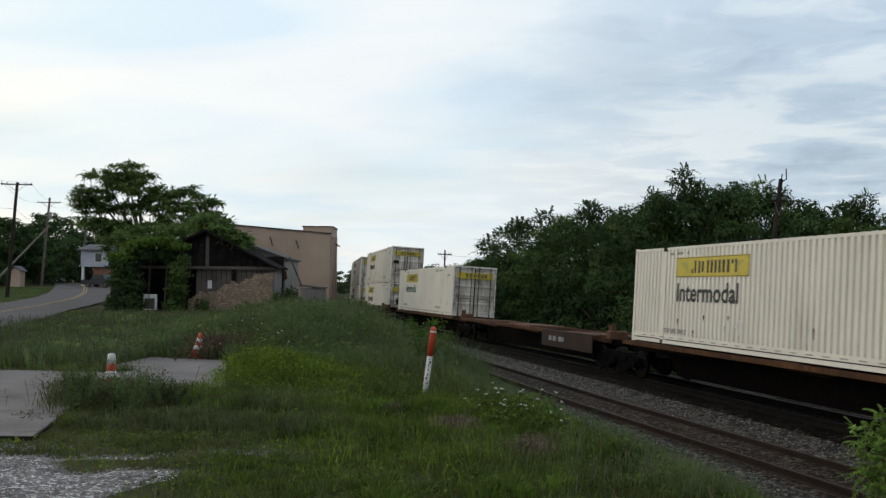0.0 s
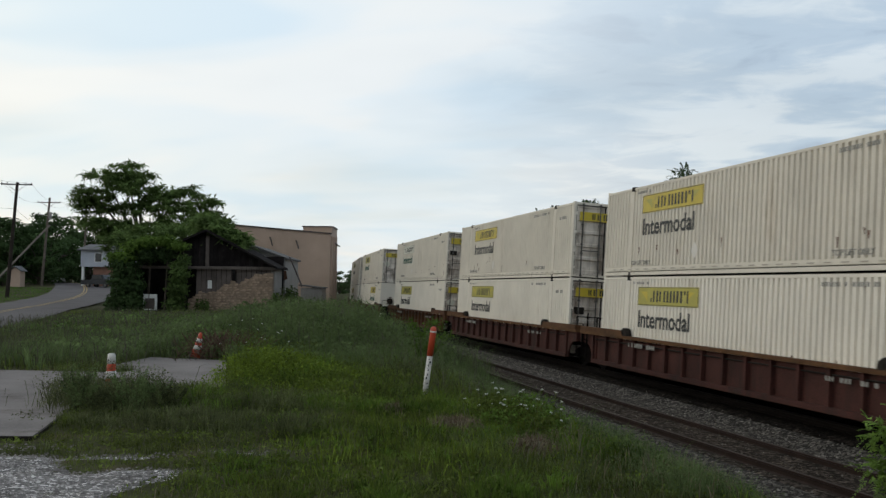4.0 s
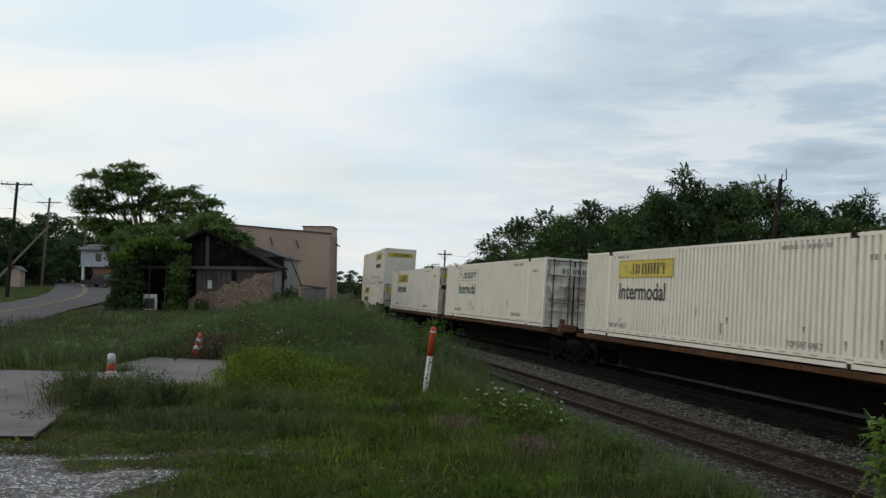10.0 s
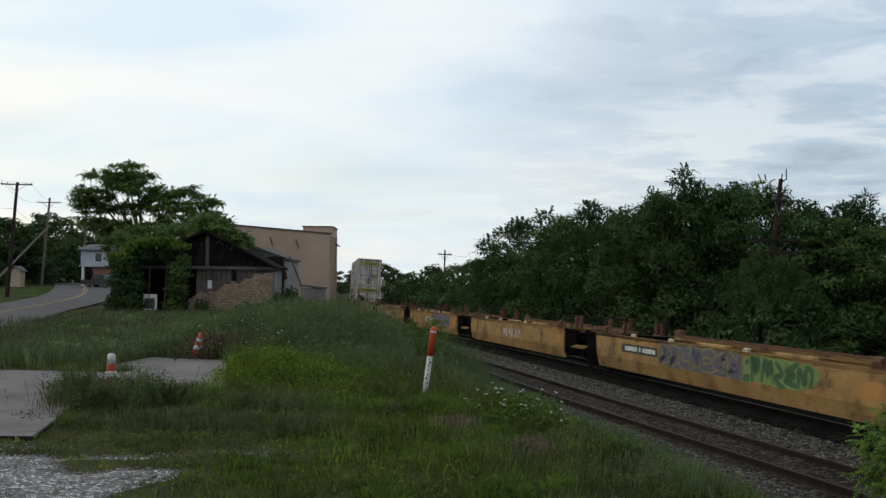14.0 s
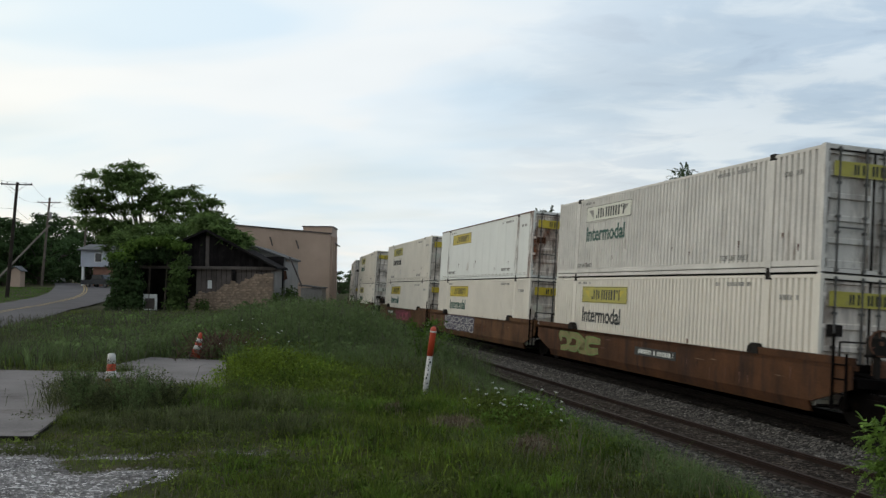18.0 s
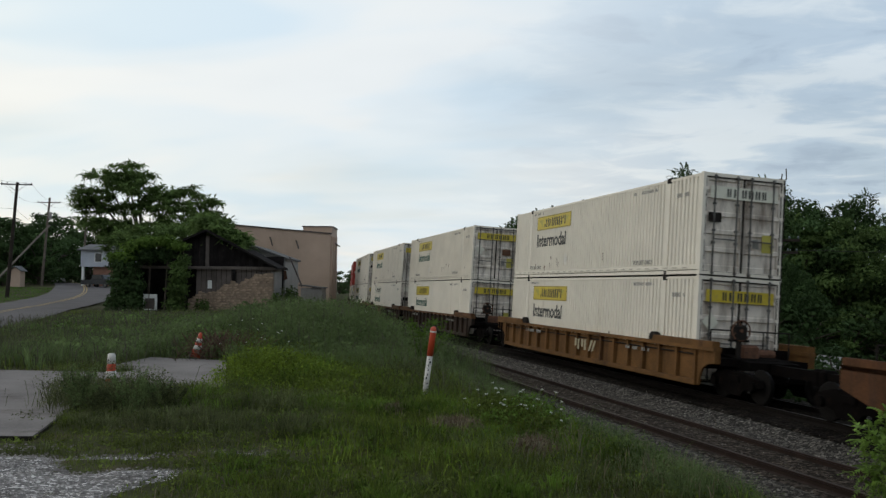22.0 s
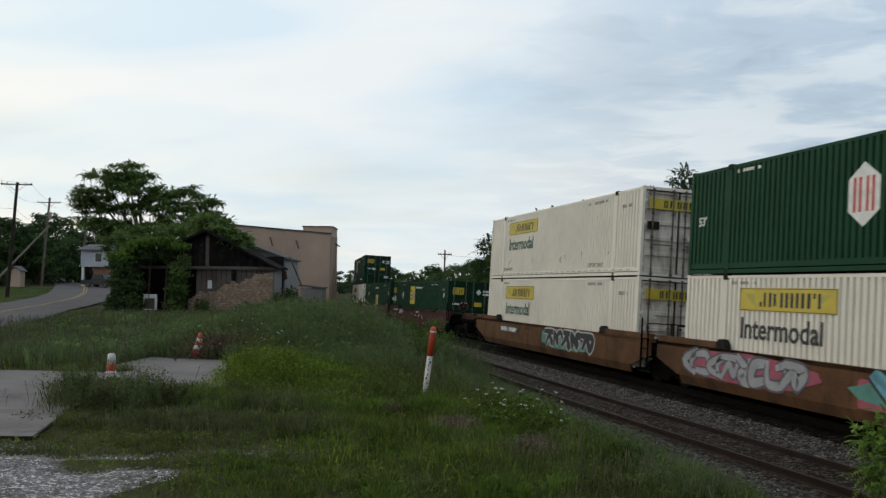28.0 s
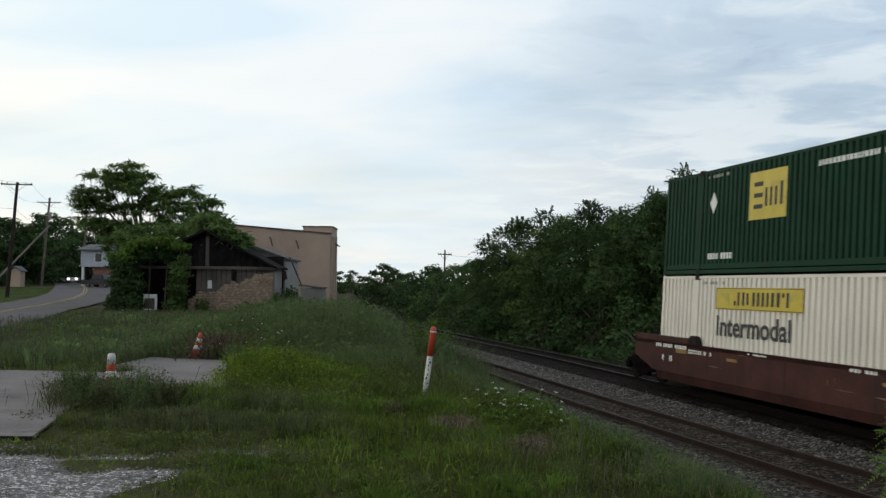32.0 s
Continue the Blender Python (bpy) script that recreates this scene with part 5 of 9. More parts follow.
def well_car(u_rear, length, paint, ribbed, label, trucks=(True, True), loaded=True, u_shift=0.0, tags=(), stencil=True, brake_stand=True):
    """One unit of a well car; u_rear is the place of the rear end of its load."""
    car = thing("well_car", label, "rail car", "cars of the train")
    hl = length / 2
    top = 1.32
    fold = 0.46 if loaded else 0.58
    ext = 0.90 if loaded else 0.0         # how far the sides reach beyond the well
    end = hl + ext
    def side():
        sh = Shape()
        if ribbed:
            sh.box(-hl + 0.3, hl - 0.3, -WELL_HALF + 0.10, -WELL_HALF + 0.13, WELL_LOW + 0.1, top - 0.12)
            sh.box(-hl + 0.1, hl - 0.1, -WELL_HALF - 0.02, -WELL_HALF + 0.16, WELL_LOW, WELL_LOW + 0.14)
            for sx in (-1, 1):
                # the corner is cut in an arch over the truck
                arch = [(sx * (hl - 0.31), WELL_LOW + 0.01), (sx * (hl - 0.02), WELL_LOW + 0.01), (sx * (hl + 0.03), 0.52), (sx * (hl + 0.16), 0.72), (sx * (hl + 0.38), 0.86), (sx * end, 0.92), (sx * end, top - 0.1), (sx * (hl - 0.31), top - 0.1)]
                sh.prism(arch, -WELL_HALF + 0.05, -WELL_HALF + 0.12)
                a, b = sorted((sx * end, sx * (end - 0.09)))
                sh.box(a, b, -WELL_HALF - 0.03, -WELL_HALF + 0.14, 0.90, top - 0.09)
        else:
            cut = 0.84 if loaded else 0.36
            foot = 0.36 if loaded else -0.12
            sh.prism([(-end, cut), (-hl + foot, fold), (hl - foot, fold), (end, cut), (end, top), (-end, top)] if loaded else [(-end - 0.2, top), (-end, fold), (end, fold), (end, top)], -WELL_HALF, -WELL_HALF + 0.05)
            # the foot of the side is folded in towards the floor
            sh.prism([(-WELL_HALF, fold + 0.015), (-WELL_HALF + 0.05, fold + 0.015), (-WELL_HALF + 0.16, WELL_LOW - 0.04), (-WELL_HALF + 0.10, WELL_LOW - 0.04)], -hl + foot + 0.12, hl - foot - 0.12, axis="x")
            # weld seams between the plates
            for i in range(1, 5):
                x = -hl + i * length / 5
                sh.box(x - 0.02, x + 0.02, -WELL_HALF - 0.006, -WELL_HALF, fold + 0.02, top - 0.02)
        return sh.mesh("side_sill", paint)
    sm = cached(("sill", ribbed, length, paint), side)
    part("side_sill", sm, None, car)
    part("side_sill", sm, None, car, at=pose(0, 0, 0, 0, 0, 180))
    chord_paint = "car_tan" if paint in ("car_dark", "car_maroon") and ribbed else paint
    def chord():
        sh = Shape().box(-end, end, -WELL_HALF - (0.07 if ribbed else 0.0), -WELL_HALF + 0.17, top - 0.10, top)
        return sh.mesh("top_chord", chord_paint)
    cm = cached(("chord", ribbed, length, paint), chord)
    part("top_chord", cm, None, car)
    part("top_chord", cm, None, car, at=pose(0, 0, 0, 0, 0, 180))
    if loaded:
        # thick caps on the chord over both ends of the well
        def cap():
            a, b = hl - 2.45, end - 0.05
            return Shape().prism([(a - 0.12, top), (a, top + 0.16), (b, top + 0.16), (b, top)], -WELL_HALF - (0.075 if ribbed else 0.01), -WELL_HALF + 0.15).mesh("end_cap", chord_paint)
        pm = cached(("cap", ribbed, length, chord_paint), cap)
        knob = cached(("guide",), lambda: Shape().prism([(-0.24, 0), (-0.20, 0.17), (-0.06, 0.25), (0.10, 0.24), (0.20, 0.13), (0.24, 0)], -WELL_HALF - 0.03, -WELL_HALF + 0.14).bar((-0.10, -WELL_HALF - 0.04, 0.1), (-0.10, -WELL_HALF + 0.15, 0.1), 0.07, n=8).mesh("guide", "dark_fitting"))
        for sx in (1, -1):
            part("end_cap", pm if sx > 0 else cached(("cap_rear", ribbed, length, chord_paint), lambda: cap_mirror(pm)), None, car)
            part("end_cap", pm if sx < 0 else cached(("cap_rear", ribbed, length, chord_paint), lambda: cap_mirror(pm)), None, car, at=pose(0, 0, 0, 0, 0, 180))
            part("guide", knob, None, car, at=pose(sx * (hl - 2.62), 0, top))
            part("guide", knob, None, car, at=pose(-sx * (hl - 2.62), 0, top, 0, 0, 180))
    if ribbed:
        rib = cached(("rib", paint), lambda: Shape().prism([(-0.055, WELL_LOW + 0.12), (-0.055, top - 0.09), (0.055, top - 0.09), (0.055, WELL_LOW + 0.12)], -WELL_HALF - 0.015, -WELL_HALF + 0.10).mesh("rib", paint))
        n = 17
        for i in range(n):
            part("rib", rib, None, car, at=pose(-hl + 0.15 + i * (length - 0.3) / (n - 1), 0, 0))
        pipe = cached(("train_pipe", length), lambda: Shape().bar((-hl + 0.2, -WELL_HALF + 0.05, top - 0.24), (hl - 0.2, -WELL_HALF + 0.05, top - 0.24), 0.022, n=6).mesh("train_pipe", "dark_fitting"))
        part("train_pipe", pipe, None, car, "thin pipe under the top chord")
    def cradle():
        sh = Shape().box(-hl + 0.8, hl - 0.8, -WELL_HALF + 0.17, -WELL_HALF + 0.3, WELL_LOW, WELL_LOW + 0.08).box(-hl + 0.8, hl - 0.8, WELL_HALF - 0.3, WELL_HALF - 0.17, WELL_LOW, WELL_LOW + 0.08)
        for i in range(7):
            x = -hl + 1.2 + i * (length - 2.4) / 6
            sh.box(x - 0.15, x + 0.15, -WELL_HALF + 0.14, WELL_HALF - 0.14, WELL_LOW - 0.01, WELL_LOW + 0.08)
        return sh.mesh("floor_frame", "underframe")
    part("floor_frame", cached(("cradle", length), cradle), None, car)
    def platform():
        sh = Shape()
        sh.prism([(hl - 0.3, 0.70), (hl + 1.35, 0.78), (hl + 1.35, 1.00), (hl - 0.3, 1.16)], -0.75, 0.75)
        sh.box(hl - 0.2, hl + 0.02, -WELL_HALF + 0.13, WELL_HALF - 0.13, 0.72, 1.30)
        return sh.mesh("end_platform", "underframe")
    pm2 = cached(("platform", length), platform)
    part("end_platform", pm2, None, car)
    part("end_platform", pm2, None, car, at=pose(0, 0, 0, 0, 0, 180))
    if not loaded:
        # dark bolster ends beyond the painted well
        bolster = cached(("bolster",), lambda: Shape().prism([(0.0, 0.40), (0.25, 0.62), (1.05, 0.80), (1.12, 1.16), (0.9, 1.30), (0.0, 1.30)], -WELL_HALF + 0.06, -WELL_HALF + 0.14).box(0.0, 1.1, -WELL_HALF + 0.0, -WELL_HALF + 0.18, 1.22, 1.31).mesh("bolster_end", "underframe"))
        part("bolster_end", bolster, None, car, "dark bolster end", at=pose(hl + 0.01, 0, 0))
        part("bolster_end", cached(("bolster_rear",), lambda: cap_mirror(bolster)), None, car, "dark bolster end", at=pose(-hl - 0.01, 0, 0))
        knob = cached(("guide_small",), lambda: Shape().prism([(-0.24, 0), (-0.18, 0.22), (0.16, 0.24), (0.24, 0)], -WELL_HALF - 0.02, -WELL_HALF + 0.14).bar((-0.12, -WELL_HALF + 0.02, 0.14), (0.12, -WELL_HALF + 0.02, 0.14), 0.12, n=8).mesh("guide", "rust"))
        for x in (-hl + 0.7, hl - 0.35):
            part("guide", knob, None, car, at=pose(x, 0, top))
            part("guide", knob, None, car, at=pose(-x, 0, top, 0, 0, 180))
        stake = cached(("stake",), lambda: Shape().box(-0.05, 0.05, -1.15, -1.03, 0, 0.62).box(0.42, 0.52, -1.15, -1.05, 0, 0.62).box(-0.1, 0.56, -1.2, -0.98, 0, 0.12).mesh("stake", "rust"))
        for sx in (-1, 1):
            part("stake", stake, None, car, at=pose(sx * (hl + 0.3), 0, top - 0.12))
            part("stake", stake, None, car, at=pose(sx * (hl + 0.3), 0, top - 0.12, 0, 0, 180))
        beam = cached(("beam", length), lambda: Shape().box(-hl + 0.6, hl - 0.6, WELL_HALF - 0.30, WELL_HALF - 0.22, top + 0.02, top + 0.10).mesh("grab_beam", "rust"))
        part("grab_beam", beam, None, car)
        lid = cached(("lid",), lambda: Shape().chamfer(-0.75, 0.75, -WELL_HALF - 0.02, -WELL_HALF + 0.16, 0, 0.09, 0.03).mesh("chord_cap", "car_yellow"))
        for x in (hl * 0.05, hl * 0.55):
            part("chord_cap", lid, None, car, at=pose(x, 0, top))
        cleat = cached(("cleat",), lambda: Shape().chamfer(-0.12, 0.12, -WELL_HALF - 0.01, -WELL_HALF + 0.10, 0, 0.10, 0.03).mesh("cleat", "spray_cream"))
        for x in (-hl * 0.62, -hl * 0.27, hl * 0.28):
            part("cleat", cleat, None, car, at=pose(x, 0, top))
        wear = cached(("wear_square",), lambda: Shape().box(-0.35, 0.35, -WELL_HALF - 0.004, -WELL_HALF, 0.72, 1.06).mesh("paint_patch", "spray_orange"))
        part("paint_patch", wear, None, car, "square of newer orange paint", at=pose(hl - 0.6, 0, 0))
    # units close behind another share its rear truck
    front, rear = u_rear - LEN / 2 - hl, u_rear - LEN / 2 + hl
    gap = front - LAST[0]
    shared = abs(gap) < 3.7
    if 0 < gap < 9:
        bar = lambda n: cached(("drawbar", round(n, 2)), lambda: Shape().box(0.6, n, -0.13, 0.13, 0.72, 0.98).chamfer(n - 0.28, n, -0.21, 0.21, 0.64, 1.04, 0.05).mesh("coupler", "underframe"))
        part("coupler", bar(gap / 2), None, car, at=pose(hl, 0, 0))
        if LAST[1] is not None:
            part("coupler", bar(gap / 2), None, LAST[1], at=pose(-LAST[2], 0, 0, 0, 0, 180))
    LAST[:] = [rear, car, hl]
    if trucks[0] and not shared:
        bogie(car, hl + 1.15)
    if trucks[1]:
        bogie(car, -hl - 1.15)
    end_details(car, hl + 0.05, False, brake_stand and not shared and loaded, loaded and not ribbed)
    end_details(car, hl + 0.05, True, False, loaded and ribbed and not shared)
    Y = -WELL_HALF - (0.022 if ribbed else 0.002)
    if stencil:
        part("stencil", dashes(-hl + 3.0, -hl + 4.8, 1.0, 0.13, Y, 3, 0.6), "ink_grey", car, "worn reporting marks")["kind"] = "stuff"
        part("stencil", dashes(hl - 4.4, hl - 2.8, 0.95, 0.10, Y, 4, 0.8), "ink_grey", car)["kind"] = "stuff"
    for t in tags:
        kind = t[0]
        if kind == "tag":
            _, x0, x1, z0, z1, n, fill, edge, seed, back = t
            tag_letters(car, -hl + x0, -hl + x1, max(z0, fold + 0.02), z1, n, fill, edge, seed, Y - 0.008, back)
        elif kind == "patch":
            _, x0, x1, z0, z1, matl = t
            z0 = max(z0, fold + 0.02)
            r = random.Random(int(x0 * 10))
            k = 14
            pts = [(-hl + (x0 + x1) / 2 + math.copysign(abs(math.cos(i * math.tau / k)) ** 0.18, math.cos(i * math.tau / k)) * (x1 - x0) / 2 * r.uniform(0.95, 1.03), (z0 + z1) / 2 + math.copysign(abs(math.sin(i * math.tau / k)) ** 0.18, math.sin(i * math.tau / k)) * (z1 - z0) / 2 * r.uniform(0.92, 1.0)) for i in range(k)]
            part("paint_patch", Shape().prism(pts, Y - 0.007, Y), matl, car)
        elif kind == "letters":
            _, x0, x1, z, h, seed = t
            part("stencil", dashes(-hl + x0, -hl + x1, z, h, Y, seed, 0.8), "ink_white", car, "worn white stencil")["kind"] = "stuff"
        elif kind == "cap":
            part("chord_cap", Shape().chamfer(-hl + t[1], -hl + t[2], -WELL_HALF - 0.02, -WELL_HALF + 0.16, top - 0.005, top + 0.075, 0.02), paint, car)
        elif kind == "ring":
            _, x, z, rx, rz, matl = t
            sh = Shape()
            for i in range(18):
                e = [(-hl + x + rx * f * math.cos(v), z + rz * f * math.sin(v)) for v, f in ((i * math.tau / 18, 1), ((i + 1) * math.tau / 18, 1), ((i + 1) * math.tau / 18, 0.8), (i * math.tau / 18, 0.8))]
                sh.prism(e, Y - 0.007, Y)
            part("sprayed_ring", sh, matl, car, "thin chalky sprayed ring")
        elif kind == "plate":
            _, x0, x1, z0, z1 = t
            pl = part("number_board", Shape().box(-hl + x0, -hl + x1, Y - 0.008, Y, z0, z1), "ink_black", car, "black board with worn reporting marks")
            part("stencil", dashes(-hl + x0 + 0.15, -hl + x1 - 0.15, z0 + 0.06, (z1 - z0) - 0.12, Y - 0.009, 8, 0.9), "ink_white", pl)["kind"] = "stuff"
        elif kind == "bars":
            _, x0, x1, z0, z1, matl = t
            z0 = max(z0, 0.65)
            sh = Shape()
            w = (x1 - x0) / 3
            for i in range(2):
                a = -hl + x0 + i * w
                sh.box(a, a + w * 0.28, Y - 0.008, Y, z0 + 0.1, z1).box(a + w * 0.45, a + w * 0.7, Y - 0.008, Y, z0, z1)
            a = -hl + x0 + 2 * w
            for p in (a + 0.1, a + 0.1 + w * 0.45):
                sh.prism([(p - 0.07, z0), (p + 0.07, z0), (p + 0.3, z1), (p + 0.16, z1)], Y - 0.008, Y)
            part("fleet_mark", sh, matl, car, "faded painted fleet mark")
    # scrapes along the plates and thin runs of rust below the chord
    r = random.Random(int(u_rear * 10))
    for i in range(16 if not ribbed else 0):
        x, z = r.uniform(-hl + 0.8, hl - 0.8), r.uniform(0.75, 1.26)
        w, h = (r.uniform(0.25, 0.9), r.uniform(0.008, 0.02)) if i % 2 else (r.uniform(0.015, 0.05), r.uniform(0.10, 0.32))
        pts = [(x, z), (x + w * 0.4, z + 0.008), (x + w, z - 0.01), (x + w * 0.8, z - h), (x + w * 0.35, max(fold + 0.03, z - h * 1.3))]
        part("scrape" if i % 2 else "rust_run", Shape().prism(pts, Y - 0.006, Y), "scrape_pale" if i % 4 == 1 else "rust", car)
    MOVERS.append((car, u_rear - LEN / 2 + u_shift, min(14.0, length - 1), 0.0))
    return car


def cap_mirror(me):
    """The same piece for the other end of the car."""
    twin = me.copy()
    twin.transform(Matrix.Diagonal((-1, 1, 1, 1)))
    twin.flip_normals()
    return twin


def ladder_shape():
    sh = Shape()
    for x in (0.0, 0.42):
        sh.box(x - 0.022, x + 0.022, -0.02, 0.02, 0.38, 1.95 if x == 0 else 1.55)
    for z in (0.42, 0.72, 1.02, 1.32):
        sh.bar((0, 0, z), (0.42, 0, z), 0.018, n=6)
    return sh


def spine_car(u_rear, label, paint="rust", u_shift=0.0, loaded=True):
    """One platform of a spine car: a deep centre beam with outrigger shelves."""
    car = thing("spine_car", label, "rail car", "cars of the train")
    hl = 9.3
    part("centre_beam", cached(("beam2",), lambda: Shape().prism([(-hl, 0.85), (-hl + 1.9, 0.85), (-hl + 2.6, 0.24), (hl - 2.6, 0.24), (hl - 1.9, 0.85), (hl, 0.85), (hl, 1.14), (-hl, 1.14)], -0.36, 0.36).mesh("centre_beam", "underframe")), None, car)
    shelf = cached(("shelf", paint), lambda: Shape().prism([(-1.30, 1.06), (-0.3, 0.88), (0.3, 0.88), (1.30, 1.06), (1.30, 1.2), (-1.30, 1.2)], -0.55, 0.55, axis="x").mesh("shelf", paint))
    for x in (-7.5, -6.1, 6.1, 7.5, 0.0):
        part("shelf", shelf, None, car, at=pose(x, 0, 0))
    deck = cached(("deck", paint), lambda: Shape().box(-hl + 0.6, hl - 0.6, -1.32, -1.08, 1.06, 1.19).box(-hl + 0.6, hl - 0.6, 1.08, 1.32, 1.06, 1.19).mesh("side_rail", "car_brown"))
    part("side_rail", deck, None, car)
    if not loaded:
        part("hitch_plate", Shape().chamfer(-2.2, 0.8, -0.9, 0.9, 1.14, 1.24, 0.03), "rust", car)
        part("side_plate", Shape().box(3.6, 8.6, -1.36, -1.32, 0.55, 1.18), "car_dark", car, "dark side plate with a scrawl")
        part("scrawl", dashes(4.4, 6.0, 0.78, 0.18, -1.362, 12, 0.8), "spray_silver", car)["kind"] = "stuff"
    part("scraped_paint", dashes(-8.0, 8.0, 1.08, 0.09, -1.324, 21, 0.55), "car_tan", car, "scraped paint")["kind"] = "stuff"
    bogie(car, hl - 0.2)
    bogie(car, -hl + 0.2)
    part("coupler", cached(("coupler",), coupler_mesh), None, car, at=pose(hl - 1.0, 0, 0))
    part("brake_gear", cached(("gear",), gear_mesh), None, car, at=pose(hl - 0.3, -0.6, 1.1))
    MOVERS.append((car, u_rear - LEN / 2 + u_shift, 14.0, 0.0))
    return car


FLAT_Z, LOW_Z, TOP_Z = 1.21, 0.354, SEAM_Z
WHITE = "white corrugated container with yellow sign"
CREAM = "cream rust-streaked container with yellow sign"
FADED = "white corrugated container with faded pale sign"


def stack(u, top=None, low=None):
    a = dict(steel="cream_steel", label=CREAM + ", riding on another container")
    b = dict(steel="white_steel", label=WHITE + ", sunk in a well car")
    a.update(top or {})
    b.update(low or {})
    container(u, LOW_Z, **b)
    container(u, TOP_Z, **a)


def faded(ink="ink_green", where="riding on another container"):
    return dict(sign="white_sign", ink=ink, label=FADED + ", " + where)

# ---- make-up of the train, from its head to its end ----
def make_train():
    grn = dict(ink="ink_green")
    # spine cars at the head
    spine_car(-9.98, "rusty spine car carrying one white container")
    container(-9.98, FLAT_Z, label=WHITE + ", riding on a spine car")
    spine_car(9.7, "empty rusty spine car", loaded=False)
    spine_car(29.05, "rusty spine car carrying one white container")
    container(29.05, FLAT_Z, label=WHITE + ", riding on a spine car", **grn)
    for u, paint, tn in ((49.62, "car_maroon", "yellow_sign"), (72.46, "car_maroon", "yellow_sign"), (91.66, "car_maroon", "yellow_sign")):
        well_car(u, 17.0, paint, True, "dark maroon ribbed well car")
        stack(u, low=dict(sign="olive_sign" if u > 60 else "yellow_sign"))
    well_car(110.97, 17.0, "car_brown", True, "rusty brown ribbed well car")
    stack(110.97, top=faded(), low=dict(sign="olive_sign"))
    well_car(134.22, 17.0, "car_brown", True, "rusty brown ribbed well car")
    stack(134.22, top=dict(sign="olive_sign", ink="ink_green"), low=dict(sign_at=8.6, ink="ink_green", end_sign_mat="", end_kind="ribs"))
    well_car(153.47, 17.0, "car_tan", True, "tan ribbed well car, scuffed", tags=(("bars", 9.0, 11.4, 0.55, 1.0, "car_brown"),))
    stack(153.47, top=dict(sign="olive_sign"), low=dict(ink="ink_green", end_sign_mat="white_sign"))
    well_car(172.7, 17.0, "car_tan", True, "tan ribbed well car, scuffed")
    stack(172.7, top=dict(sign="olive_sign"), low=dict(ink="ink_green"))
    for u, kw in ((194.02, {}), (214.48, dict(faded("ink_green", "riding on a spine car"), end_sign_mat="white_sign")), (232.62, dict(ink="ink_green"))):
        spine_car(u, "rusty spine car carrying one white container")
        a = dict(label=WHITE + ", riding on a spine car")
        a.update(kw)
        container(u, FLAT_Z, **a)
    well_car(253.03, 17.0, "car_brown", False, "rust-brown smooth-sided well car with white spray paint", stencil=False,
             tags=(("tag", 5.6, 9.3, 0.36, 1.32, 3, "white", "black", 12, None), ("bars", 9.6, 12.4, 0.62, 1.12, "spray_khaki"), ("patch", 9.4, 12.6, 0.56, 1.18, "car_dark")))
    stack(253.03, top=dict(sign_at=10.2, steel="white_steel", end_kind="ribs", label="white container with yellow sign near its front, rust marks"))
    top_box = MOVERS[-1][0]
    for i in range(9):
        x = -1.2 + i * 0.62 + 0.2 * math.sin(i * 3.1)
        h = 0.22 + 0.16 * math.sin(i * 2.3) ** 2
        part("rust_mark", Shape().prism([(x, 0.42), (x + 0.05, 0.40), (x + 0.07, 0.42 + h), (x + 0.01, 0.42 + h * 0.9)], -HALF + 0.001, -HALF + 0.009), "rust", top_box)
    # empty yellow wells
    yellow = "empty dull yellow smooth-sided well car"
    well_car(273.75, 14.0, "car_yellow", False, yellow + " with green and grey spray paint", loaded=False, stencil=False, u_shift=-0.25,
             tags=(("plate", 1.95, 4.4, 0.82, 1.08), ("patch", 4.5, 9.0, 0.35, 1.28, "spray_dull"), ("tag", 4.6, 8.8, 0.62, 1.30, 7, "dull", "khaki", 5, None), ("tag", 8.8, 11.6, 0.34, 1.28, 6, "green", "lime", 5, "lime")))
    well_car(289.93, 12.6, "car_yellow", False, yellow, loaded=False, stencil=False, tags=(("bars", 5.3, 7.6, 0.55, 1.0, "spray_white"),))
    well_car(305.38, 12.4, "car_yellow", False, yellow + " with grey paint over old marks", loaded=False, stencil=False,
             tags=(("bars", 4.6, 6.7, 0.55, 1.0, "spray_white"), ("patch", 6.7, 10.9, 0.5, 1.25, "spray_dull")))
    well_car(320.28, 12.4, "car_yellow", False, yellow, loaded=False, stencil=False, tags=(("bars", 5.1, 7.2, 0.5, 1.0, "spray_white"),))
    well_car(336.53, 13.9, "car_yellow", False, yellow + " with a dark number board", loaded=False, stencil=False, tags=(("plate", 3.4, 5.8, 0.85, 1.10),))
    # brown smooth wells
    well_car(357.12, 17.0, "car_brown", False, "rust-brown smooth well car with pale sprayed letters", stencil=False,
             tags=(("tag", 1.6, 5.2, 0.5, 1.2, 4, "khaki", "lime", 21, None), ("plate", 8.0, 10.6, 0.80, 1.05)))
    stack(357.12, top=dict(faded(), grime=12, steel="grimy_white", end_sign_mat="olive_sign"), low=dict(sign="olive_sign", grime=7, end_sign_mat="olive_sign"))
    well_car(376.33, 17.0, "car_tan", False, "tan smooth well car with dark blue sprayed letters", stencil=False,
             tags=(("patch", 2.9, 9.0, 0.36, 1.30, "spray_purple"), ("tag", 3.0, 8.9, 0.86, 1.28, 13, "white", "purple", 33, None), ("tag", 3.0, 8.9, 0.48, 0.90, 14, "white", "purple", 34, None), ("bars", 9.2, 11.0, 0.6, 1.0, "car_brown")))
    stack(376.33, top=dict(steel="smooth_white", wall="smooth", no_word=True, rusty=True, grime=8, label="smooth white panel container with yellow sign and rusty posts"), low=dict(ink="ink_green"))
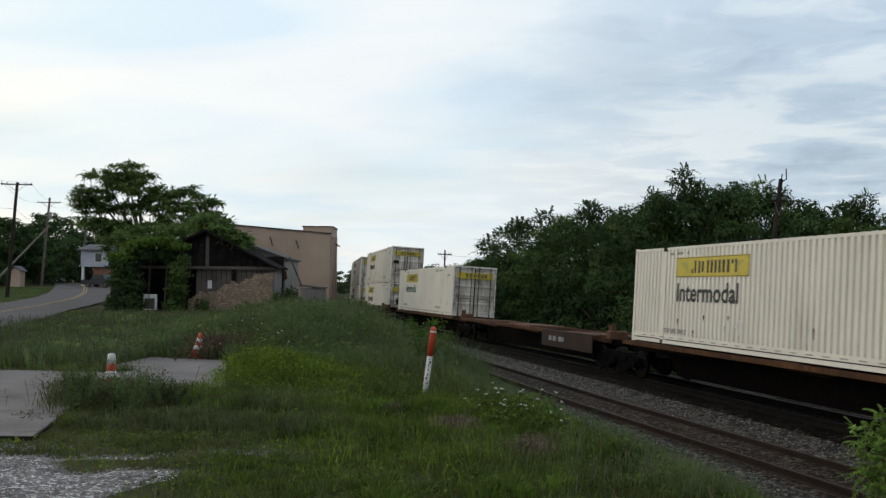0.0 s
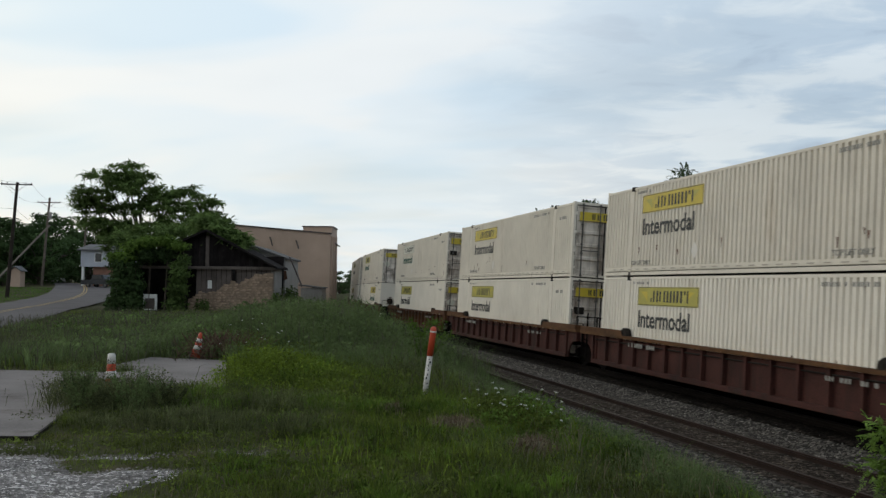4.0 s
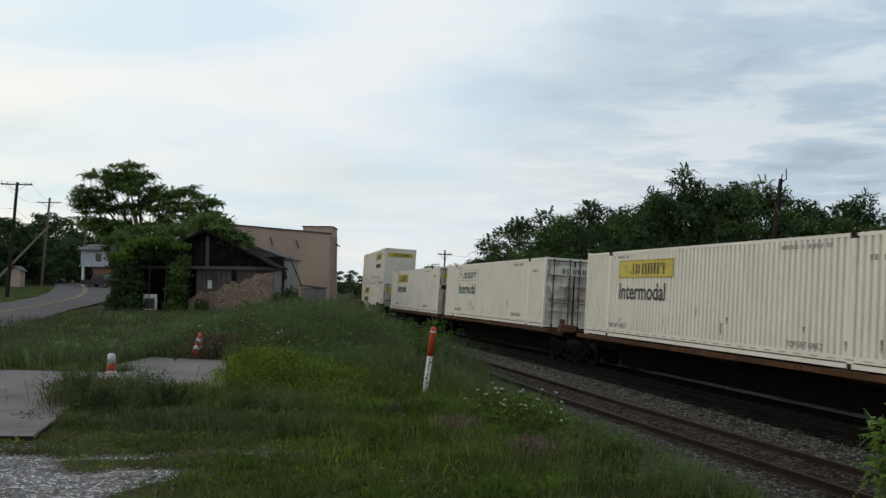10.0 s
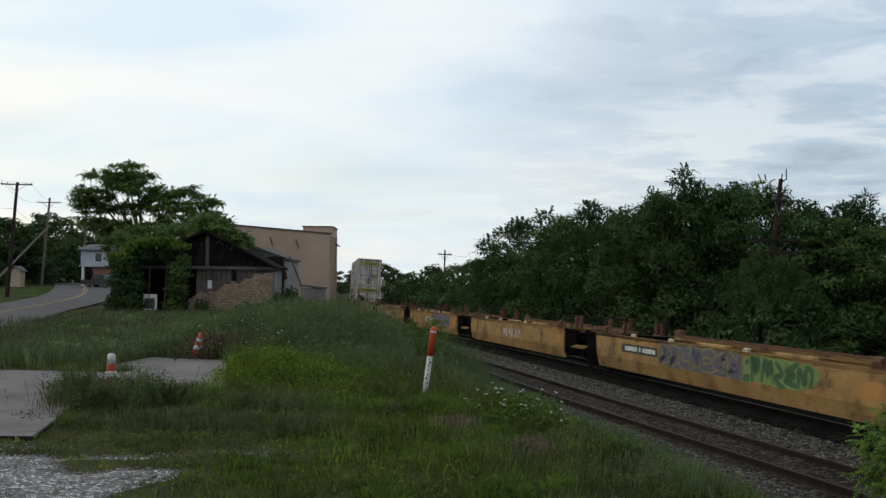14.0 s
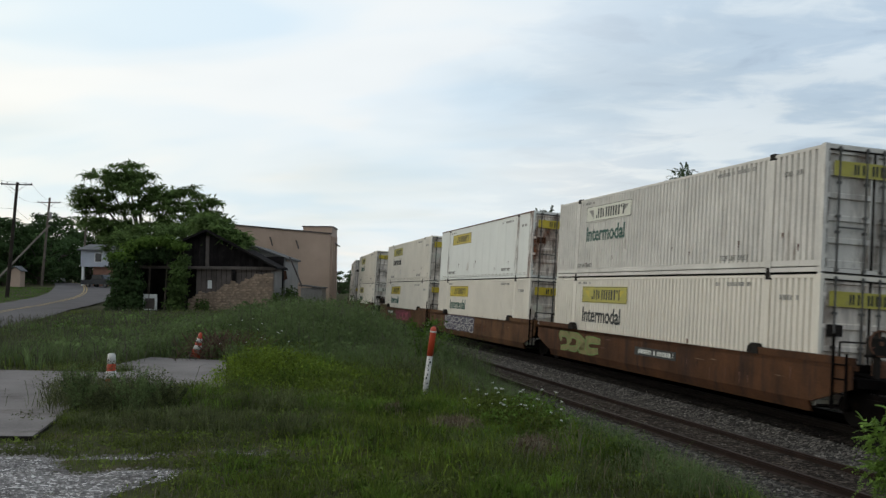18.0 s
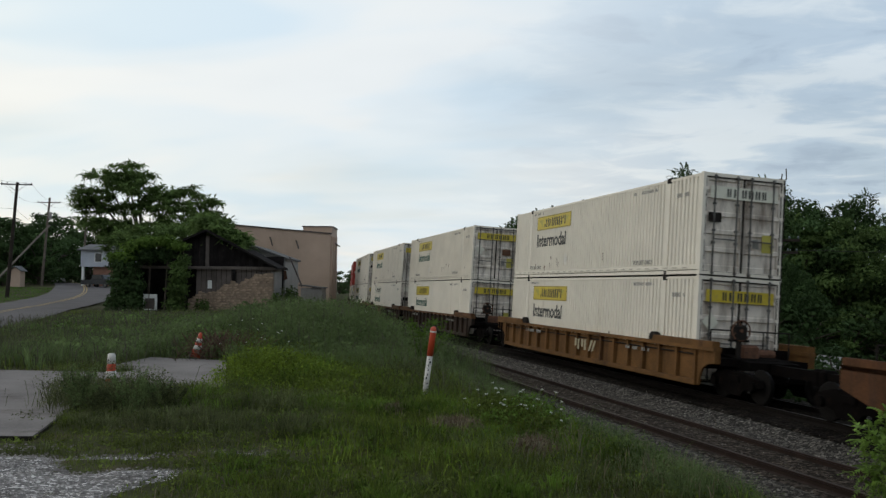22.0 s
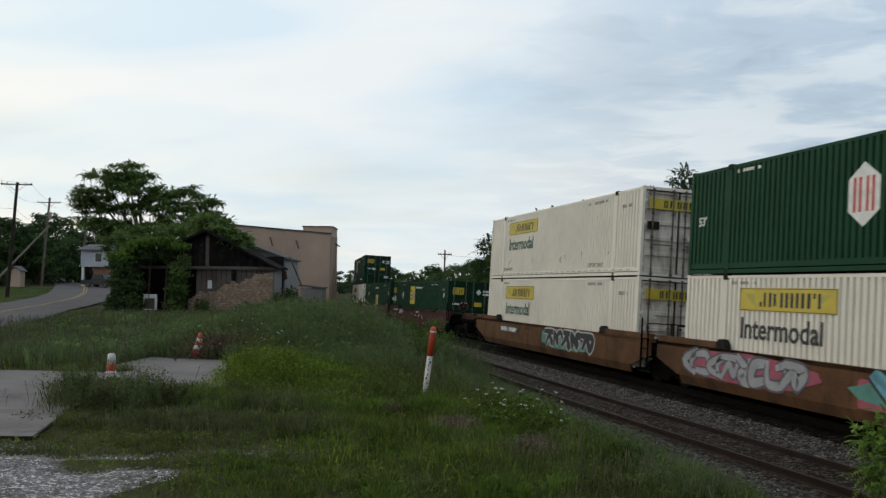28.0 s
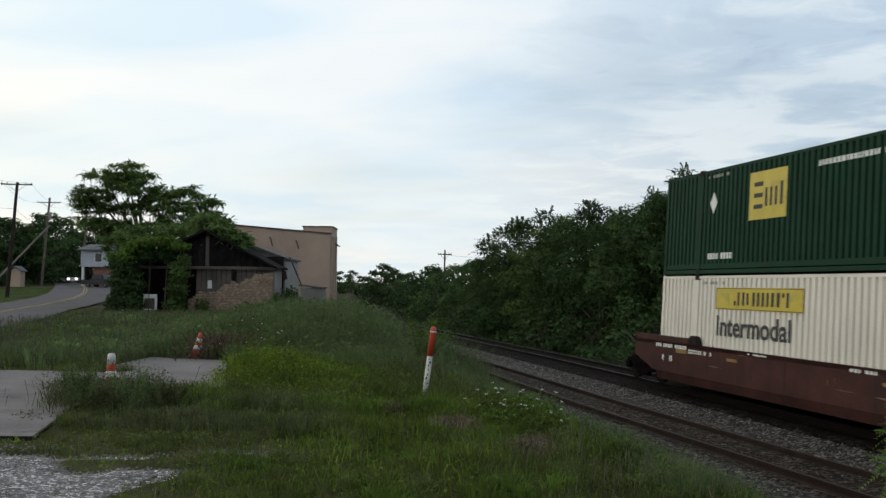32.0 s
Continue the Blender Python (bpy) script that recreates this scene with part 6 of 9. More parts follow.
    well_car(395.42, 17.0, "car_tan", False, "tan smooth well car with red spray paint", stencil=False,
             tags=(("plate", 3.0, 5.4, 0.85, 1.1), ("tag", 6.6, 12.2, 0.36, 1.22, 5, "crimson", "crimson", 41, "crimson"), ("tag", 7.4, 11.4, 0.5, 1.12, 5, "pink", "crimson", 43, None)))
    stack(395.42, top=dict(sign="olive_sign", steel="white_steel", label=WHITE + ", riding on another container"), low=dict(ink="ink_green"))
    well_car(418.69, 17.0, "car_brown", False, "rust-brown smooth well car", tags=(("patch", 3.2, 4.6, 0.8, 1.1, "scrape_pale"), ("plate", 4.9, 7.2, 0.82, 1.08)))
    stack(418.69, top=dict(sign="olive_sign", ink="ink_green", grime=6), low=dict(sign="olive_sign", ink="ink_green", end_sign_mat="white_sign"))
    well_car(442.4, 17.0, "car_ochre", True, "orange-brown ribbed well car", tags=(("bars", 8.4, 10.2, 0.62, 1.02, "spray_cream"),))
    stack(442.4, top=dict(steel="white_steel", end_sign_mat="white_sign", grime=7, label=WHITE + ", riding on another container"))
    for u in (465.61, 484.88, 504.39):
        well_car(u, 17.0, "car_dark", True, "dark brown ribbed well car with a paler top chord", tags=(("patch", 6.6, 8.6, 0.42, 1.15, "car_tan"),) if u == 484.88 else ())
    stack(465.61, top=dict(ink="ink_green"), low=dict(ink="ink_green"))
    stack(484.88, top=dict(ink="ink_green", grime=8, end_kind="dark_doors"), low=dict(faded("ink_green", "sunk in a well car"), end_sign_mat="white_sign"))
    stack(504.39, top=dict(steel="white_steel", ink="ink_green", grime=6, label=WHITE + ", riding on another container"), low=dict(sign="olive_sign", ink="ink_green"))
    # brightly sprayed wells
    well_car(527.59, 17.0, "car_tan", False, "tan smooth well car with grey sprayed letters", tags=(("tag", 3.0, 8.0, 0.36, 1.22, 5, "grey", "silver", 51, None),))
    container(527.59, LOW_Z, label=WHITE + ", sunk in a well car")
    hub(527.59, "red_steel", "red corrugated container with a white six-sided emblem")
    well_car(546.91, 17.0, "car_tan", False, "tan smooth well car covered with teal and pink spray paint", stencil=False,
             tags=(("tag", 0.8, 6.0, 0.34, 1.28, 8, "silver", "dull", 62, "pink"), ("patch", 13.4, 16.2, 0.34, 1.26, "spray_pink"), ("patch", 7.8, 8.9, 0.4, 1.1, "spray_pink"), ("tag", 8.4, 14.6, 0.30, 1.28, 5, "sky", "black", 63, "teal")))
    container(546.91, LOW_Z, ink="ink_black", label=WHITE + ", sunk in a well car")
    hub(546.91, "green_steel", "dark green corrugated container with a white six-sided emblem")
    well_car(566.17, 17.0, "car_tan", False, "tan smooth well car with a black and teal tag", stencil=False,
             tags=(("plate", 3.0, 5.6, 0.82, 1.12), ("tag", 9.0, 13.6, 0.42, 1.30, 5, "black", "white", 73, "teal")))
    stack(566.17, top=dict(steel="white_steel", ink="ink_green", label=WHITE + ", riding on another container"), low=dict(ink="ink_green"))
    # maroon wells at the end of the train
    mustard = lambda x, z: ("patch", x - 0.24, x + 0.24, z, z + 0.08, "car_yellow")
    row = (("letters", 0.5, 2.3, 1.16, 0.10, 3), ("letters", 0.9, 1.5, 0.78, 0.16, 5))
    caps = (("cap", 5.2, 7.2), ("cap", 8.2, 10.1), ("cap", 11.3, 13.3))
    sprayed = (("tag", 2.9, 4.0, 0.92, 1.30, 2, "white", "silver", 81, None), ("patch", 4.0, 5.1, 0.66, 1.12, "car_brown"), ("ring", 5.5, 0.95, 0.42, 0.34, "ghost"),
               ("letters", 8.7, 9.7, 1.17, 0.07, 7), ("letters", 8.3, 8.7, 0.94, 0.05, 8), ("letters", 9.3, 9.7, 0.93, 0.05, 9),
               ("ring", 10.0, 0.88, 0.16, 0.13, "ghost"), ("patch", 10.6, 10.75, 0.80, 1.02, "spray_white"), ("patch", 11.2, 11.4, 0.86, 0.96, "ghost"), ("patch", 11.7, 11.95, 0.76, 0.98, "ghost"))
    plain = (("letters", 2.4, 3.6, 1.08, 0.10, 11), ("patch", 1.7, 2.3, 1.04, 1.16, "car_yellow"), ("letters", 9.0, 9.9, 1.20, 0.07, 12), ("letters", 11.4, 11.9, 0.86, 0.05, 13), ("letters", 5.3, 6.1, 1.25, 0.04, 14))
    for u, marks in ((590.34, row + caps + sprayed + (mustard(7.3, 1.0), mustard(9.8, 1.0), mustard(4.4, 1.1))),
                     (609.34, row + plain + (mustard(5.2, 1.06), mustard(7.4, 1.0), mustard(9.6, 0.98))),
                     (628.4, row + plain + (mustard(4.6, 1.02), mustard(10.2, 1.0)))):
        well_car(u, 17.0, "car_maroon", False, "maroon smooth well car with worn white stencils", stencil=False, tags=marks)
    board(590.34, LOW_Z, "dark green container with yellow board, sunk in well car", 0.9)
    board(609.34, LOW_Z, "dark green container with yellow board, sunk in well car", 3.3, -0.52)
    container(628.4, LOW_Z, ink="ink_black", sign_at=3.0, label=WHITE + ", sunk in the last well car")
    board(628.4, TOP_Z, "dark green container with yellow board above a white one")


def hub(u, steel, label):
    box, Y = container(u, TOP_Z, steel=steel, mark="", end_sign_mat="", placard=False, grime=0, label=label)
    hexa = [(0.55 * math.sin(i * math.tau / 6) * (0.8), 0.62 * math.cos(i * math.tau / 6)) for i in range(6)]
    em = part("emblem", Shape().prism([(-0.95 + a * 1.25, 1.62 + b * 1.1) for a, b in hexa], Y - 0.004, Y), "ink_white", box, "white six-sided emblem")
    mk = Shape().box(-1.27, -1.19, Y - 0.008, Y - 0.004, 1.25, 1.99).box(-1.10, -1.02, Y - 0.008, Y - 0.004, 1.25, 1.99).box(-0.88, -0.80, Y - 0.008, Y - 0.004, 1.25, 1.99).box(-0.71, -0.63, Y - 0.008, Y - 0.004, 1.25, 1.99)
    part("emblem_mark", mk, "ink_red", em)
    part("owner_mark", dashes(0.25, 1.35, 1.75, 0.42, Y, 31, 0.95), "ink_white", box)
    part("owner_mark", dashes(-0.05, 1.6, 1.22, 0.42, Y, 33, 0.95), "ink_white", box)
    part("lettering", FIFTY_THREE, None, box, "the number 53", at=pose(6.7, Y - 0.003, 1.55))
    part("lettering", FIFTY_THREE, None, box, "the number 53", at=pose(-7.6, Y - 0.003, 1.35))
    x = LEN / 2 + 0.004
    part("emblem", Shape().prism([(-0.55 + a * 0.35, 2.2 + b * 0.42) for a, b in hexa], x, x + 0.004, axis="x"), "ink_white", box)
    part("end_marking", Shape().box(x, x + 0.004, -0.2, 0.3, 2.12, 2.2).box(x, x + 0.004, -0.2, 0.3, 2.24, 2.32).box(x, x + 0.004, -0.9, -0.3, 1.3, 1.38).box(x, x + 0.004, -0.9, -0.35, 0.85, 1.15).box(x, x + 0.004, 0.0, 0.3, 0.8, 1.05), "ink_white", box)


def board(u, z, label, dx=0.0, dz=0.0):
    """A green container with a square yellow board on its side and doors."""
    box, Y = container(u, z, steel="deep_green", mark="", end_sign_mat="", placard=False, grime=0, label=label)
    at = pose(dx - 0.29, 0, dz + 0.55) @ Matrix.Diagonal((0.9, 1, 0.72, 1)) if dz else pose(dx, 0, 0)
    bd = part("side_board", Shape().box(-3.70, -2.15, Y - 0.006, Y, 1.35, 2.55), "yellow_sign", box, "square yellow board with heavy marks", at=at)
    b = Shape()
    for z0 in (1.62, 1.90, 2.18):
        b.box(-3.50, -3.12, Y - 0.01, Y - 0.006, z0, z0 + 0.11)
    part("board_mark", b, "ink_black", bd)
    c = Shape()
    for x in (-3.02, -2.82, -2.62):
        c.box(x, x + 0.09, Y - 0.01, Y - 0.006, 1.66, 2.12)
    c.box(-2.40, -2.30, Y - 0.01, Y - 0.006, 1.66, 2.22)
    part("board_mark", c, "ink_blue" if u < 620 else "ink_black", bd)
    part("placard_holder", Shape().prism([(-5.6, 1.95), (-5.42, 2.25), (-5.24, 1.95), (-5.42, 1.65)], Y - 0.004, Y), "ink_white", box)
    part("marking", dashes(-1.0, 1.2, 2.4, 0.12, Y, 41, 0.95), "ink_white", box)
    part("marking", dashes(3.6, 5.2, 0.42, 0.16, Y, 43, 0.9), "ink_white", box)
    part("marking", dashes(-5.6, -4.4, 0.42, 0.16, Y, 47, 0.9), "ink_white", box)
    part("lettering", FIFTY_THREE, None, box, "the number 53", at=pose(6.9, Y - 0.003, 1.9))
    x = LEN / 2 + 0.004
    eb = part("end_board", Shape().box(x, x + 0.005, -1.0, -0.35, 2.1, 2.5), "yellow_sign", box, "small yellow board on the door")
    part("board_mark", Shape().box(x + 0.005, x + 0.008, -0.86, -0.72, 2.16, 2.2).box(x + 0.005, x + 0.008, -0.86, -0.72, 2.28, 2.32).box(x + 0.005, x + 0.008, -0.86, -0.72, 2.4, 2.44).box(x + 0.005, x + 0.008, -0.64, -0.58, 2.16, 2.44).box(x + 0.005, x + 0.008, -0.5, -0.44, 2.16, 2.44), "ink_black", eb)
    part("placard_holder", Shape().prism([(0.4, 2.3), (0.55, 2.48), (0.7, 2.3), (0.55, 2.12)], x, x + 0.004, axis="x"), "ink_white", box)
    part("end_marking", Shape().box(x, x + 0.004, 0.8, 1.15, 2.3, 2.42).box(x, x + 0.004, 0.8, 1.15, 2.12, 2.24).box(x, x + 0.004, -1.0, -0.6, 1.5, 1.6).box(x, x + 0.004, -0.5, -0.15, 1.45, 1.65).box(x, x + 0.004, 0.7, 1.1, 0.7, 0.9), "ink_white", box)
    part("end_board", Shape().box(x, x + 0.005, 0.3, 0.75, 1.45, 1.7), "yellow_sign", box)


make_train()

# ---- plants ----
RNG = np.random.default_rng(7)


def leaf_tris(centres, normals, size, spread=0.5, droop=0.3, rng=RNG):
    """Small pointed leaves, one triangle each, lying along the surface of their clump and facing up and out."""
    n = len(centres)
    face = normals * 0.8 + rng.normal(0, spread, (n, 3)) + np.array([0, 0, 0.65])
    face /= np.linalg.norm(face, axis=1)[:, None] + 1e-9
    d = np.cross(face, rng.normal(0, 1, (n, 3)))
    d[:, 2] -= droop
    d /= np.linalg.norm(d, axis=1)[:, None] + 1e-9
    side = np.cross(face, d)
    side /= np.linalg.norm(side, axis=1)[:, None] + 1e-9
    ln = size * rng.uniform(0.7, 1.35, n)[:, None]
    wd = ln * rng.uniform(0.30, 0.46, n)[:, None]
    return np.stack([centres + side * wd, centres + d * ln, centres - side * wd], 1).reshape(-1, 3)


def frond_tris(centres, normals, length, leaflets=7, rng=RNG):
    """Feathery compound leaves: leaflets in pairs along an arching rib."""
    n = len(centres)
    d = normals + rng.normal(0, 0.45, (n, 3))
    d[:, 2] += 0.15
    d /= np.linalg.norm(d, axis=1)[:, None] + 1e-9
    side = np.cross(d, np.array([0, 0, 1.0]) + rng.normal(0, 0.25, (n, 3)))
    side /= np.linalg.norm(side, axis=1)[:, None] + 1e-9
    ln = length * rng.uniform(0.7, 1.3, n)[:, None]
    out = []
    for i in range(leaflets):
        f = (i + 1) / leaflets
        base = centres + d * ln * f + np.array([0, 0, -1.0]) * ln * 0.32 * f * f
        for s in (-1, 1):
            w = ln * (0.30 - 0.12 * f)
            tip = base + side * s * w + d * w * 0.45 + np.array([0, 0, -1.0]) * w * 0.30
            k = d * ln * 0.075
            out.append(np.stack([base + k, tip, base - k], 1))
    return np.concatenate(out, 0).reshape(-1, 3)


def clump_points(clumps, per_area, rng, shell=0.55, under=0.0):
    """Points and outward normals in the outer shells of ellipsoids (x, y, z, rx, ry, rz)."""
    pts, nrm = [], []
    for x, y, z, rx, ry, rz in clumps:
        n = max(8, int(per_area * (rx * ry + ry * rz + rx * rz) * 1.4))
        u = rng.normal(0, 1, (n, 3))
        u /= np.linalg.norm(u, axis=1)[:, None]
        # few leaves on the shaded underside of a clump
        u = u[(u[:, 2] > -0.35) | (rng.random(n) > under)]
        n = len(u)
        wob = 1 + 0.16 * np.sin(u[:, 0] * 5 + x) * np.cos(u[:, 1] * 6 + y) + 0.12 * np.sin(u[:, 2] * 9 + z)
        rad = (1 - shell * rng.random(n) ** 1.6) * wob
        pts.append(u * rad[:, None] * np.array([rx, ry, rz]) + np.array([x, y, z]))
        nrm.append(u)
    return np.concatenate(pts), np.concatenate(nrm)


def crown_clumps(r, h, n, rng, flat=0.8):
    """Rounded clumps set over the dome of an uneven crown of radius r between the heights 0 and h."""
    out = []
    for i in range(n):
        f = (i + 0.5) / n
        a = i * 2.4 + rng.uniform(-0.4, 0.4)
        k = math.sqrt(max(0.0, 1 - (1.9 * abs(f - 0.42)) ** 2)) if f > 0.42 else 0.75 + 0.25 * f / 0.42
        rr = r * 0.80 * k * rng.uniform(0.80, 1.1)
        c = r * rng.uniform(0.19, 0.31) * (1.1 - 0.25 * f)
        out.append((math.cos(a) * rr, math.sin(a) * rr, h * (0.10 + 0.78 * f) + rng.uniform(-0.04, 0.04) * h, c, c, c * flat))
    # a sparse dark heart behind the clumps
    out.append((0.0, 0.0, h * 0.42, r * 0.55, r * 0.55, h * 0.34))
    return out


def trunk_shape(height, r, clumps, rng, lean=0.05):
    sh = Shape()
    p = Vector((0, 0, -0.3))
    pts = [p]
    for i in range(5):
        p = p + Vector((rng.uniform(-lean, lean) * height / 5, rng.uniform(-lean, lean) * height / 5, (height + 0.3) / 5))
        pts.append(p)
    for i in range(5):
        sh.bar(pts[i], pts[i + 1], r * (1 - 0.15 * i), r * (1 - 0.15 * (i + 1)), 8, caps=False)
    for x, y, z, rx, ry, rz in clumps[:12]:
        k = max(1, min(3, int(len(pts) * min(0.7, z / (height + 0.1) * 0.5))))
        a = pts[k]
        b = Vector((x, y, z))
        m = (a + b) / 2 + Vector((0, 0, 0.1 * (b - a).length))
        sh.bar(a, m, r * 0.42, r * 0.26, 6, caps=False)
        sh.bar(m, b, r * 0.26, r * 0.08, 6, caps=False)
    return sh


def crown_mesh(key, r, h, n, kind, size, density, material):
    def build():
        rng = np.random.default_rng(sum(map(ord, key)))
        cl = crown_clumps(r, h, n, rng)
        p, d = clump_points(cl[:-1], density * 1.5, rng, 0.45, 0.85)
        p2, d2 = clump_points(cl[-1:], density * 0.35, rng, 0.6)
        p, d = np.concatenate([p, p2]), np.concatenate([d, d2])
        if kind == "frond":
            q = np.concatenate([frond_tris(p[::6], d[::6], size * 2.6, 6, rng), leaf_tris(p, d, size, 0.5, 0.3, rng)])
        else:
            q = leaf_tris(p, d, size, 0.5, 0.35, rng)
        return quads("crown", q, material, tri=True), trunk_shape(h * 0.62, 0.045 * r + 0.06, cl, rng).mesh("trunk", "bark")
    return cached(("crown", key, material), build)


def tree(x, y, top, base, key, r, h, n, kind, size, density, material, label, group="", turn=0.0, wide=1.0, name="tree"):
    crown, trunk = crown_mesh(key, r, h, n, kind, size, density, material)
    zb = ground_z(x, y) + base
    k = (top - zb) / (h * 0.945)
    t = thing(name, label, name.replace("_", " "), group)
    t.matrix_basis = Matrix.Translation((x, y, zb)) @ Matrix.Rotation(turn, 4, "Z") @ Matrix.Diagonal((k * wide, k * wide, k, 1))
    part("trunk", trunk, None, t)
    part("crown", crown, None, t)
    return t


def build_woods():
    """The dark belt of trees beyond the main line."""
    belt = "trees of the belt along the line"
    specs = [
        (2.65, 82, 4.6, "a", 0.8), (4.2, 76, 5.2, "b", 0.75), (5.7, 66, 7.4, "f1", 0.85), (7.2, 63, 7.3, "f2", 0.85), (8.1, 59, 7.0, "a", 0.85), (9.2, 55.5, 7.75, "f1", 0.78),
        (10.6, 54.5, 7.0, "b", 0.8), (12.1, 53, 7.2, "a", 0.72), (12.0, 49.5, 7.9, "b", 0.72), (13.35, 50, 8.6, "f2", 0.60), (14.5, 50.5, 8.5, "f1", 0.57), (15.4, 49, 7.9, "a", 0.7), (16.5, 50, 8.6, "b", 0.62), (17.7, 50, 8.0, "f2", 0.7), (18.7, 50, 8.0, "a", 0.68),
        (20.0, 49, 6.7, "a", 0.9), (21.3, 48, 6.4, "b", 0.9), (22.2, 49.5, 7.3, "f1", 0.72), (23.3, 49.5, 7.3, "f2", 0.72), (24.8, 47, 6.3, "b", 1.0), (26.5, 43, 6.6, "a", 1.1), (27.5, 36, 7.4, "f2", 1.1), (30, 28, 8.0, "b", 1.1), (31, 18, 8.0, "a", 1.2), (33, 6, 8.5, "f1", 1.2),
        (10, 64, 6.6, "b", 1.2), (13.5, 58, 7.0, "a", 1.2), (17, 57, 7.4, "b", 1.2), (21, 55, 6.4, "a", 1.2), (25, 52, 6.2, "b", 1.3), (29, 48, 6.4, "a", 1.3), (7.5, 74, 5.6, "a", 1.0), (6.2, 84, 4.9, "b", 1.0),
    ]
    for i, (x, y, top, key, wide) in enumerate(specs):
        frond = key[0] == "f"
        tree(x, y, top, -0.2, "belt_" + key, 4.0, 9.0, 30, "frond" if frond else "leaf", 0.16, 95 if frond else 125, "leaf_mid" if i % 3 == 1 else "leaf",
             "dark green broadleaf tree in a dense trackside belt", belt, i * 1.3, wide * 1.15)
    for x, y, top in ((15.0, 42.6, 4.3), (16.5, 42.2, 3.6)):
        tree(x, y, top, -0.2, "belt_b", 4.0, 9.0, 30, "leaf", 0.16, 125, "leaf", "dark green young tree before an old telegraph pole", belt, x, 0.6)
    # undergrowth at the feet of the belt
    low = [(3.0, 76), (4.4, 70), (5.2, 63), (6.4, 58), (7.6, 54), (8.8, 50), (10.2, 47.5), (11.6, 46.5), (13.0, 46), (14.6, 46), (14.8, 42.3), (15.9, 42.0), (15.4, 42.8), (16.4, 45.5), (18.2, 45), (20, 44), (21.6, 42.5), (23, 40), (24.5, 36), (25.5, 31), (26, 25)]
    for i, (x, y) in enumerate(low):
        tree(x, y, ground_z(x, y) + 2.6 + 1.3 * math.sin(i * 2.1) ** 2, -0.3, "shrub", 2.2, 3.2, 12, "leaf", 0.16, 100, "leaf" if i % 3 else "leaf_mid", "dark green shrub at the edge of the tree belt", "shrubs below the tree belt", i * 0.9, 1.15, "shrub")
    # low growth close behind the main line
    for i in range(22):
        s = -24 + i * 4.2
        p = on_line(s, 5.6 + 0.9 * math.sin(i * 1.9))
        tree(p.x, p.y, ground_z(p.x, p.y) + 1.5 + 0.8 * math.sin(i * 1.3) ** 2, -0.3, "low", 1.9, 2.4, 9, "leaf", 0.19, 70, "leaf", "low dark shrub close behind the main line", "shrubs below the tree belt", i * 0.7, 1.25, "shrub")
    # lighter saplings that catch the light
    for x, y, top in ((15.9, 44.5, 3.0), (10.9, 46.2, 1.4), (3.6, 78, 1.6), (0.9, 82, 2.4)):
        tree(x, y, top, -0.3, "sapling", 1.0, 3.4, 9, "leaf", 0.16, 70, "leaf_bright", "slender bright green sapling before the tree belt", "saplings", x, 0.7, "sapling")
    # bushes and trees where the line bends out of sight
    for i, (x, y, top, w) in enumerate([(-0.3, 92, 3.2, 1.0), (1.2, 95, 4.4, 1.2), (-1.2, 103, 4.2, 1.2), (-3.6, 116, 3.9, 1.3), (-1.5, 125, 4.4, 1.5), (2, 115, 4.8, 1.5), (5, 105, 5.2, 1.5), (0.5, 88, 1.4, 0.8), (-2.0, 97, 1.4, 0.9)]):
        tree(x, y, top, -0.3, "bend_" + "ab"[i % 2], 3.0, 5.5, 14, "leaf", 0.26, 42, "leaf_mid" if i in (1, 7, 8) else "leaf", "green bush where the line bends", "bushes at the bend", i, w, "bush")
    # a far wooded rise beyond the bend
    far = [(-24 + i * 7.5, 236 + 10 * math.sin(i * 1.7), 6.0 + 1.0 * math.sin(i * 2.9)) for i in range(-3, 12)]
    far += [(-13.6, 208, 7.2), (-11, 212, 5.8), (-32, 215, 6.0), (-26, 226, 5.6)]
    for i, (x, y, top) in enumerate(far):
        tree(x, y, top, -0.3, "far", 4.2, 9.0, 14, "leaf", 0.5, 22, "leaf", "far dark green tree on a wooded rise", "far trees beyond the bend", i, 1.25)
    # woods round the road, far to the side
    side = [(-76, 122, 13.0), (-70, 126, 12.6), (-66, 128, 12.2), (-63, 131, 11.6), (-60.5, 134, 10.9), (-68, 140, 12.5), (-64, 146, 11.5), (-74, 136, 13), (-80, 128, 13), (-86, 118, 13.5), (-92, 112, 13), (-72, 160, 11.0), (-78, 186, 11.5), (-72, 190, 11.2), (-66, 188, 10.8), (-60, 182, 10.2), (-54, 172, 9.6), (-50, 160, 9.2), (-46, 150, 8.8), (-40, 142, 8.6), (-84, 172, 12), (-90, 150, 13), (-88, 194, 12), (-34, 150, 8.0), (-28, 150, 7.5)]
    side += [(-62.5, 158, 13.6), (-57.5, 160, 12.6), (-66, 150, 14.2), (-63.5, 127.5, 6.0), (-59.8, 121.5, 4.6), (-61.5, 118, 5.2)]
    for i, (x, y, top) in enumerate(side):
        tree(x, y, top, -0.3, "side_" + "ab"[i % 2], 4.4, 10.0, 18, "leaf", 0.34, 44, "leaf", "dark green tree in the wood beside the road", "trees beside the road", i * 0.8, 1.2)


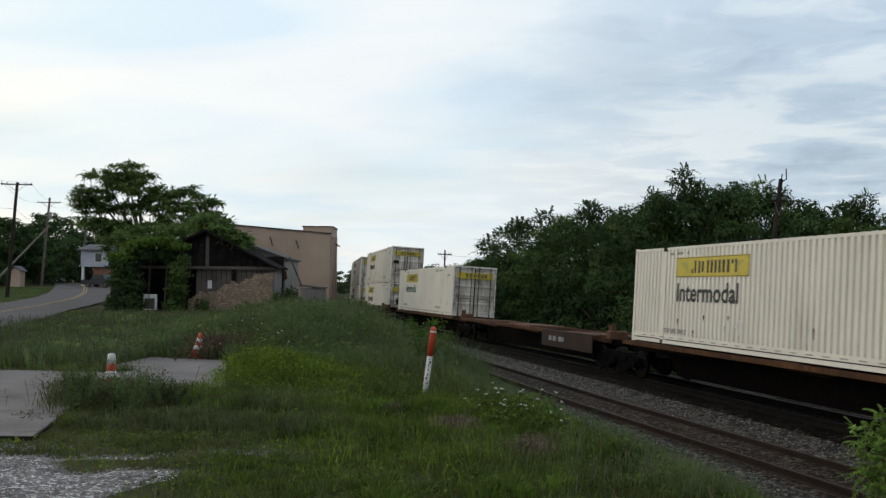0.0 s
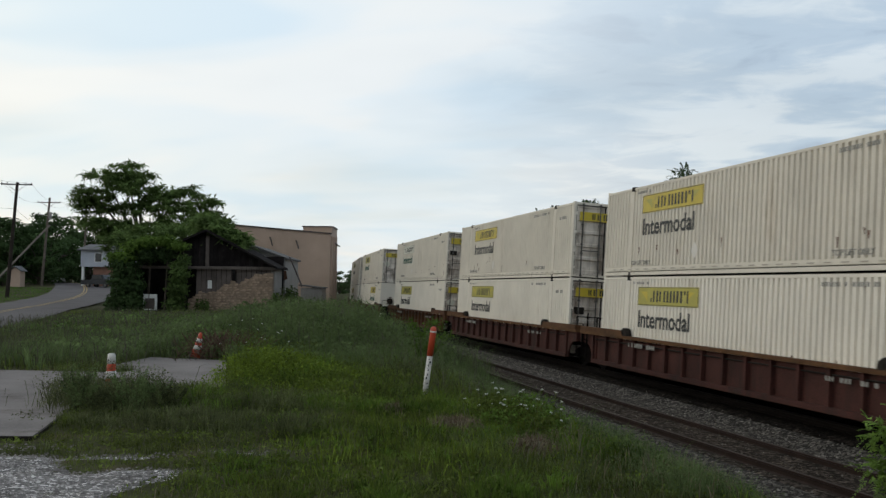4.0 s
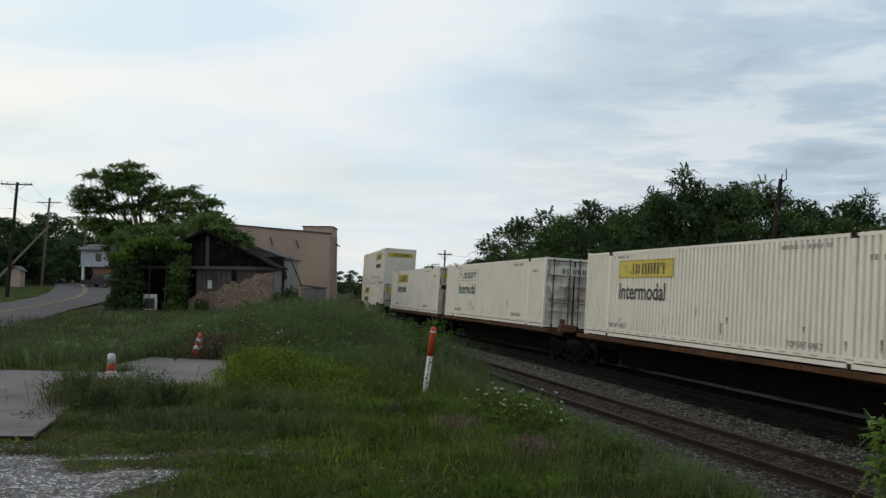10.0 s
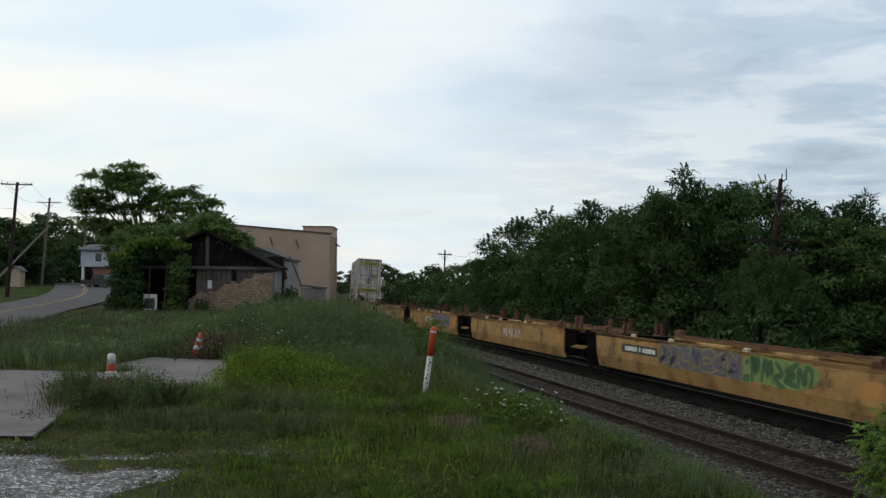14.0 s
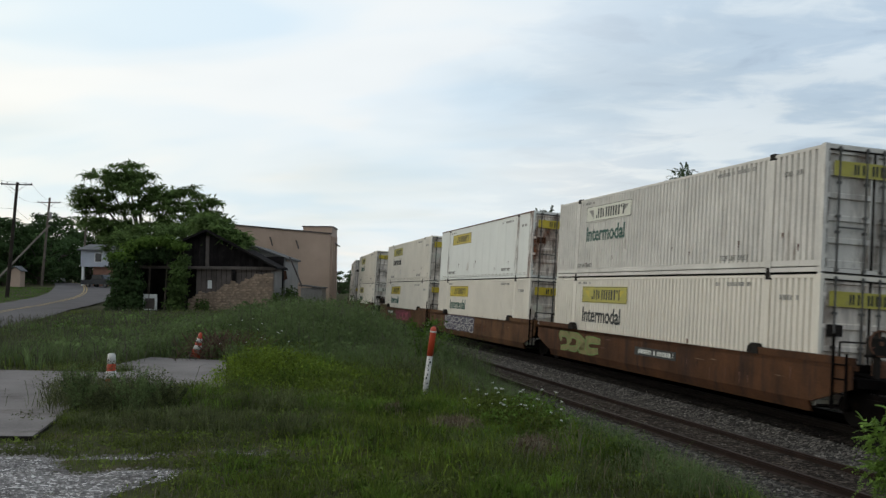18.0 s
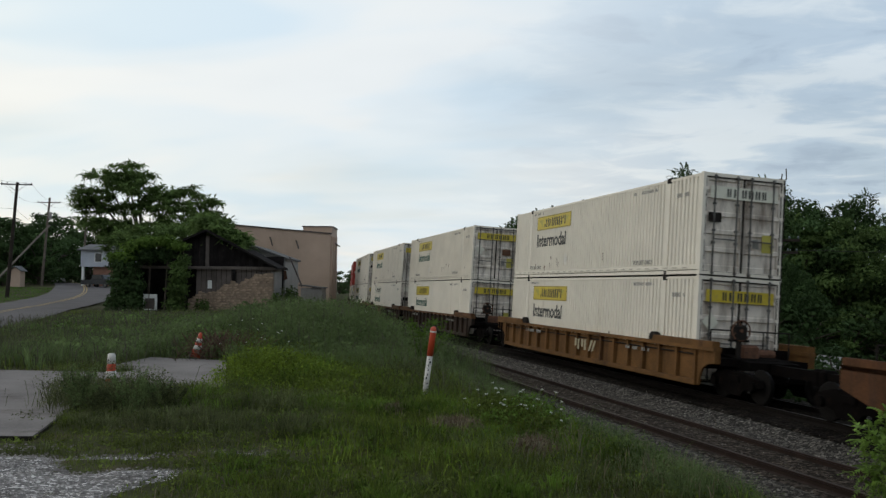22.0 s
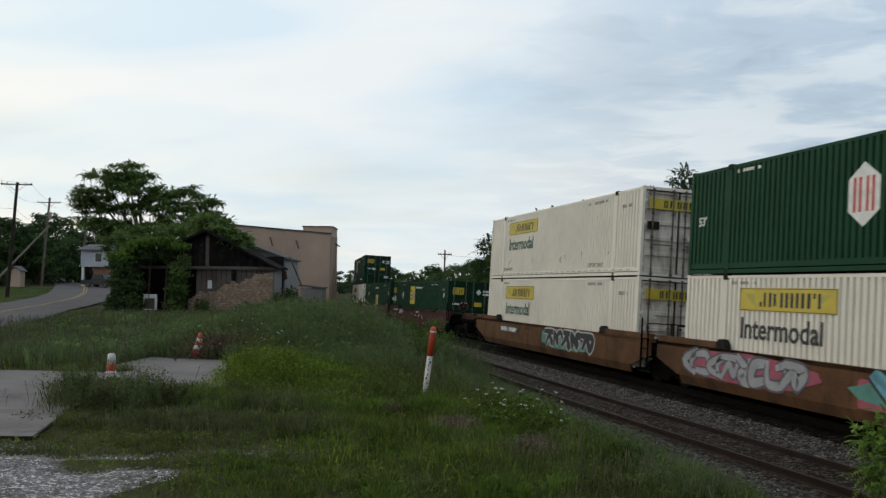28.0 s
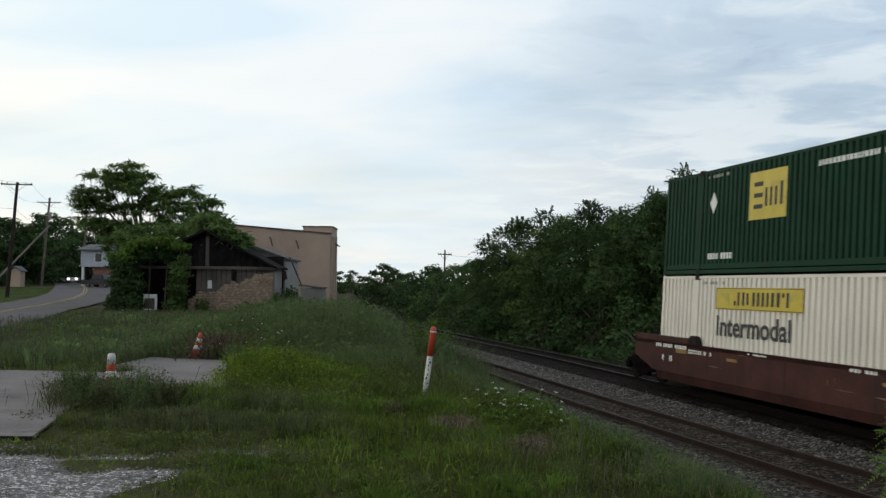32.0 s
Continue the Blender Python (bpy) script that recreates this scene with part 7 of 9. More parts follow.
def big_tree():
    """The broad airy tree behind the ruin."""
    rng = np.random.default_rng(23)
    # flat tiers of foliage: x, y, z, half width, half depth, half height
    cl = [(-28.4, 79, 12.15, 1.9, 1.5, 0.42), (-29.6, 78, 11.2, 2.0, 1.5, 0.38), (-27.0, 79, 11.3, 1.6, 1.5, 0.45), (-30.6, 78, 9.9, 2.0, 1.4, 0.32), (-27.6, 78, 10.1, 2.3, 1.7, 0.45), (-30.0, 79, 8.6, 1.9, 1.4, 0.30), (-26.9, 78, 8.8, 1.6, 1.4, 0.35),
          (-30.6, 78, 7.2, 1.5, 1.2, 0.28), (-28.1, 79, 7.1, 1.6, 1.3, 0.35), (-31.4, 78, 9.1, 1.0, 0.9, 0.25), (-29.6, 78, 6.2, 1.2, 1.0, 0.28), (-25.4, 79, 10.0, 1.3, 1.4, 0.5),
          (-22.9, 79, 10.2, 2.1, 1.7, 0.5), (-24.6, 78, 9.1, 1.7, 1.7, 0.6), (-21.4, 78, 9.2, 1.8, 1.6, 0.55), (-22.8, 77.5, 8.0, 2.3, 1.8, 0.75), (-20.3, 78, 8.1, 1.6, 1.4, 0.5), (-25.2, 78, 7.5, 1.7, 1.6, 0.7),
          (-21.3, 77, 6.9, 2.2, 1.7, 0.7), (-19.0, 77.5, 6.9, 1.4, 1.2, 0.45), (-23.8, 77, 6.3, 2.2, 1.7, 0.7), (-18.1, 77, 5.9, 1.1, 1.0, 0.35), (-26.6, 77.5, 6.0, 1.5, 1.4, 0.6),
          (-20.2, 74, 7.0, 1.6, 1.5, 0.5), (-18.9, 71, 6.7, 1.5, 1.5, 0.45), (-17.8, 68.5, 6.4, 1.3, 1.3, 0.40), (-16.5, 67, 5.85, 1.1, 1.0, 0.35), (-15.5, 67, 5.3, 0.8, 0.9, 0.3), (-21.4, 70, 6.2, 1.4, 1.2, 0.5), (-23.2, 69, 5.7, 1.4, 1.2, 0.5), (-25.0, 70, 5.3, 1.3, 1.2, 0.5)]
    cl = [(x + rng.uniform(-0.2, 0.2), y + rng.uniform(-0.8, 0.8), z + rng.uniform(-0.15, 0.15), rx, ry, rz) for x, y, z, rx, ry, rz in cl]
    cl = [(x, y, z, rx * rng.uniform(0.75, 1.05), ry, rz * 1.25) for x, y, z, rx, ry, rz in cl]
    # each tier is made of small sprays that hang out at its rim
    sprays = []
    for x, y, z, rx, ry, rz in cl:
        for k in range(11):
            a, f = k * 2.4 + rng.uniform(-0.3, 0.3), math.sqrt((k + 0.5) / 11)
            c = rng.uniform(0.36, 0.74)
            sprays.append((x + math.cos(a) * rx * f, y + math.sin(a) * ry * f, z + rz * (0.5 - 1.1 * f * f) + rng.uniform(-0.5, 0.42), c * 1.15, c, c * rng.uniform(0.35, 0.7)))
    p, d = clump_points(sprays, 120, rng, 0.9)
    flat = d * np.array([1, 1, 0.25]) + np.array([0, 0, -0.12])
    q = np.concatenate([frond_tris(p[::5], flat[::5], 0.50, 6, rng), leaf_tris(p, d, 0.20, 0.35, 0.2, rng)])
    t = thing("tree", "broad airy tree with feathery dark leaves behind a ruin", "tree")
    part("crown", quads("crown", q, "leaf_mid", tri=True), None, t)
    sh = Shape()
    root = Vector((-26.2, 80.3, -0.3))
    fork = [root + Vector((-0.5, 0, 3.6)), root + Vector((0.7, 0.2, 3.9))]
    for f in fork:
        sh.bar(root, f, 0.32, 0.22, 8, caps=False)
    for i, (x, y, z, rx, ry, rz) in enumerate(cl[:24]):
        a = fork[0] if x < -26 else fork[1]
        b = Vector((x, y, z))
        m = a.lerp(b, 0.5) + Vector((0, 0, 0.5))
        sh.bar(a, m, 0.17, 0.10, 6, caps=False)
        sh.bar(m, b, 0.10, 0.03, 6, caps=False)
    part("trunk", sh, "bark", t)


def vine_mass(clumps, label, seed, bright):
    rng = np.random.default_rng(seed)
    p, d = clump_points(clumps, 230, rng, 0.6)
    t = thing("climbing_vine", label, "vine")
    part("foliage", quads("foliage", leaf_tris(p, d, 0.20, 0.6, 0.5, rng), bright, tri=True), None, t)
    sh = Shape()
    for x, y, z, rx, ry, rz in clumps:
        sh.bar((x, y + 0.35, -0.2), (x + 0.2, y + 0.3, z), 0.03, 0.015, 6, caps=False)
    part("stem", sh, "bark", t)


build_woods()
big_tree()
vine_mass([(-22.8, 64.2, 0.8, 1.2, 1.1, 1.1), (-22.3, 64.1, 1.9, 1.0, 1.0, 1.2), (-23.2, 64.4, 2.2, 0.8, 1.0, 1.0), (-22.9, 64.2, 3.3, 1.1, 1.1, 0.9), (-21.4, 64.5, 4.1, 1.1, 0.8, 0.6), (-20.2, 64.6, 4.2, 0.9, 0.7, 0.55), (-21.9, 63.9, 0.6, 0.7, 0.9, 0.7), (-23.6, 64.4, 0.5, 0.7, 0.9, 0.7)], "dark green vine that smothers the ruin's corner", 3, "leaf")
vine_mass([(-23.4, 64.2, 3.9, 0.8, 1.0, 0.5), (-22.3, 64.3, 4.6, 0.9, 1.1, 0.5), (-21.2, 64.2, 5.0, 0.8, 1.0, 0.45), (-20.0, 64.2, 5.15, 0.9, 0.9, 0.4), (-18.9, 64.2, 4.75, 0.7, 0.8, 0.35), (-22.6, 64.0, 3.9, 0.7, 0.8, 0.5)], "bright green vine hanging over the ruin's eave", 5, "leaf_bright")
vine_mass([(-19.0, 63.8, 0.5, 0.9, 0.7, 0.8), (-18.9, 63.8, 1.7, 0.75, 0.7, 0.9), (-18.8, 63.8, 2.9, 0.8, 0.7, 0.9), (-18.5, 63.9, 3.7, 0.55, 0.5, 0.5)], "green vine climbing a post of the ruin", 9, "leaf_mid")
vine_mass([(-17.3, 64.6, 0.4, 0.6, 0.4, 0.6), (-13.9, 64.7, 0.25, 0.9, 0.4, 0.45), (-12.3, 66.0, 0.6, 0.6, 0.8, 0.9), (-11.6, 68, 0.9, 0.8, 0.8, 1.0)], "low weeds along the foot of the rubble wall", 13, "leaf_mid")


# ---- grass and weeds ----
def blades(name, points, height, width, rng, bend, material, head=False, aim=None):
    """Tapering, arching grass blades, each one island of a four-sided foot and a pointed tip."""
    n = len(points)
    a = rng.uniform(0, math.tau, n)
    side = np.stack([np.cos(a), np.sin(a), np.zeros(n)], 1)
    h = height * rng.uniform(0.45, 1.2, n)
    w = width * rng.uniform(0.6, 1.3, n)
    t = rng.uniform(0, math.tau, n) if aim is None else aim + rng.normal(0, 0.6, n)
    k = bend * rng.uniform(0.15, 1.1, n)
    lean = np.stack([np.cos(t), np.sin(t), np.zeros(n)], 1) * (k * h)[:, None]
    up = np.array([0, 0, 1.0])
    b0, b1 = points - side * w[:, None] / 2, points + side * w[:, None] / 2
    mid = points + lean * 0.33 + up * (h * 0.62)[:, None]
    wide = 1.6 if head else 0.40
    m0, m1 = mid - side * w[:, None] * wide, mid + side * w[:, None] * wide
    tip = points + lean * 1.1 + up * (h * (1 - 0.45 * k))[:, None]
    co = np.stack([b0, b1, m1, m0, tip], 1).reshape(-1, 3).astype(np.float32)
    me = bpy.data.meshes.new(name)
    me.vertices.add(5 * n)
    me.vertices.foreach_set("co", co.ravel())
    loops = (np.arange(n)[:, None] * 5 + np.array([0, 1, 2, 3, 3, 2, 4])[None]).ravel().astype(np.int32)
    me.loops.add(7 * n)
    me.loops.foreach_set("vertex_index", loops)
    me.polygons.add(2 * n)
    me.polygons.foreach_set("loop_start", (np.arange(n)[:, None] * 7 + np.array([0, 4])[None]).ravel().astype(np.int32))
    me.materials.append(M[material])
    me.update(calc_edges=True)
    return me


def blob(x, y, cx, cy, rx, ry):
    return np.exp(-(((x - cx) / rx) ** 2 + ((y - cy) / ry) ** 2))


def dead_patch(x, y):
    """Worn spots by the marker post where only dead grass lies."""
    near = np.maximum(blob(x, y, 0.20, 13.2, 0.40, 0.6), blob(x, y, 1.17, 11.5, 0.30, 0.6))
    return np.maximum(near, blob(x, y, -0.78, 14.9, 0.22, 0.4))


def scatter(x0, x1, y0, y1, per, rng, keep, dry=False):
    n = int((x1 - x0) * (y1 - y0) * per)
    x, y = rng.uniform(x0, x1, n), rng.uniform(y0, y1, n)
    k = keep(x, y)
    if not dry and y0 < 13:
        k &= rng.random(n) > 1.25 * dead_patch(x, y)
    x, y = x[k], y[k]
    return np.stack([x, y, terrain(x, y) - 0.02], 1)


def wavy(x, y, k):
    return np.sin(x * k + 1.3 * np.sin(y * k * 0.7)) * np.cos(y * k * 1.1 + 0.9 * np.sin(x * k * 0.6))


def tuft(x, y):
    """Uneven clumping of the grass at the scale of a hand to a pace, nought to one."""
    return 0.5 + 0.28 * wavy(x, y, 4.3) + 0.22 * wavy(y + 3.1, x, 8.1)


def off_track(x, y, margin):
    s, w = nearest_line(x, y)
    return -w - siding_gap(s) - margin


SLAB = [(-5.42, 12.0), (-5.85, 13.9), (-6.55, 17.0), (-6.75, 20.6), (-10.3, 20.9), (-16, 21.0), (-16, 11.8), (-9, 11.9)]
PAD = [(-7.3, 17.6), (-5.55, 17.45), (-4.17, 17.4), (-4.9, 20.6), (-5.74, 23.9), (-7.98, 24.69), (-8.2, 21.3), (-7.2, 21.2)]


def road_x(y):
    """The road's middle at that depth of the yard."""
    return np.interp(y, [0, 24, 37, 50, 62, 76, 90, 104, 126], [-22.6, -21.8, -22.6, -26.0, -29.8, -33.3, -36.8, -41.5, -50.5])


def inside(poly, x, y):
    c = np.zeros(len(x), dtype=bool)
    n = len(poly)
    for i in range(n):
        (x0, y0), (x1, y1) = poly[i], poly[(i + 1) % n]
        hit = ((y0 > y) != (y1 > y)) & (x < (x1 - x0) * (y - y0) / (y1 - y0 + 1e-9) + x0)
        c ^= hit
    return c


def gravelly(x, y):
    """How bare and stony the yard is: one on the gravel apron, nought in the grass."""
    edge = 10.85 - 0.75 * smooth(-5.0, -3.9, x) + 0.14 * np.sin(x * 2.1) + 0.10 * np.sin(x * 5.3 + 1)
    g = smooth(0.30, -0.25, y - edge) * smooth(-2.8, -3.3, x + 0.2 * np.sin(y * 3))
    g = np.maximum(g, 0.70 * blob(x, y, -4.0, 10.85, 0.75, 0.17))
    g = np.maximum(g, 0.60 * blob(x, y, -2.4, 11.25, 0.55, 0.20))
    g = np.maximum(g, 0.45 * blob(x, y, -3.9, 12.95, 0.55, 0.16))
    g = np.maximum(g, 0.40 * blob(x, y, -5.4, 11.4, 0.8, 0.3))
    return g


def free(x, y):
    return ~inside(SLAB, x, y) & ~inside(PAD, x, y)


def build_grass():
    rng = np.random.default_rng(11)

    def layer(name, mat_name, label, x0, x1, y0, y1, per, height, width, keep, bend=0.35, head=False, dry=False):
        pts = scatter(x0, x1, y0, y1, per, rng, keep, dry)
        h = height(pts[:, 0], pts[:, 1]) if callable(height) else np.full(len(pts), height)
        tagged(new(name, blades(name, pts, h, width, rng, bend, mat_name, head)), label, "grass", kind="stuff")

    def tussocks(name, mat_name, label, x0, x1, y0, y1, per, count, radius, height, width, keep, bend=0.9):
        """Clumps of grass: blades that lean out from their own centres."""
        c = scatter(x0, x1, y0, y1, per, rng, keep)
        r = radius * rng.uniform(0.5, 1.4, len(c))
        h = height(c[:, 0], c[:, 1]) * rng.uniform(0.55, 1.25, len(c))
        k = np.repeat(np.arange(len(c)), count)
        a, f = rng.uniform(0, math.tau, len(k)), np.sqrt(rng.random(len(k)))
        x, y = c[k, 0] + np.cos(a) * f * r[k], c[k, 1] + np.sin(a) * f * r[k]
        pts = np.stack([x, y, terrain(x, y) - 0.02], 1)
        ok = free(x, y)
        me = blades(name, pts[ok], (h[k] * (1.1 - 0.45 * f))[ok], width, rng, bend, mat_name, aim=a[ok])
        tagged(new(name, me), label, "grass", kind="stuff")

    bank = lambda x, y: off_track(x, y, 2.4) - 0.45 * smooth(12.5, 10.0, y)
    tall = lambda x, y: 0.48 + 1.15 * smooth(23.5, 30, y) * smooth(-10.5, -5.5, x) * (1 - 0.35 * smooth(34, 50, y)) + 0.12 * wavy(x, y, 0.8) + 0.14 * wavy(x + 3, y, 1.9)
    edge = lambda x, y: 0.75 + 0.3 * wavy(x, y, 1.4) - 1.9 * smooth(16, 25, y)
    chance = lambda x, p: rng.random(len(x)) < p
    # short turf of the foreground, thin and patchy towards the gravel
    layer("short_grass", "grass", "short ragged green turf in the yard", -9, 6, 7.5, 22, 880,
          lambda x, y: (0.5 + tuft(x, y)) * (0.07 + 0.05 * (wavy(x, y, 1.1) + 1)) + 0.16 * smooth(13.5, 18, y) + 0.05 * smooth(-3.2, 1, x) * smooth(8, 11, y), 0.008,
          lambda x, y: free(x, y) & (bank(x, y) > 0.2) & chance(x, 1 - gravelly(x, y) * 1.2) & chance(x, (0.45 + 0.9 * tuft(x, y)) * (0.6 + 0.3 * wavy(x, y, 0.9) + 0.3 * smooth(-3, 0, x))), 0.8)
    layer("rank_grass", "grass_dark", "rank dull green grass in the yard", -8, 6.5, 8.5, 23, 260,
          lambda x, y: (0.5 + tuft(x, y)) * (0.13 + 0.05 * wavy(x, y, 0.7) + 0.30 * smooth(13.5, 20, y)), 0.009,
          lambda x, y: free(x, y) & (bank(x, y) > 0.0) & (gravelly(x, y) < 0.2) & chance(x, (0.2 + 1.3 * tuft(x, y)) * (0.08 + 0.6 * smooth(-3.5, -0.5, x)) + 0.3 * wavy(x, y, 0.8) * smooth(11, 14, y)), 0.85)
    # clumps: lush in the foreground, rank and dark behind, thin by the gravel
    lush = lambda x, y: 0.75 * smooth(-3.4, -1.6, x) * smooth(-0.45, 0.35, wavy(x + 1, y, 0.8) + 0.35) + 0.35 * blob(x, y, -2.2, 9.6, 0.8, 0.9)
    tussocks("lush_grass", "grass_lush", "lush deep green grass clumps in the yard", -5, 5.5, 8.3, 17, 15, 42, 0.17,
             lambda x, y: 0.17 + 0.10 * smooth(-2, 0.5, x) + 0.08 * wavy(x, y, 1.7), 0.013,
             lambda x, y: (bank(x, y) > 0.7) & (gravelly(x, y) < 0.3) & chance(x, lush(x, y)))
    tussocks("lush_grass", "grass_lush", "lush green grass behind the concrete pad", -4.6, 2.5, 14.5, 25, 10, 46, 0.26,
             lambda x, y: 0.34 + 0.12 * wavy(x, y, 1.1) + 0.25 * blob(x, y, -3.4, 20.5, 1.4, 2.0), 0.016,
             lambda x, y: (bank(x, y) > 0.4) & chance(x, 0.35 + 0.6 * smooth(-0.3, 0.5, wavy(x, y, 0.75))))
    tussocks("rank_grass", "grass_dark", "rank dull green tussocks in the yard", -8, 5, 9.2, 24, 4, 48, 0.22,
             lambda x, y: 0.22 + 0.06 * wavy(x, y, 0.9) + 0.26 * smooth(13, 20, y), 0.011,
             lambda x, y: (bank(x, y) > 0.2) & (gravelly(x, y) < 0.3) & chance(x, 0.25 + 0.7 * smooth(0.3, -0.5, wavy(x + 1, y, 0.8))))
    tussocks("thin_grass", "grass", "thin yellow-green tufts creeping into the gravel", -8.5, -1.5, 9.2, 13.6, 6, 26, 0.13,
             lambda x, y: 0.09 + 0.05 * wavy(x, y, 2.2), 0.009,
             lambda x, y: chance(x, smooth(-0.2, 0.5, np.sin(y * 5.2 + 0.6 * np.sin(x * 1.7))) * (0.25 + 0.75 * smooth(10.2, 11.2, y))))
    tussocks("rank_grass", "grass_dark", "dark tussocks by the slab's broken edge", -5.6, -1.6, 12.4, 17.0, 14, 50, 0.24,
             lambda x, y: 0.34 + 0.12 * wavy(x, y, 1.9), 0.012, lambda x, y: chance(x, 0.95 * smooth(12.2, 13.2, y + 0.25 * x + 1.0)))
    # the bank down to the siding
    layer("bank_grass", "grass_tall", "tall dull green grass on the bank of the siding", -4, 9, 9, 48, 520,
          lambda x, y: (0.6 + 0.7 * tuft(x, y)) * (0.16 + 0.22 * smooth(3.4, 1.6, bank(x, y)) + 0.34 * smooth(14, 24, y) + 0.06 * wavy(x, y, 0.9)), 0.0055,
          lambda x, y: free(x, y) & (bank(x, y) > edge(x, y)) & (bank(x, y) < 4.4), 1.1)
    tussocks("bank_tussock", "grass_tall", "soft pale green tussocks on the bank", 0, 5.2, 9.2, 26, 10, 80, 0.24,
             lambda x, y: 0.42 + 0.12 * wavy(x, y, 1.3), 0.0052, lambda x, y: (bank(x, y) > edge(x, y) + 0.25) & (bank(x, y) < 2.6) & chance(x, 0.75), 0.7)
    tussocks("mound_tussock", "grass_lush", "fresh green tussocks on the mound", -10, 0.5, 22, 42, 1.6, 52, 0.34,
             lambda x, y: 0.85 * tall(x, y), 0.016, lambda x, y: (bank(x, y) > 0) & chance(x, 0.3 + 0.6 * smooth(-0.2, 0.5, wavy(x, y, 0.6))), 0.5)
    layer("bank_seed_heads", "seed", "hazy seed heads over the bank", -4, 8, 9.5, 48, 12,
          lambda x, y: 0.50 + 0.34 * smooth(13, 24, y), 0.003, lambda x, y: (bank(x, y) > edge(x, y) + 0.2) & (bank(x, y) < 4.0), 0.7, True)
    # tall stand on the mound
    layer("tall_grass", "grass_tall", "stand of tall feathery dull green grass", -13, 1.5, 22, 60, 230, tall, 0.010,
          lambda x, y: free(x, y) & (bank(x, y) > -0.9), 0.55)
    layer("tall_seed_heads", "seed", "hazy purplish seed heads over the tall grass", -13, 1.5, 23, 55, 12,
          lambda x, y: tall(x, y) * 1.15, 0.006, lambda x, y: (bank(x, y) > -0.6), 0.5, True)
    # meadow between the yard and the ruin
    layer("meadow", "grass", "uncut meadow grass round the ruin", -26, -6, 20.9, 62, 50, lambda x, y: (0.55 + 0.45 * smooth(-20, -13, x)) * (0.34 + 0.12 * wavy(x, y, 0.5) + 0.1 * smooth(25, 40, y)), 0.018,
          lambda x, y: free(x, y) & (x > road_x(y) + 4.2 + 0.3 * wavy(x, y, 1.1)), 0.7)
    layer("meadow", "grass_dark", "darker uncut grass round the ruin", -26, -6, 20.9, 62, 40, lambda x, y: (0.55 + 0.45 * smooth(-20, -13, x)) * (0.40 + 0.16 * wavy(x, y, 0.45)), 0.018,
          lambda x, y: free(x, y) & (x > road_x(y) + 4.2 + 0.3 * wavy(x, y, 1.1)), 0.7)
    rough = lambda x, y: free(x, y) & (x > road_x(y) + 4.6)
    tussocks("meadow_tussock", "grass_dark", "rough dark tussocks in the meadow", -22, -5.5, 20.9, 50, 1.9, 46, 0.34,
             lambda x, y: 0.48 + 0.18 * wavy(x, y, 0.7), 0.020, lambda x, y: rough(x, y) & chance(x, 0.4 + 0.6 * smooth(-0.4, 0.4, wavy(x, y, 0.45))))
    tussocks("meadow_tussock", "grass_tall", "pale feathery tussocks in the meadow", -22, -5.5, 20.9, 50, 1.7, 46, 0.36,
             lambda x, y: 0.55 + 0.15 * wavy(x, y, 0.9), 0.016, lambda x, y: rough(x, y) & chance(x, 0.3 + 0.7 * smooth(0.4, -0.4, wavy(x, y, 0.45))))
    tussocks("meadow_tussock", "grass_lush", "fresh green tussocks in the meadow", -20, -6, 26, 60, 0.9, 46, 0.36,
             lambda x, y: 0.45 + 0.15 * wavy(x, y, 0.9), 0.022, lambda x, y: rough(x, y) & chance(x, smooth(-0.1, 0.5, wavy(x + 7, y, 0.4))))
    layer("meadow_seed_heads", "seed", "pale seed heads over the meadow", -20, -6, 21, 56, 14, 0.72, 0.007, lambda x, y: free(x, y), 0.6, True)
    # bright weeds behind the pad, and the ragged fringe of the slab
    layer("weeds", "grass_lime", "bright yellow-green weeds beside the concrete", -6.5, 3.0, 9, 27, 420,
          lambda x, y: (0.4 + 1.1 * tuft(x, y)) * (0.28 + 0.45 * blob(x, y, -4.0, 20.8, 1.5, 2.2)), 0.013,
          lambda x, y: (free(x, y) | (x > -4.9)) & chance(x, tuft(x, y) * (0.95 * blob(x, y, -3.7, 20.5, 1.2, 2.6) + 0.7 * blob(x, y, -1.8, 18.6, 1.7, 2.2) + 0.6 * blob(x, y, 0.6, 13.5, 1.4, 2.6) + 0.4 * blob(x, y, -0.9, 11.2, 1.0, 1.2))), 0.9)
    layer("weeds", "grass_dark", "dark weeds that break through the slab's joint", -8.4, -4.2, 12.5, 20.8, 800,
          lambda x, y: 0.16 + (0.46 + 0.34 * wavy(x, y, 2.6)) * (1 - 0.75 * blob(x, y, -6.3, 17.0, 0.28, 0.6)) * blob(x, y, -6.3, 16.3, 1.0, 1.6), 0.010,
          lambda x, y: chance(x, 0.8 * blob(x, y, -6.2, 16.0, 0.6, 1.4) + 0.6 * blob(x, y, -5.3, 16.0, 0.7, 0.9) - 0.1), 0.9)
    layer("weed_heads", "seed", "brownish weed heads at the slab's joint", -8, -4.4, 13, 19, 60, 0.52, 0.006,
          lambda x, y: chance(x, 0.9 * blob(x, y, -6.3, 16.5, 0.75, 1.2)), 0.8, True)
    # broad-leaved weeds among the grass
    def broadleaf(label, mat_name, x0, x1, y0, y1, per, height, size, keep):
        pts = scatter(x0, x1, y0, y1, per, rng, keep)
        pts[:, 2] += rng.random(len(pts)) ** 0.7 * height(pts[:, 0], pts[:, 1])
        nrm = rng.normal(0, 1, (len(pts), 3))
        nrm[:, 2] = abs(nrm[:, 2])
        tagged(new("broadleaf_weeds", quads("broadleaf_weeds", leaf_tris(pts, nrm, size, 0.5, 0.1, rng), mat_name, tri=True)), label, "weeds", kind="stuff")

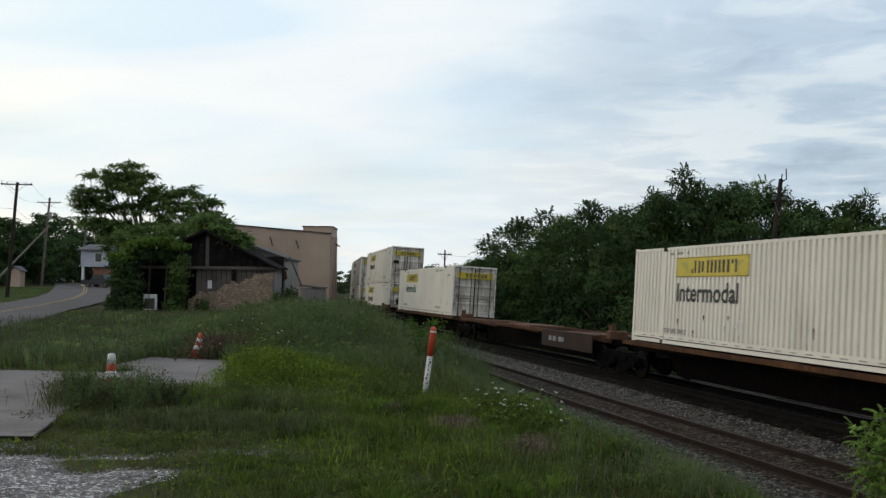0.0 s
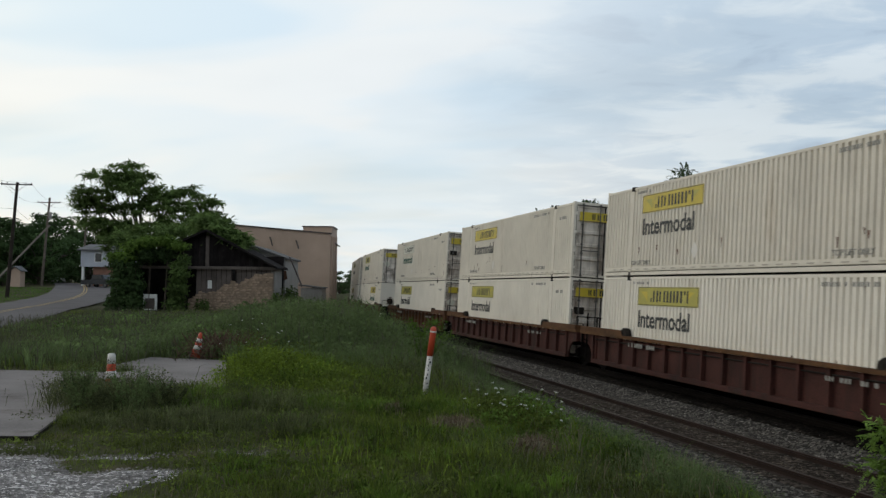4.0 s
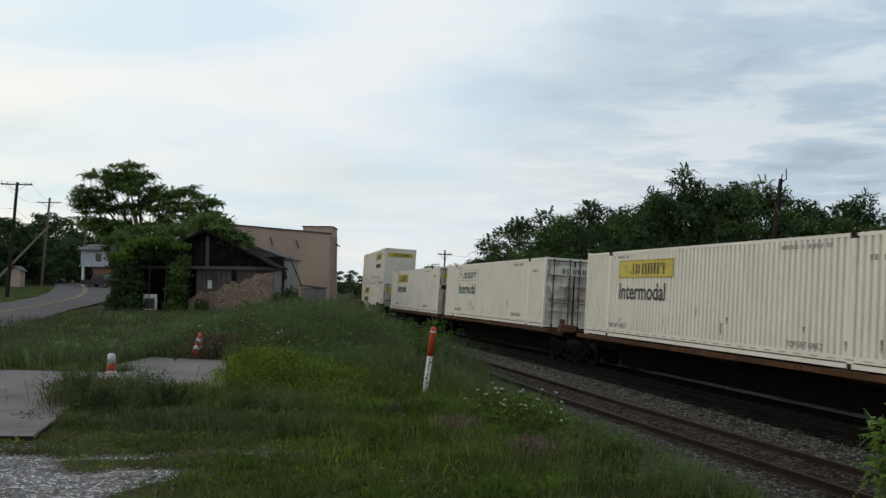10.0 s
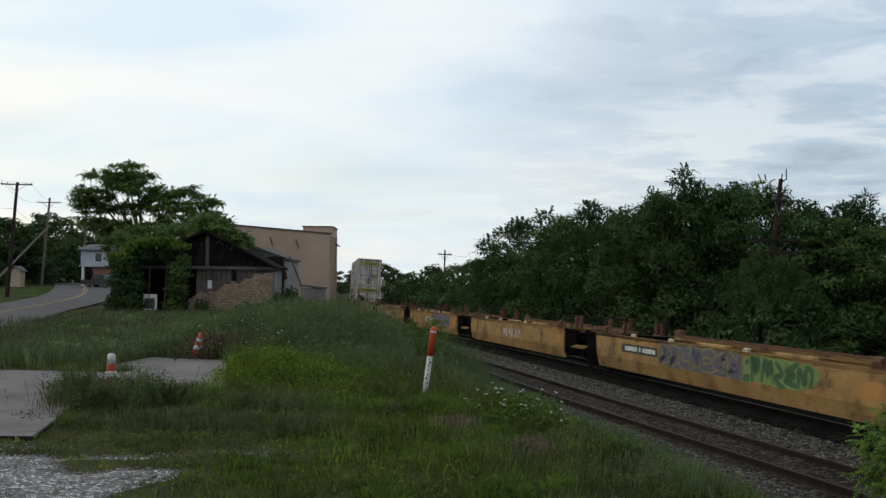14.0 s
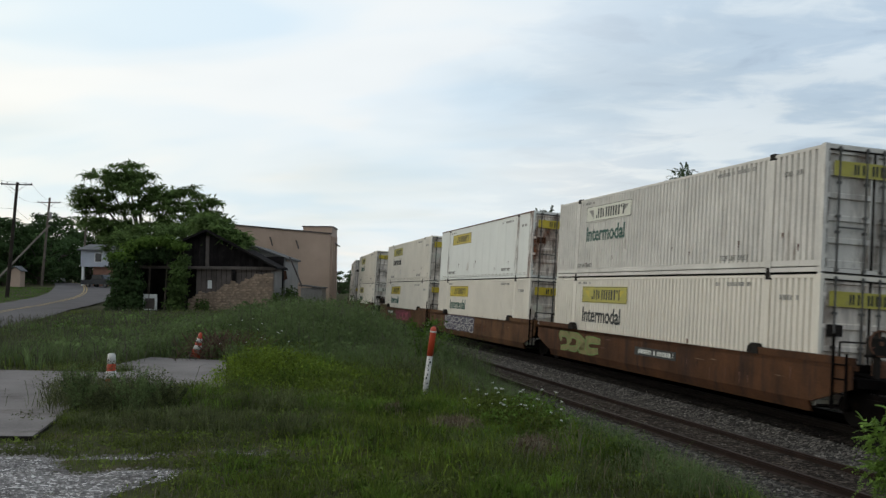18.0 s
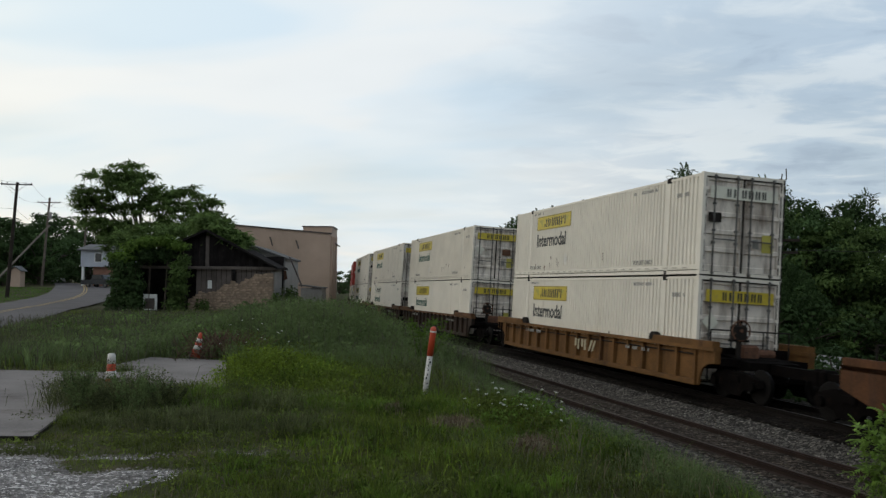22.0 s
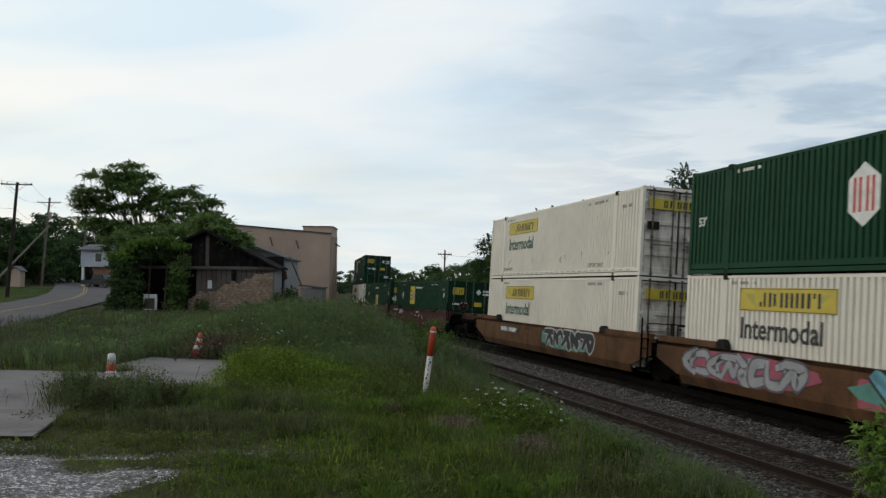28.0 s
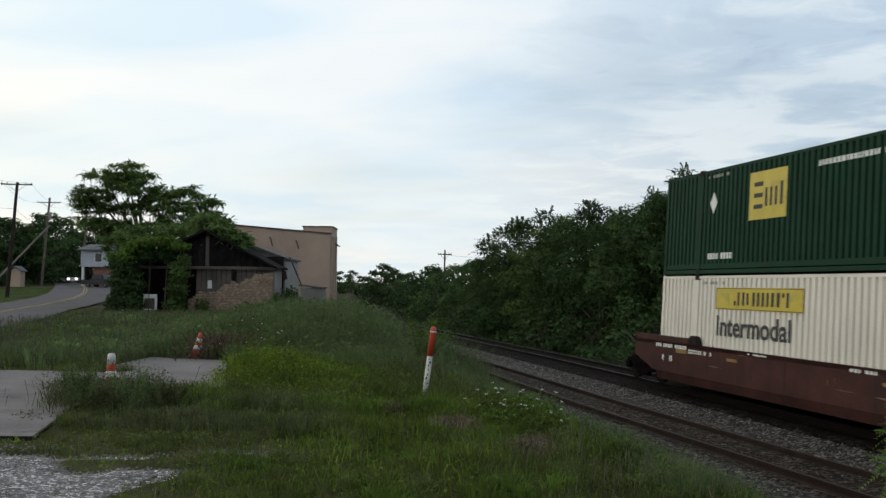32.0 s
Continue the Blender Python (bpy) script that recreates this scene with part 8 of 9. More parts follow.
    broadleaf("dark leafy weeds in the joint of the slab", "grass_dark", -8.6, -4.0, 12.5, 20.5, 2600, lambda x, y: 0.06 + (0.66 + 0.42 * wavy(x, y, 2.7)) * (1 - 0.75 * blob(x, y, -6.3, 17.0, 0.28, 0.6)) * blob(x, y, -6.1, 16.2, 1.3, 1.4), 0.034,
              lambda x, y: chance(x, 0.8 * blob(x, y, -6.2, 16.0, 0.6, 1.4) + 0.6 * blob(x, y, -5.3, 15.9, 0.7, 0.8) - 0.1 + 0.2 * wavy(x, y, 3.1)))
    broadleaf("bright low weeds among the foreground turf", "grass_lime", -3.5, 3.5, 8.5, 16, 230, lambda x, y: 0.06 + 0.22 * tuft(x, y), 0.032,
              lambda x, y: free(x, y) & (bank(x, y) > 0.3) & (gravelly(x, y) < 0.2) & chance(x, 0.9 * tuft(x, y) * smooth(-0.1, 0.6, wavy(x + 2, y, 1.2) + 0.3)))
    broadleaf("low leafy weeds spread through the yard", "grass", -8, 5.5, 9, 24, 330, lambda x, y: 0.10 + 0.22 * smooth(12, 20, y), 0.05,
              lambda x, y: free(x, y) & (bank(x, y) > 0) & (gravelly(x, y) < 0.25) & chance(x, 0.45 + 0.4 * wavy(x, y, 1.3)))
    broadleaf("bright leafy weeds beside the concrete pad", "grass_lime", -6, 1.5, 15, 27, 900, lambda x, y: 0.10 + (0.25 + 0.75 * tuft(x * 0.8, y * 0.8)) * (0.85 * blob(x, y, -4.0, 19.8, 0.9, 2.2) + 0.42 * blob(x, y, -2.4, 19.0, 1.7, 2.4)), 0.055,
              lambda x, y: (free(x, y) | (x > -4.8)) & chance(x, (0.3 + tuft(x * 0.8, y * 0.8)) * (0.75 * blob(x, y, -3.9, 20.2, 1.0, 2.4) + 0.40 * blob(x, y, -2.0, 18.8, 1.8, 2.2))))
    broadleaf("soft feathery foliage of the tall stand", "grass_tall", -11, 0.5, 23, 48, 90, lambda x, y: tall(x, y) * 0.95, 0.11, lambda x, y: free(x, y) & (bank(x, y) > -0.6))
    broadleaf("leafy undergrowth round the white flowers", "leaf_bright", -0.8, 3.4, 11.2, 15, 900, lambda x, y: 0.5 * blob(x, y, 1.25, 12.9, 0.7, 0.8) + 0.08, 0.05,
              lambda x, y: (bank(x, y) > -0.3) & chance(x, 0.9 * blob(x, y, 1.25, 12.9, 0.7, 0.8)))
    # dark weeds along the far side of the main line
    def beyond(lo, hi):
        return lambda x, y: (lambda s, w: (w > lo) & (w < hi) & (s < 70))(*nearest_line(x, y))
    layer("trackside_weeds", "leaf", "dark rank weeds beyond the main line", 0, 26, 8, 76, 60, 0.75, 0.03, beyond(4.8, 8.5), 0.6)
    broadleaf("dark leafy weeds beyond the main line", "leaf", 0, 28, 6, 76, 60, lambda x, y: 0.55 + 0.5 * tuft(x * 0.4, y * 0.4), 0.16, beyond(4.6, 10.5))
    broadleaf("dark leafy weeds scattered through the meadow", "leaf_mid", -17, -4, 22.5, 48, 70, lambda x, y: 0.2 + 0.75 * tuft(x * 0.35, y * 0.35), 0.10,
              lambda x, y: free(x, y) & chance(x, 1.2 * smooth(0.1, 0.7, wavy(x + 5, y, 0.55))))
    broadleaf("soft feathery weeds on the bank of the siding", "grass_tall", 0, 5.2, 9, 24, 620, lambda x, y: 0.15 + 0.35 * tuft(x * 0.6, y * 0.6) * smooth(0.3, 1.4, bank(x, y) - edge(x, y)), 0.034,
              lambda x, y: (bank(x, y) > 0.1 + edge(x, y)) & (bank(x, y) < 2.8) & chance(x, 0.4 + 0.8 * tuft(x * 0.5, y * 0.5)))
    layer("dry_grass", "straw", "matted dead grass by the marker post", -1.5, 3.5, 10.5, 15.8, 1500, lambda x, y: 0.14 + 0.14 * dead_patch(x, y), 0.012,
          lambda x, y: chance(x, dead_patch(x, y) - 0.15), 1.3, False, True)
    layer("dry_grass", "brush", "brown dead stems by the marker post", -1.5, 3.5, 10.5, 15.8, 700, lambda x, y: 0.10 + 0.16 * dead_patch(x, y), 0.014,
          lambda x, y: chance(x, dead_patch(x, y) - 0.25), 1.2, False, True)
    # dry stalks
    layer("dry_grass", "straw", "dry straw-coloured stalks on the bank", -3, 6.5, 8.5, 22, 300, lambda x, y: 0.20 + 0.16 * smooth(0.5, 2, x), 0.006,
          lambda x, y: free(x, y) & chance(x, 0.03 * blob(x, y, 2.7, 12.4, 0.9, 1.0) + 0.8 * blob(x, y, 0.2, 13.2, 0.5, 0.3) + 0.6 * blob(x, y, 1.6, 11.9, 0.4, 0.6) + 0.05 * blob(x, y, 3.8, 13.2, 1.0, 1.4) + 0.55 * blob(x, y, 3.3, 10.3, 0.8, 1.1) + 0.5 * blob(x, y, -0.9, 15.0, 0.5, 0.5) + 0.15 * blob(bank(x, y), y, 0.4, 12, 0.7, 8) + 0.05 + 0.25 * gravelly(x, y)), 0.9)
    # lawn of the road's inner bend
    layer("lawn", "lawn", "mown lawn inside the bend of the road", -66, -33, 70, 118, 15, 0.12, 0.06,
          lambda x, y: x < road_x(y) - 4.1, 0.4)


build_grass()


def flower_clump(x, y, n, h, spread, seed):
    """Wild carrot: branching stems with flat white flower heads."""
    r = random.Random(seed)
    t = thing("wild_flower", "white-flowered wild carrot among the grass", "wild flower", "wild flowers", m=pose(x, y, ground_z(x, y)))
    stems, heads = Shape(), Shape()
    for _ in range(n):
        bx, by = r.gauss(0, spread), r.gauss(0, spread)
        hh = h * r.uniform(0.45, 1.15)
        top = Vector((bx + r.uniform(-0.12, 0.12), by + r.uniform(-0.12, 0.12), hh))
        stems.bar((bx, by, -0.03), top, 0.006, 0.004, 4, caps=False)
        for k in range(r.randint(6, 10)):
            a, d = r.uniform(0, math.tau), r.uniform(0.0, 0.026)
            c = top + Vector((math.cos(a) * d, math.sin(a) * d, r.uniform(0.0, 0.02)))
            stems.bar(top - Vector((0, 0, 0.05)), c, 0.002, 0.002, 3, caps=False)
            heads.turned([(0.004, -0.003), (0.009, 0.0), (0.009, 0.003), (0.004, 0.006)], 6, Matrix.Translation(c))
    part("stem", stems, "grass", t)
    part("flower_head", heads, "petal", t, "flat white flower heads")["kind"] = "stuff"
    rng = np.random.default_rng(seed)
    p = np.stack([rng.normal(0, spread, 260), rng.normal(0, spread, 260), rng.uniform(0.1, h * 0.8, 260)], 1)
    part("foliage", quads("foliage", leaf_tris(p, rng.normal(0, 1, (260, 3)), 0.045, 0.5, 0.1, rng), "grass", tri=True), None, t)


for i, (x, y, n, h, sp) in enumerate([(0.9, 13.3, 8, 0.58, 0.14), (1.1, 13.0, 9, 0.60, 0.16), (1.3, 12.7, 8, 0.52, 0.18), (0.7, 13.7, 4, 0.5, 0.18), (1.4, 12.3, 5, 0.42, 0.15), (-4.9, 22.6, 8, 1.15, 0.28), (-4.5, 23.0, 5, 1.0, 0.3), (-3.4, 21.0, 2, 0.9, 0.3)]):
    flower_clump(x, y, n, h, sp, 40 + i)


def slab_weeds(x, y, h, spread, seed):
    """A bushy grey-green weed: many upright stems with fine leaves, thin at the top."""
    rng = np.random.default_rng(seed)
    t = thing("weed_bush", "bushy grey-green weed growing over the slab's edge", "weed", "weeds at the slab", m=pose(x, y, ground_z(x, y)))
    sh, pts, nrm = Shape(), [], []
    for _ in range(26):
        a, f = rng.uniform(0, math.tau), math.sqrt(rng.random())
        hh = h * rng.uniform(0.55, 1.1) * (1.05 - 0.4 * f)
        foot = Vector((math.cos(a) * spread * 0.35 * f, math.sin(a) * spread * 0.35 * f, -0.03))
        tip = Vector((math.cos(a) * spread * f, math.sin(a) * spread * f, hh))
        mid = foot.lerp(tip, 0.55) + Vector((0, 0, 0.06))
        sh.bar(foot, mid, 0.006, 0.004, 4, caps=False)
        sh.bar(mid, tip, 0.004, 0.002, 4, caps=False)
        for k in range(70):
            u = rng.random() ** 0.8
            c = foot.lerp(mid, u * 2) if u < 0.5 else mid.lerp(tip, u * 2 - 1)
            b = rng.uniform(0, math.tau)
            pts.append((c.x + math.cos(b) * 0.05 * (1.2 - u), c.y + math.sin(b) * 0.05 * (1.2 - u), c.z))
            nrm.append((math.cos(b), math.sin(b), 0.5))
    part("foliage", quads("foliage", leaf_tris(np.array(pts), np.array(nrm), 0.030, 0.5, 0.0, rng), "grass_tall" if h > 0.58 else "grass_dark", tri=True), None, t)
    part("stem", sh, "grass_dark", t)


for i, (x, y, h, sp) in enumerate([(-5.75, 14.5, 0.92, 0.36), (-5.3, 14.2, 0.50, 0.30), (-4.9, 14.3, 0.88, 0.36), (-5.6, 15.1, 0.45, 0.30), (-4.5, 14.8, 0.55, 0.34), (-6.2, 15.2, 0.7, 0.32), (-5.0, 15.6, 0.6, 0.36)]):
    slab_weeds(x, y, h, sp, 60 + i)


def bank_bush():
    """A loose leafy bush that leans over the bank beside the siding."""
    rng = np.random.default_rng(31)
    bx, by = -0.55, 23.4
    t = thing("bush", "loose green bush leaning over the bank", "bush", m=pose(bx, by, ground_z(bx, by)))
    cl = [(0.0, 0, 1.0, 0.30, 0.3, 0.22), (0.38, 0, 1.28, 0.30, 0.3, 0.15), (-0.25, 0, 1.25, 0.25, 0.25, 0.15), (0.2, 0, 0.7, 0.38, 0.3, 0.22), (0.6, 0, 0.95, 0.25, 0.25, 0.14), (-0.1, 0, 0.45, 0.4, 0.3, 0.25)]
    p, d = clump_points(cl, 330, rng, 0.9)
    part("foliage", quads("foliage", np.concatenate([frond_tris(p[::6], d[::6], 0.16, 6, rng), leaf_tris(p, d, 0.07, 0.6, 0.3, rng)]), "leaf_bright", tri=True), None, t)
    sh = Shape()
    for x, y, z, *_ in cl:
        sh.bar((0, 0, -0.15), (x, y, z), 0.016, 0.007, 6, caps=False)
    part("stem", sh, "bark", t)


bank_bush()


def track_shrub():
    """The leafy shrub by the siding that nods as the train goes by; its base stays in the ground."""
    rng = np.random.default_rng(77)
    bx, by = 6.3, 11.9
    t = thing("shrub", "bright green leafy shrub nodding beside the track", "shrub", m=pose(bx, by, ground_z(bx, by)))
    cl = [(-0.42, 0, 1.02, 0.30, 0.3, 0.22), (-0.15, 0, 0.72, 0.34, 0.3, 0.24), (-0.30, 0.1, 1.45, 0.30, 0.36, 0.24), (0.3, 0, 1.35, 0.45, 0.4, 0.4), (0.05, 0, 1.65, 0.3, 0.3, 0.2), (-0.10, 0, 1.20, 0.36, 0.35, 0.22), (0.55, 0.1, 0.9, 0.4, 0.4, 0.4), (0.6, 0.1, 0.4, 0.4, 0.4, 0.4)]
    p, d = clump_points(cl, 620, rng, 0.9)
    part("foliage", quads("foliage", np.concatenate([frond_tris(p[::4], d[::4], 0.19, 6, rng), leaf_tris(p[::2], d[::2], 0.075, 0.6, 0.3, rng)]), "leaf_shrub", tri=True), None, t)
    sh = Shape()
    for x, y, z, *_ in cl:
        sh.bar((0, 0, -0.15), (x, y, z), 0.018, 0.008, 6, caps=False)
    part("stem", sh, "bark", t)
    tilt = [(0, 9), (1, -2), (2, -5), (3, 2), (4.5, -1), (6, -6), (7.5, -3), (9, 1), (10.5, -2), (12, -4), (13, 4), (14, 8), (15.5, 3), (17, 10), (18, 3), (19, 2), (20, 4), (22, 7), (24, -2), (25, -4), (26.5, 1), (27.5, 5), (29, 13), (30, 6), (31, 0), (32, -9)]
    base = pose(bx, by, ground_z(bx, by))
    return t, [(float(a), base @ pose(0, 0, 0, 1.5 * math.sin(a), -b, 0)) for a, b in tilt]


ROAD_ROWS = [track_shrub()]

# ---- yard: slabs, gravel, cones, marker ----
def build_yard():
    solid("concrete_slab", Shape().prism(SLAB, -0.25, 0.03, axis="z"), "concrete", "weathered grey concrete slab with a broken edge", "slab")
    solid("concrete_slab", Shape().prism(PAD, -0.25, 0.05, axis="z"), "concrete", "low stained concrete pad in the weeds", "slab")
    # thin dark strips added to draw the dark line at the slab's edges
    edging = thing("slab_edge_line", "thin dark line along the edges of the concrete slab", "edging")
    for i in (0, 1, 2, 6, 7):
        (ax, ay), (bx, by) = SLAB[i], SLAB[(i + 1) % len(SLAB)]
        ln, tilt = math.hypot(bx - ax, by - ay), math.degrees(math.atan2(by - ay, bx - ax))
        part("steel_angle", Shape().box(0, ln, -0.014, 0.0, -0.1, 0.036).box(0, ln, 0.0, 0.02, 0.0315, 0.036), "dark_fitting", edging, at=pose(ax, ay, 0, 0, 0, tilt))
    # gravel apron: a thin sheet over the soil, with loose stones on it
    rng = np.random.default_rng(5)
    xs, ys = np.arange(-13, -1.4, 0.2), np.arange(4.0, 11.8, 0.2)
    gx, gy = np.meshgrid(xs, ys)
    g = gravelly(gx.ravel(), gy.ravel()).reshape(gx.shape)
    gz = terrain(gx, gy).reshape(gx.shape) - 0.03 + 0.05 * smooth(0.15, 0.6, g)
    idx = np.arange(gx.size).reshape(gx.shape)
    f = [tuple(int(v) for v in (idx[j, i], idx[j, i + 1], idx[j + 1, i + 1], idx[j + 1, i])) for j in range(len(ys) - 1) for i in range(len(xs) - 1) if g[j:j + 2, i:i + 2].max() > 0.25]
    me = bpy.data.meshes.new("gravel_apron")
    me.from_pydata(np.stack([gx, gy, gz], -1).reshape(-1, 3).tolist(), [], f)
    me.materials.append(M["gravel_soil"])
    me.polygons.foreach_set("use_smooth", [True] * len(me.polygons))
    tagged(new("gravel_apron", me), "pale limestone gravel apron thinning into the grass", "gravel", kind="structure")
    n = 64000
    x, y = rng.uniform(-9, -1.2, n), rng.uniform(7.5, 13.8, n)
    k = (rng.random(n) < gravelly(x, y) ** 1.7) & ~inside(SLAB, x, y)
    stones("gravel", x[k], y[k], terrain(x[k], y[k]) + 0.012, rng, 0.008, 0.024, "gravel", "loose pale gravel stones")
    # stones of the track bed
    n = 56000
    s, w = rng.uniform(-27, 34, n), rng.uniform(-7.3, 1.6, n)
    pick = (rng.random(n) < np.clip(1.5 - (s + 27) / 50, 0.3, 1)) & ~((w < -3.1) & (w > -5.15) & (rng.random(n) < 0.86)) & ~((w > -1.75) & (rng.random(n) < 0.93))
    s, w = s[pick], w[pick]
    prof_w = [-7.6, -6.5, -5.7, -5.2, -3.9, -2.7, -2.1, -1.9, -1.55, 1.5, 1.9]
    prof_z = [-0.58, -0.33, -0.185, -0.180, -0.24, -0.28, -0.31, -0.25, -0.14, -0.22, -0.32]
    lx, ly = np.interp(s, LINE_S, LINE_X), np.interp(s, LINE_S, LINE_Y)
    lh = np.interp(s, LINE_S, LINE_H)
    x, y = lx - np.sin(lh) * w, ly + np.cos(lh) * w
    z = RAIL_Z + np.array([fall(v) for v in ly]) + np.interp(w, prof_w, prof_z)
    stones("ballast_stones", x, y, z, rng, 0.016, 0.038, "pale_stone", "loose crushed stones of the track bed")


def stones(name, x, y, z, rng, lo, hi, material, label):
    """Angular stones, each a squat pyramid sunk in the bed, joined in one mesh."""
    n = len(x)
    r = rng.uniform(lo, hi, n)
    unit = np.array([(1, 0, 0), (0, 1, 0), (-1, 0, 0), (0, -1, 0), (0, 0, 0.8)], dtype=float)
    p = unit[None] * rng.uniform(0.65, 1.25, (n, 5, 1)) * r[:, None, None]
    a = rng.uniform(0, math.tau, n)
    c, s = np.cos(a)[:, None], np.sin(a)[:, None]
    q = np.stack([p[..., 0] * c - p[..., 1] * s, p[..., 0] * s + p[..., 1] * c, p[..., 2]], -1) + np.stack([x, y, z], 1)[:, None]
    tri = [(0, 1, 4), (1, 2, 4), (2, 3, 4), (3, 0, 4)]
    # shared corners keep each stone one island
    me = bpy.data.meshes.new(name)
    fc = (np.array(tri)[None] + (np.arange(n) * 5)[:, None, None]).reshape(-1, 3)
    me.vertices.add(n * 5)
    me.vertices.foreach_set("co", q.reshape(-1).astype(np.float32))
    me.loops.add(len(fc) * 3)
    me.loops.foreach_set("vertex_index", fc.ravel().astype(np.int32))
    me.polygons.add(len(fc))
    me.polygons.foreach_set("loop_start", np.arange(len(fc), dtype=np.int32) * 3)
    me.materials.append(M[material])
    me.update(calc_edges=True)
    tagged(new(name, me), label, "stones", kind="stuff")


build_yard()


def traffic_cone(x, y, z, h, slim, tilt, label):
    c = thing("traffic_cone", label, "traffic cone", "traffic cones", m=pose(x, y, z, *tilt))
    if slim:
        prof = [(0.115, 0.04), (0.10, 0.25), (0.085, 0.50), (0.068, 0.73), (0.045, 0.75)]
        bands = ((0.27, 0.41), (0.55, 0.752))
    else:
        prof = [(0.15, 0.04), (0.10, 0.34), (0.055, 0.66), (0.035, 0.72)]
        bands = ((0.26, 0.38), (0.46, 0.56))
    part("body", Shape().turned(prof, 18), "orange", c, smooth=True)
    part("base", Shape().chamfer(-0.19, 0.19, -0.19, 0.19, 0, 0.05, 0.02), "rubber", c)
    for a, b in bands:
        zs = [a] + [p[1] for p in prof if a < p[1] < b] + [b]
        part("reflective_band", Shape().turned([(float(np.interp(z, [p[1] for p in prof], [p[0] for p in prof])) + 0.003, z) for z in zs], 18), "reflective", c, "scuffed white band", smooth=True)


traffic_cone(-6.47, 17.6, -0.05, 0.9, True, (0, 0, 20), "slim orange and white traffic cone standing in weeds")
traffic_cone(-6.72, 24.5, 0.04, 0.72, False, (4, 12, 0), "faded red traffic cone at the pad's edge")


def marker_post():
    p = thing("marker_post", "leaning white marker post with an orange cap", "marker post", m=pose(-0.33, 16.5, ground_z(-0.33, 16.5) - 0.12, 2, 7.0, 0))
    part("post", Shape().turned([(0.052, 0), (0.052, 0.93)], 14), "post_white", p, smooth=True)
    part("cap", Shape().turned([(0.058, 0.93), (0.058, 1.40), (0.048, 1.45), (0.02, 1.47)], 14), "orange", p, "orange plastic cap", smooth=True)
    part("band", Shape().turned([(0.0595, 1.36), (0.0595, 1.39)], 14), "reflective", p, "thin pale band", smooth=True)
    r = random.Random(2)
    for z in (0.42, 0.50, 0.57, 0.66, 0.73, 0.80, 0.86):
        a, w = r.uniform(-0.03, 0.005), r.uniform(0.012, 0.03)
        part("worn_mark", Shape().box(a, a + w, -0.0545, -0.046, z, z + r.uniform(0.02, 0.055)), "ink_black", p)


marker_post()


def brush_heap():
    """A low heap of dead reddish brush behind the cone."""
    r = random.Random(4)
    sh = Shape()
    for _ in range(260):
        x, y = r.gauss(0, 0.42), r.gauss(0, 0.3)
        a = r.uniform(0, math.tau)
        sh.bar((x, y, r.uniform(0, 0.25)), (x + math.cos(a) * 0.5, y + math.sin(a) * 0.5, r.uniform(0.1, 0.85)), 0.014, 0.008, 4, caps=False)
    solid("brush_heap", sh, "brush", "heap of dead reddish brush in the grass", "brush heap", kind="stuff", m=pose(-6.1, 24.75, 0))


brush_heap()


# ---- the road ----
ROAD = [(-25.0, -60), (-22.6, 0), (-21.8, 24), (-22.6, 37), (-26.0, 50), (-29.8, 62), (-33.3, 76), (-36.8, 90), (-41.5, 104), (-50.5, 126), (-60.5, 148), (-72, 172), (-110, 250), (-230, 480)]


def road_point(d):
    """A point d metres along the road, and its direction, on a smooth curve through the plan."""
    k = 0
    while k < len(ROAD_LEN) - 2 and ROAD_LEN[k + 1] < d:
        k += 1
    t = (d - ROAD_LEN[k]) / (ROAD_LEN[k + 1] - ROAD_LEN[k])
    p = [Vector((*ROAD[min(max(k + j, 0), len(ROAD) - 1)], 0)) for j in (-1, 0, 1, 2)]
    a = 0.5 * ((2 * p[1]) + (-p[0] + p[2]) * t + (2 * p[0] - 5 * p[1] + 4 * p[2] - p[3]) * t * t + (-p[0] + 3 * p[1] - 3 * p[2] + p[3]) * t ** 3)
    b = 0.5 * ((-p[0] + p[2]) + 2 * (2 * p[0] - 5 * p[1] + 4 * p[2] - p[3]) * t + 3 * (-p[0] + 3 * p[1] - 3 * p[2] + p[3]) * t * t)
    return a, b.normalized()


ROAD_LEN = [0.0]
for (ax, ay), (bx, by) in zip(ROAD, ROAD[1:]):
    ROAD_LEN.append(ROAD_LEN[-1] + math.hypot(bx - ax, by - ay))


def ribbon(name, d0, d1, across, lift, material):
    v, f, full = [], [], []
    ds = np.arange(d0, d1, 2.0)
    for d in ds:
        p, t = road_point(d)
        n = Vector((t.y, -t.x, 0))
        for w in across:
            q = p + n * w
            v.append((q.x, q.y, 0))
        full += [p + n * w for w in (-3.7, -1.85, 0, 1.85, 3.7)]
    zz = terrain([p[0] for p in full], [p[1] for p in full])
    m = len(across)
    # level across, so that the sheet never dips into the soil
    for i in range(len(ds)):
        top = zz[i * 5:(i + 1) * 5].max()
        for j in range(m):
            v[i * m + j] = (v[i * m + j][0], v[i * m + j][1], top + lift)
    for i in range(len(ds) - 1):
        f += [(i * m + j, i * m + j + 1, (i + 1) * m + j + 1, (i + 1) * m + j) for j in range(m - 1)]
    me = bpy.data.meshes.new(name)
    me.from_pydata(v, [], f)
    me.materials.append(M[material])
    me.update()
    return me


def build_road():
    tagged(new("road", ribbon("road", 10, 640, (-3.7, -1.85, 0, 1.85, 3.7), 0.06, "asphalt")), "worn grey two-lane asphalt road bending away", "road", kind="structure")
    road = bpy.data.objects["road"]
    for a, b in ((-0.22, -0.08), (0.08, 0.22)):
        ob = new("centre_line", ribbon("centre_line", 60, 250, (a, b), 0.075, "road_yellow"))
        ob.parent = road
        tagged(ob, "worn yellow centre line")


build_road()


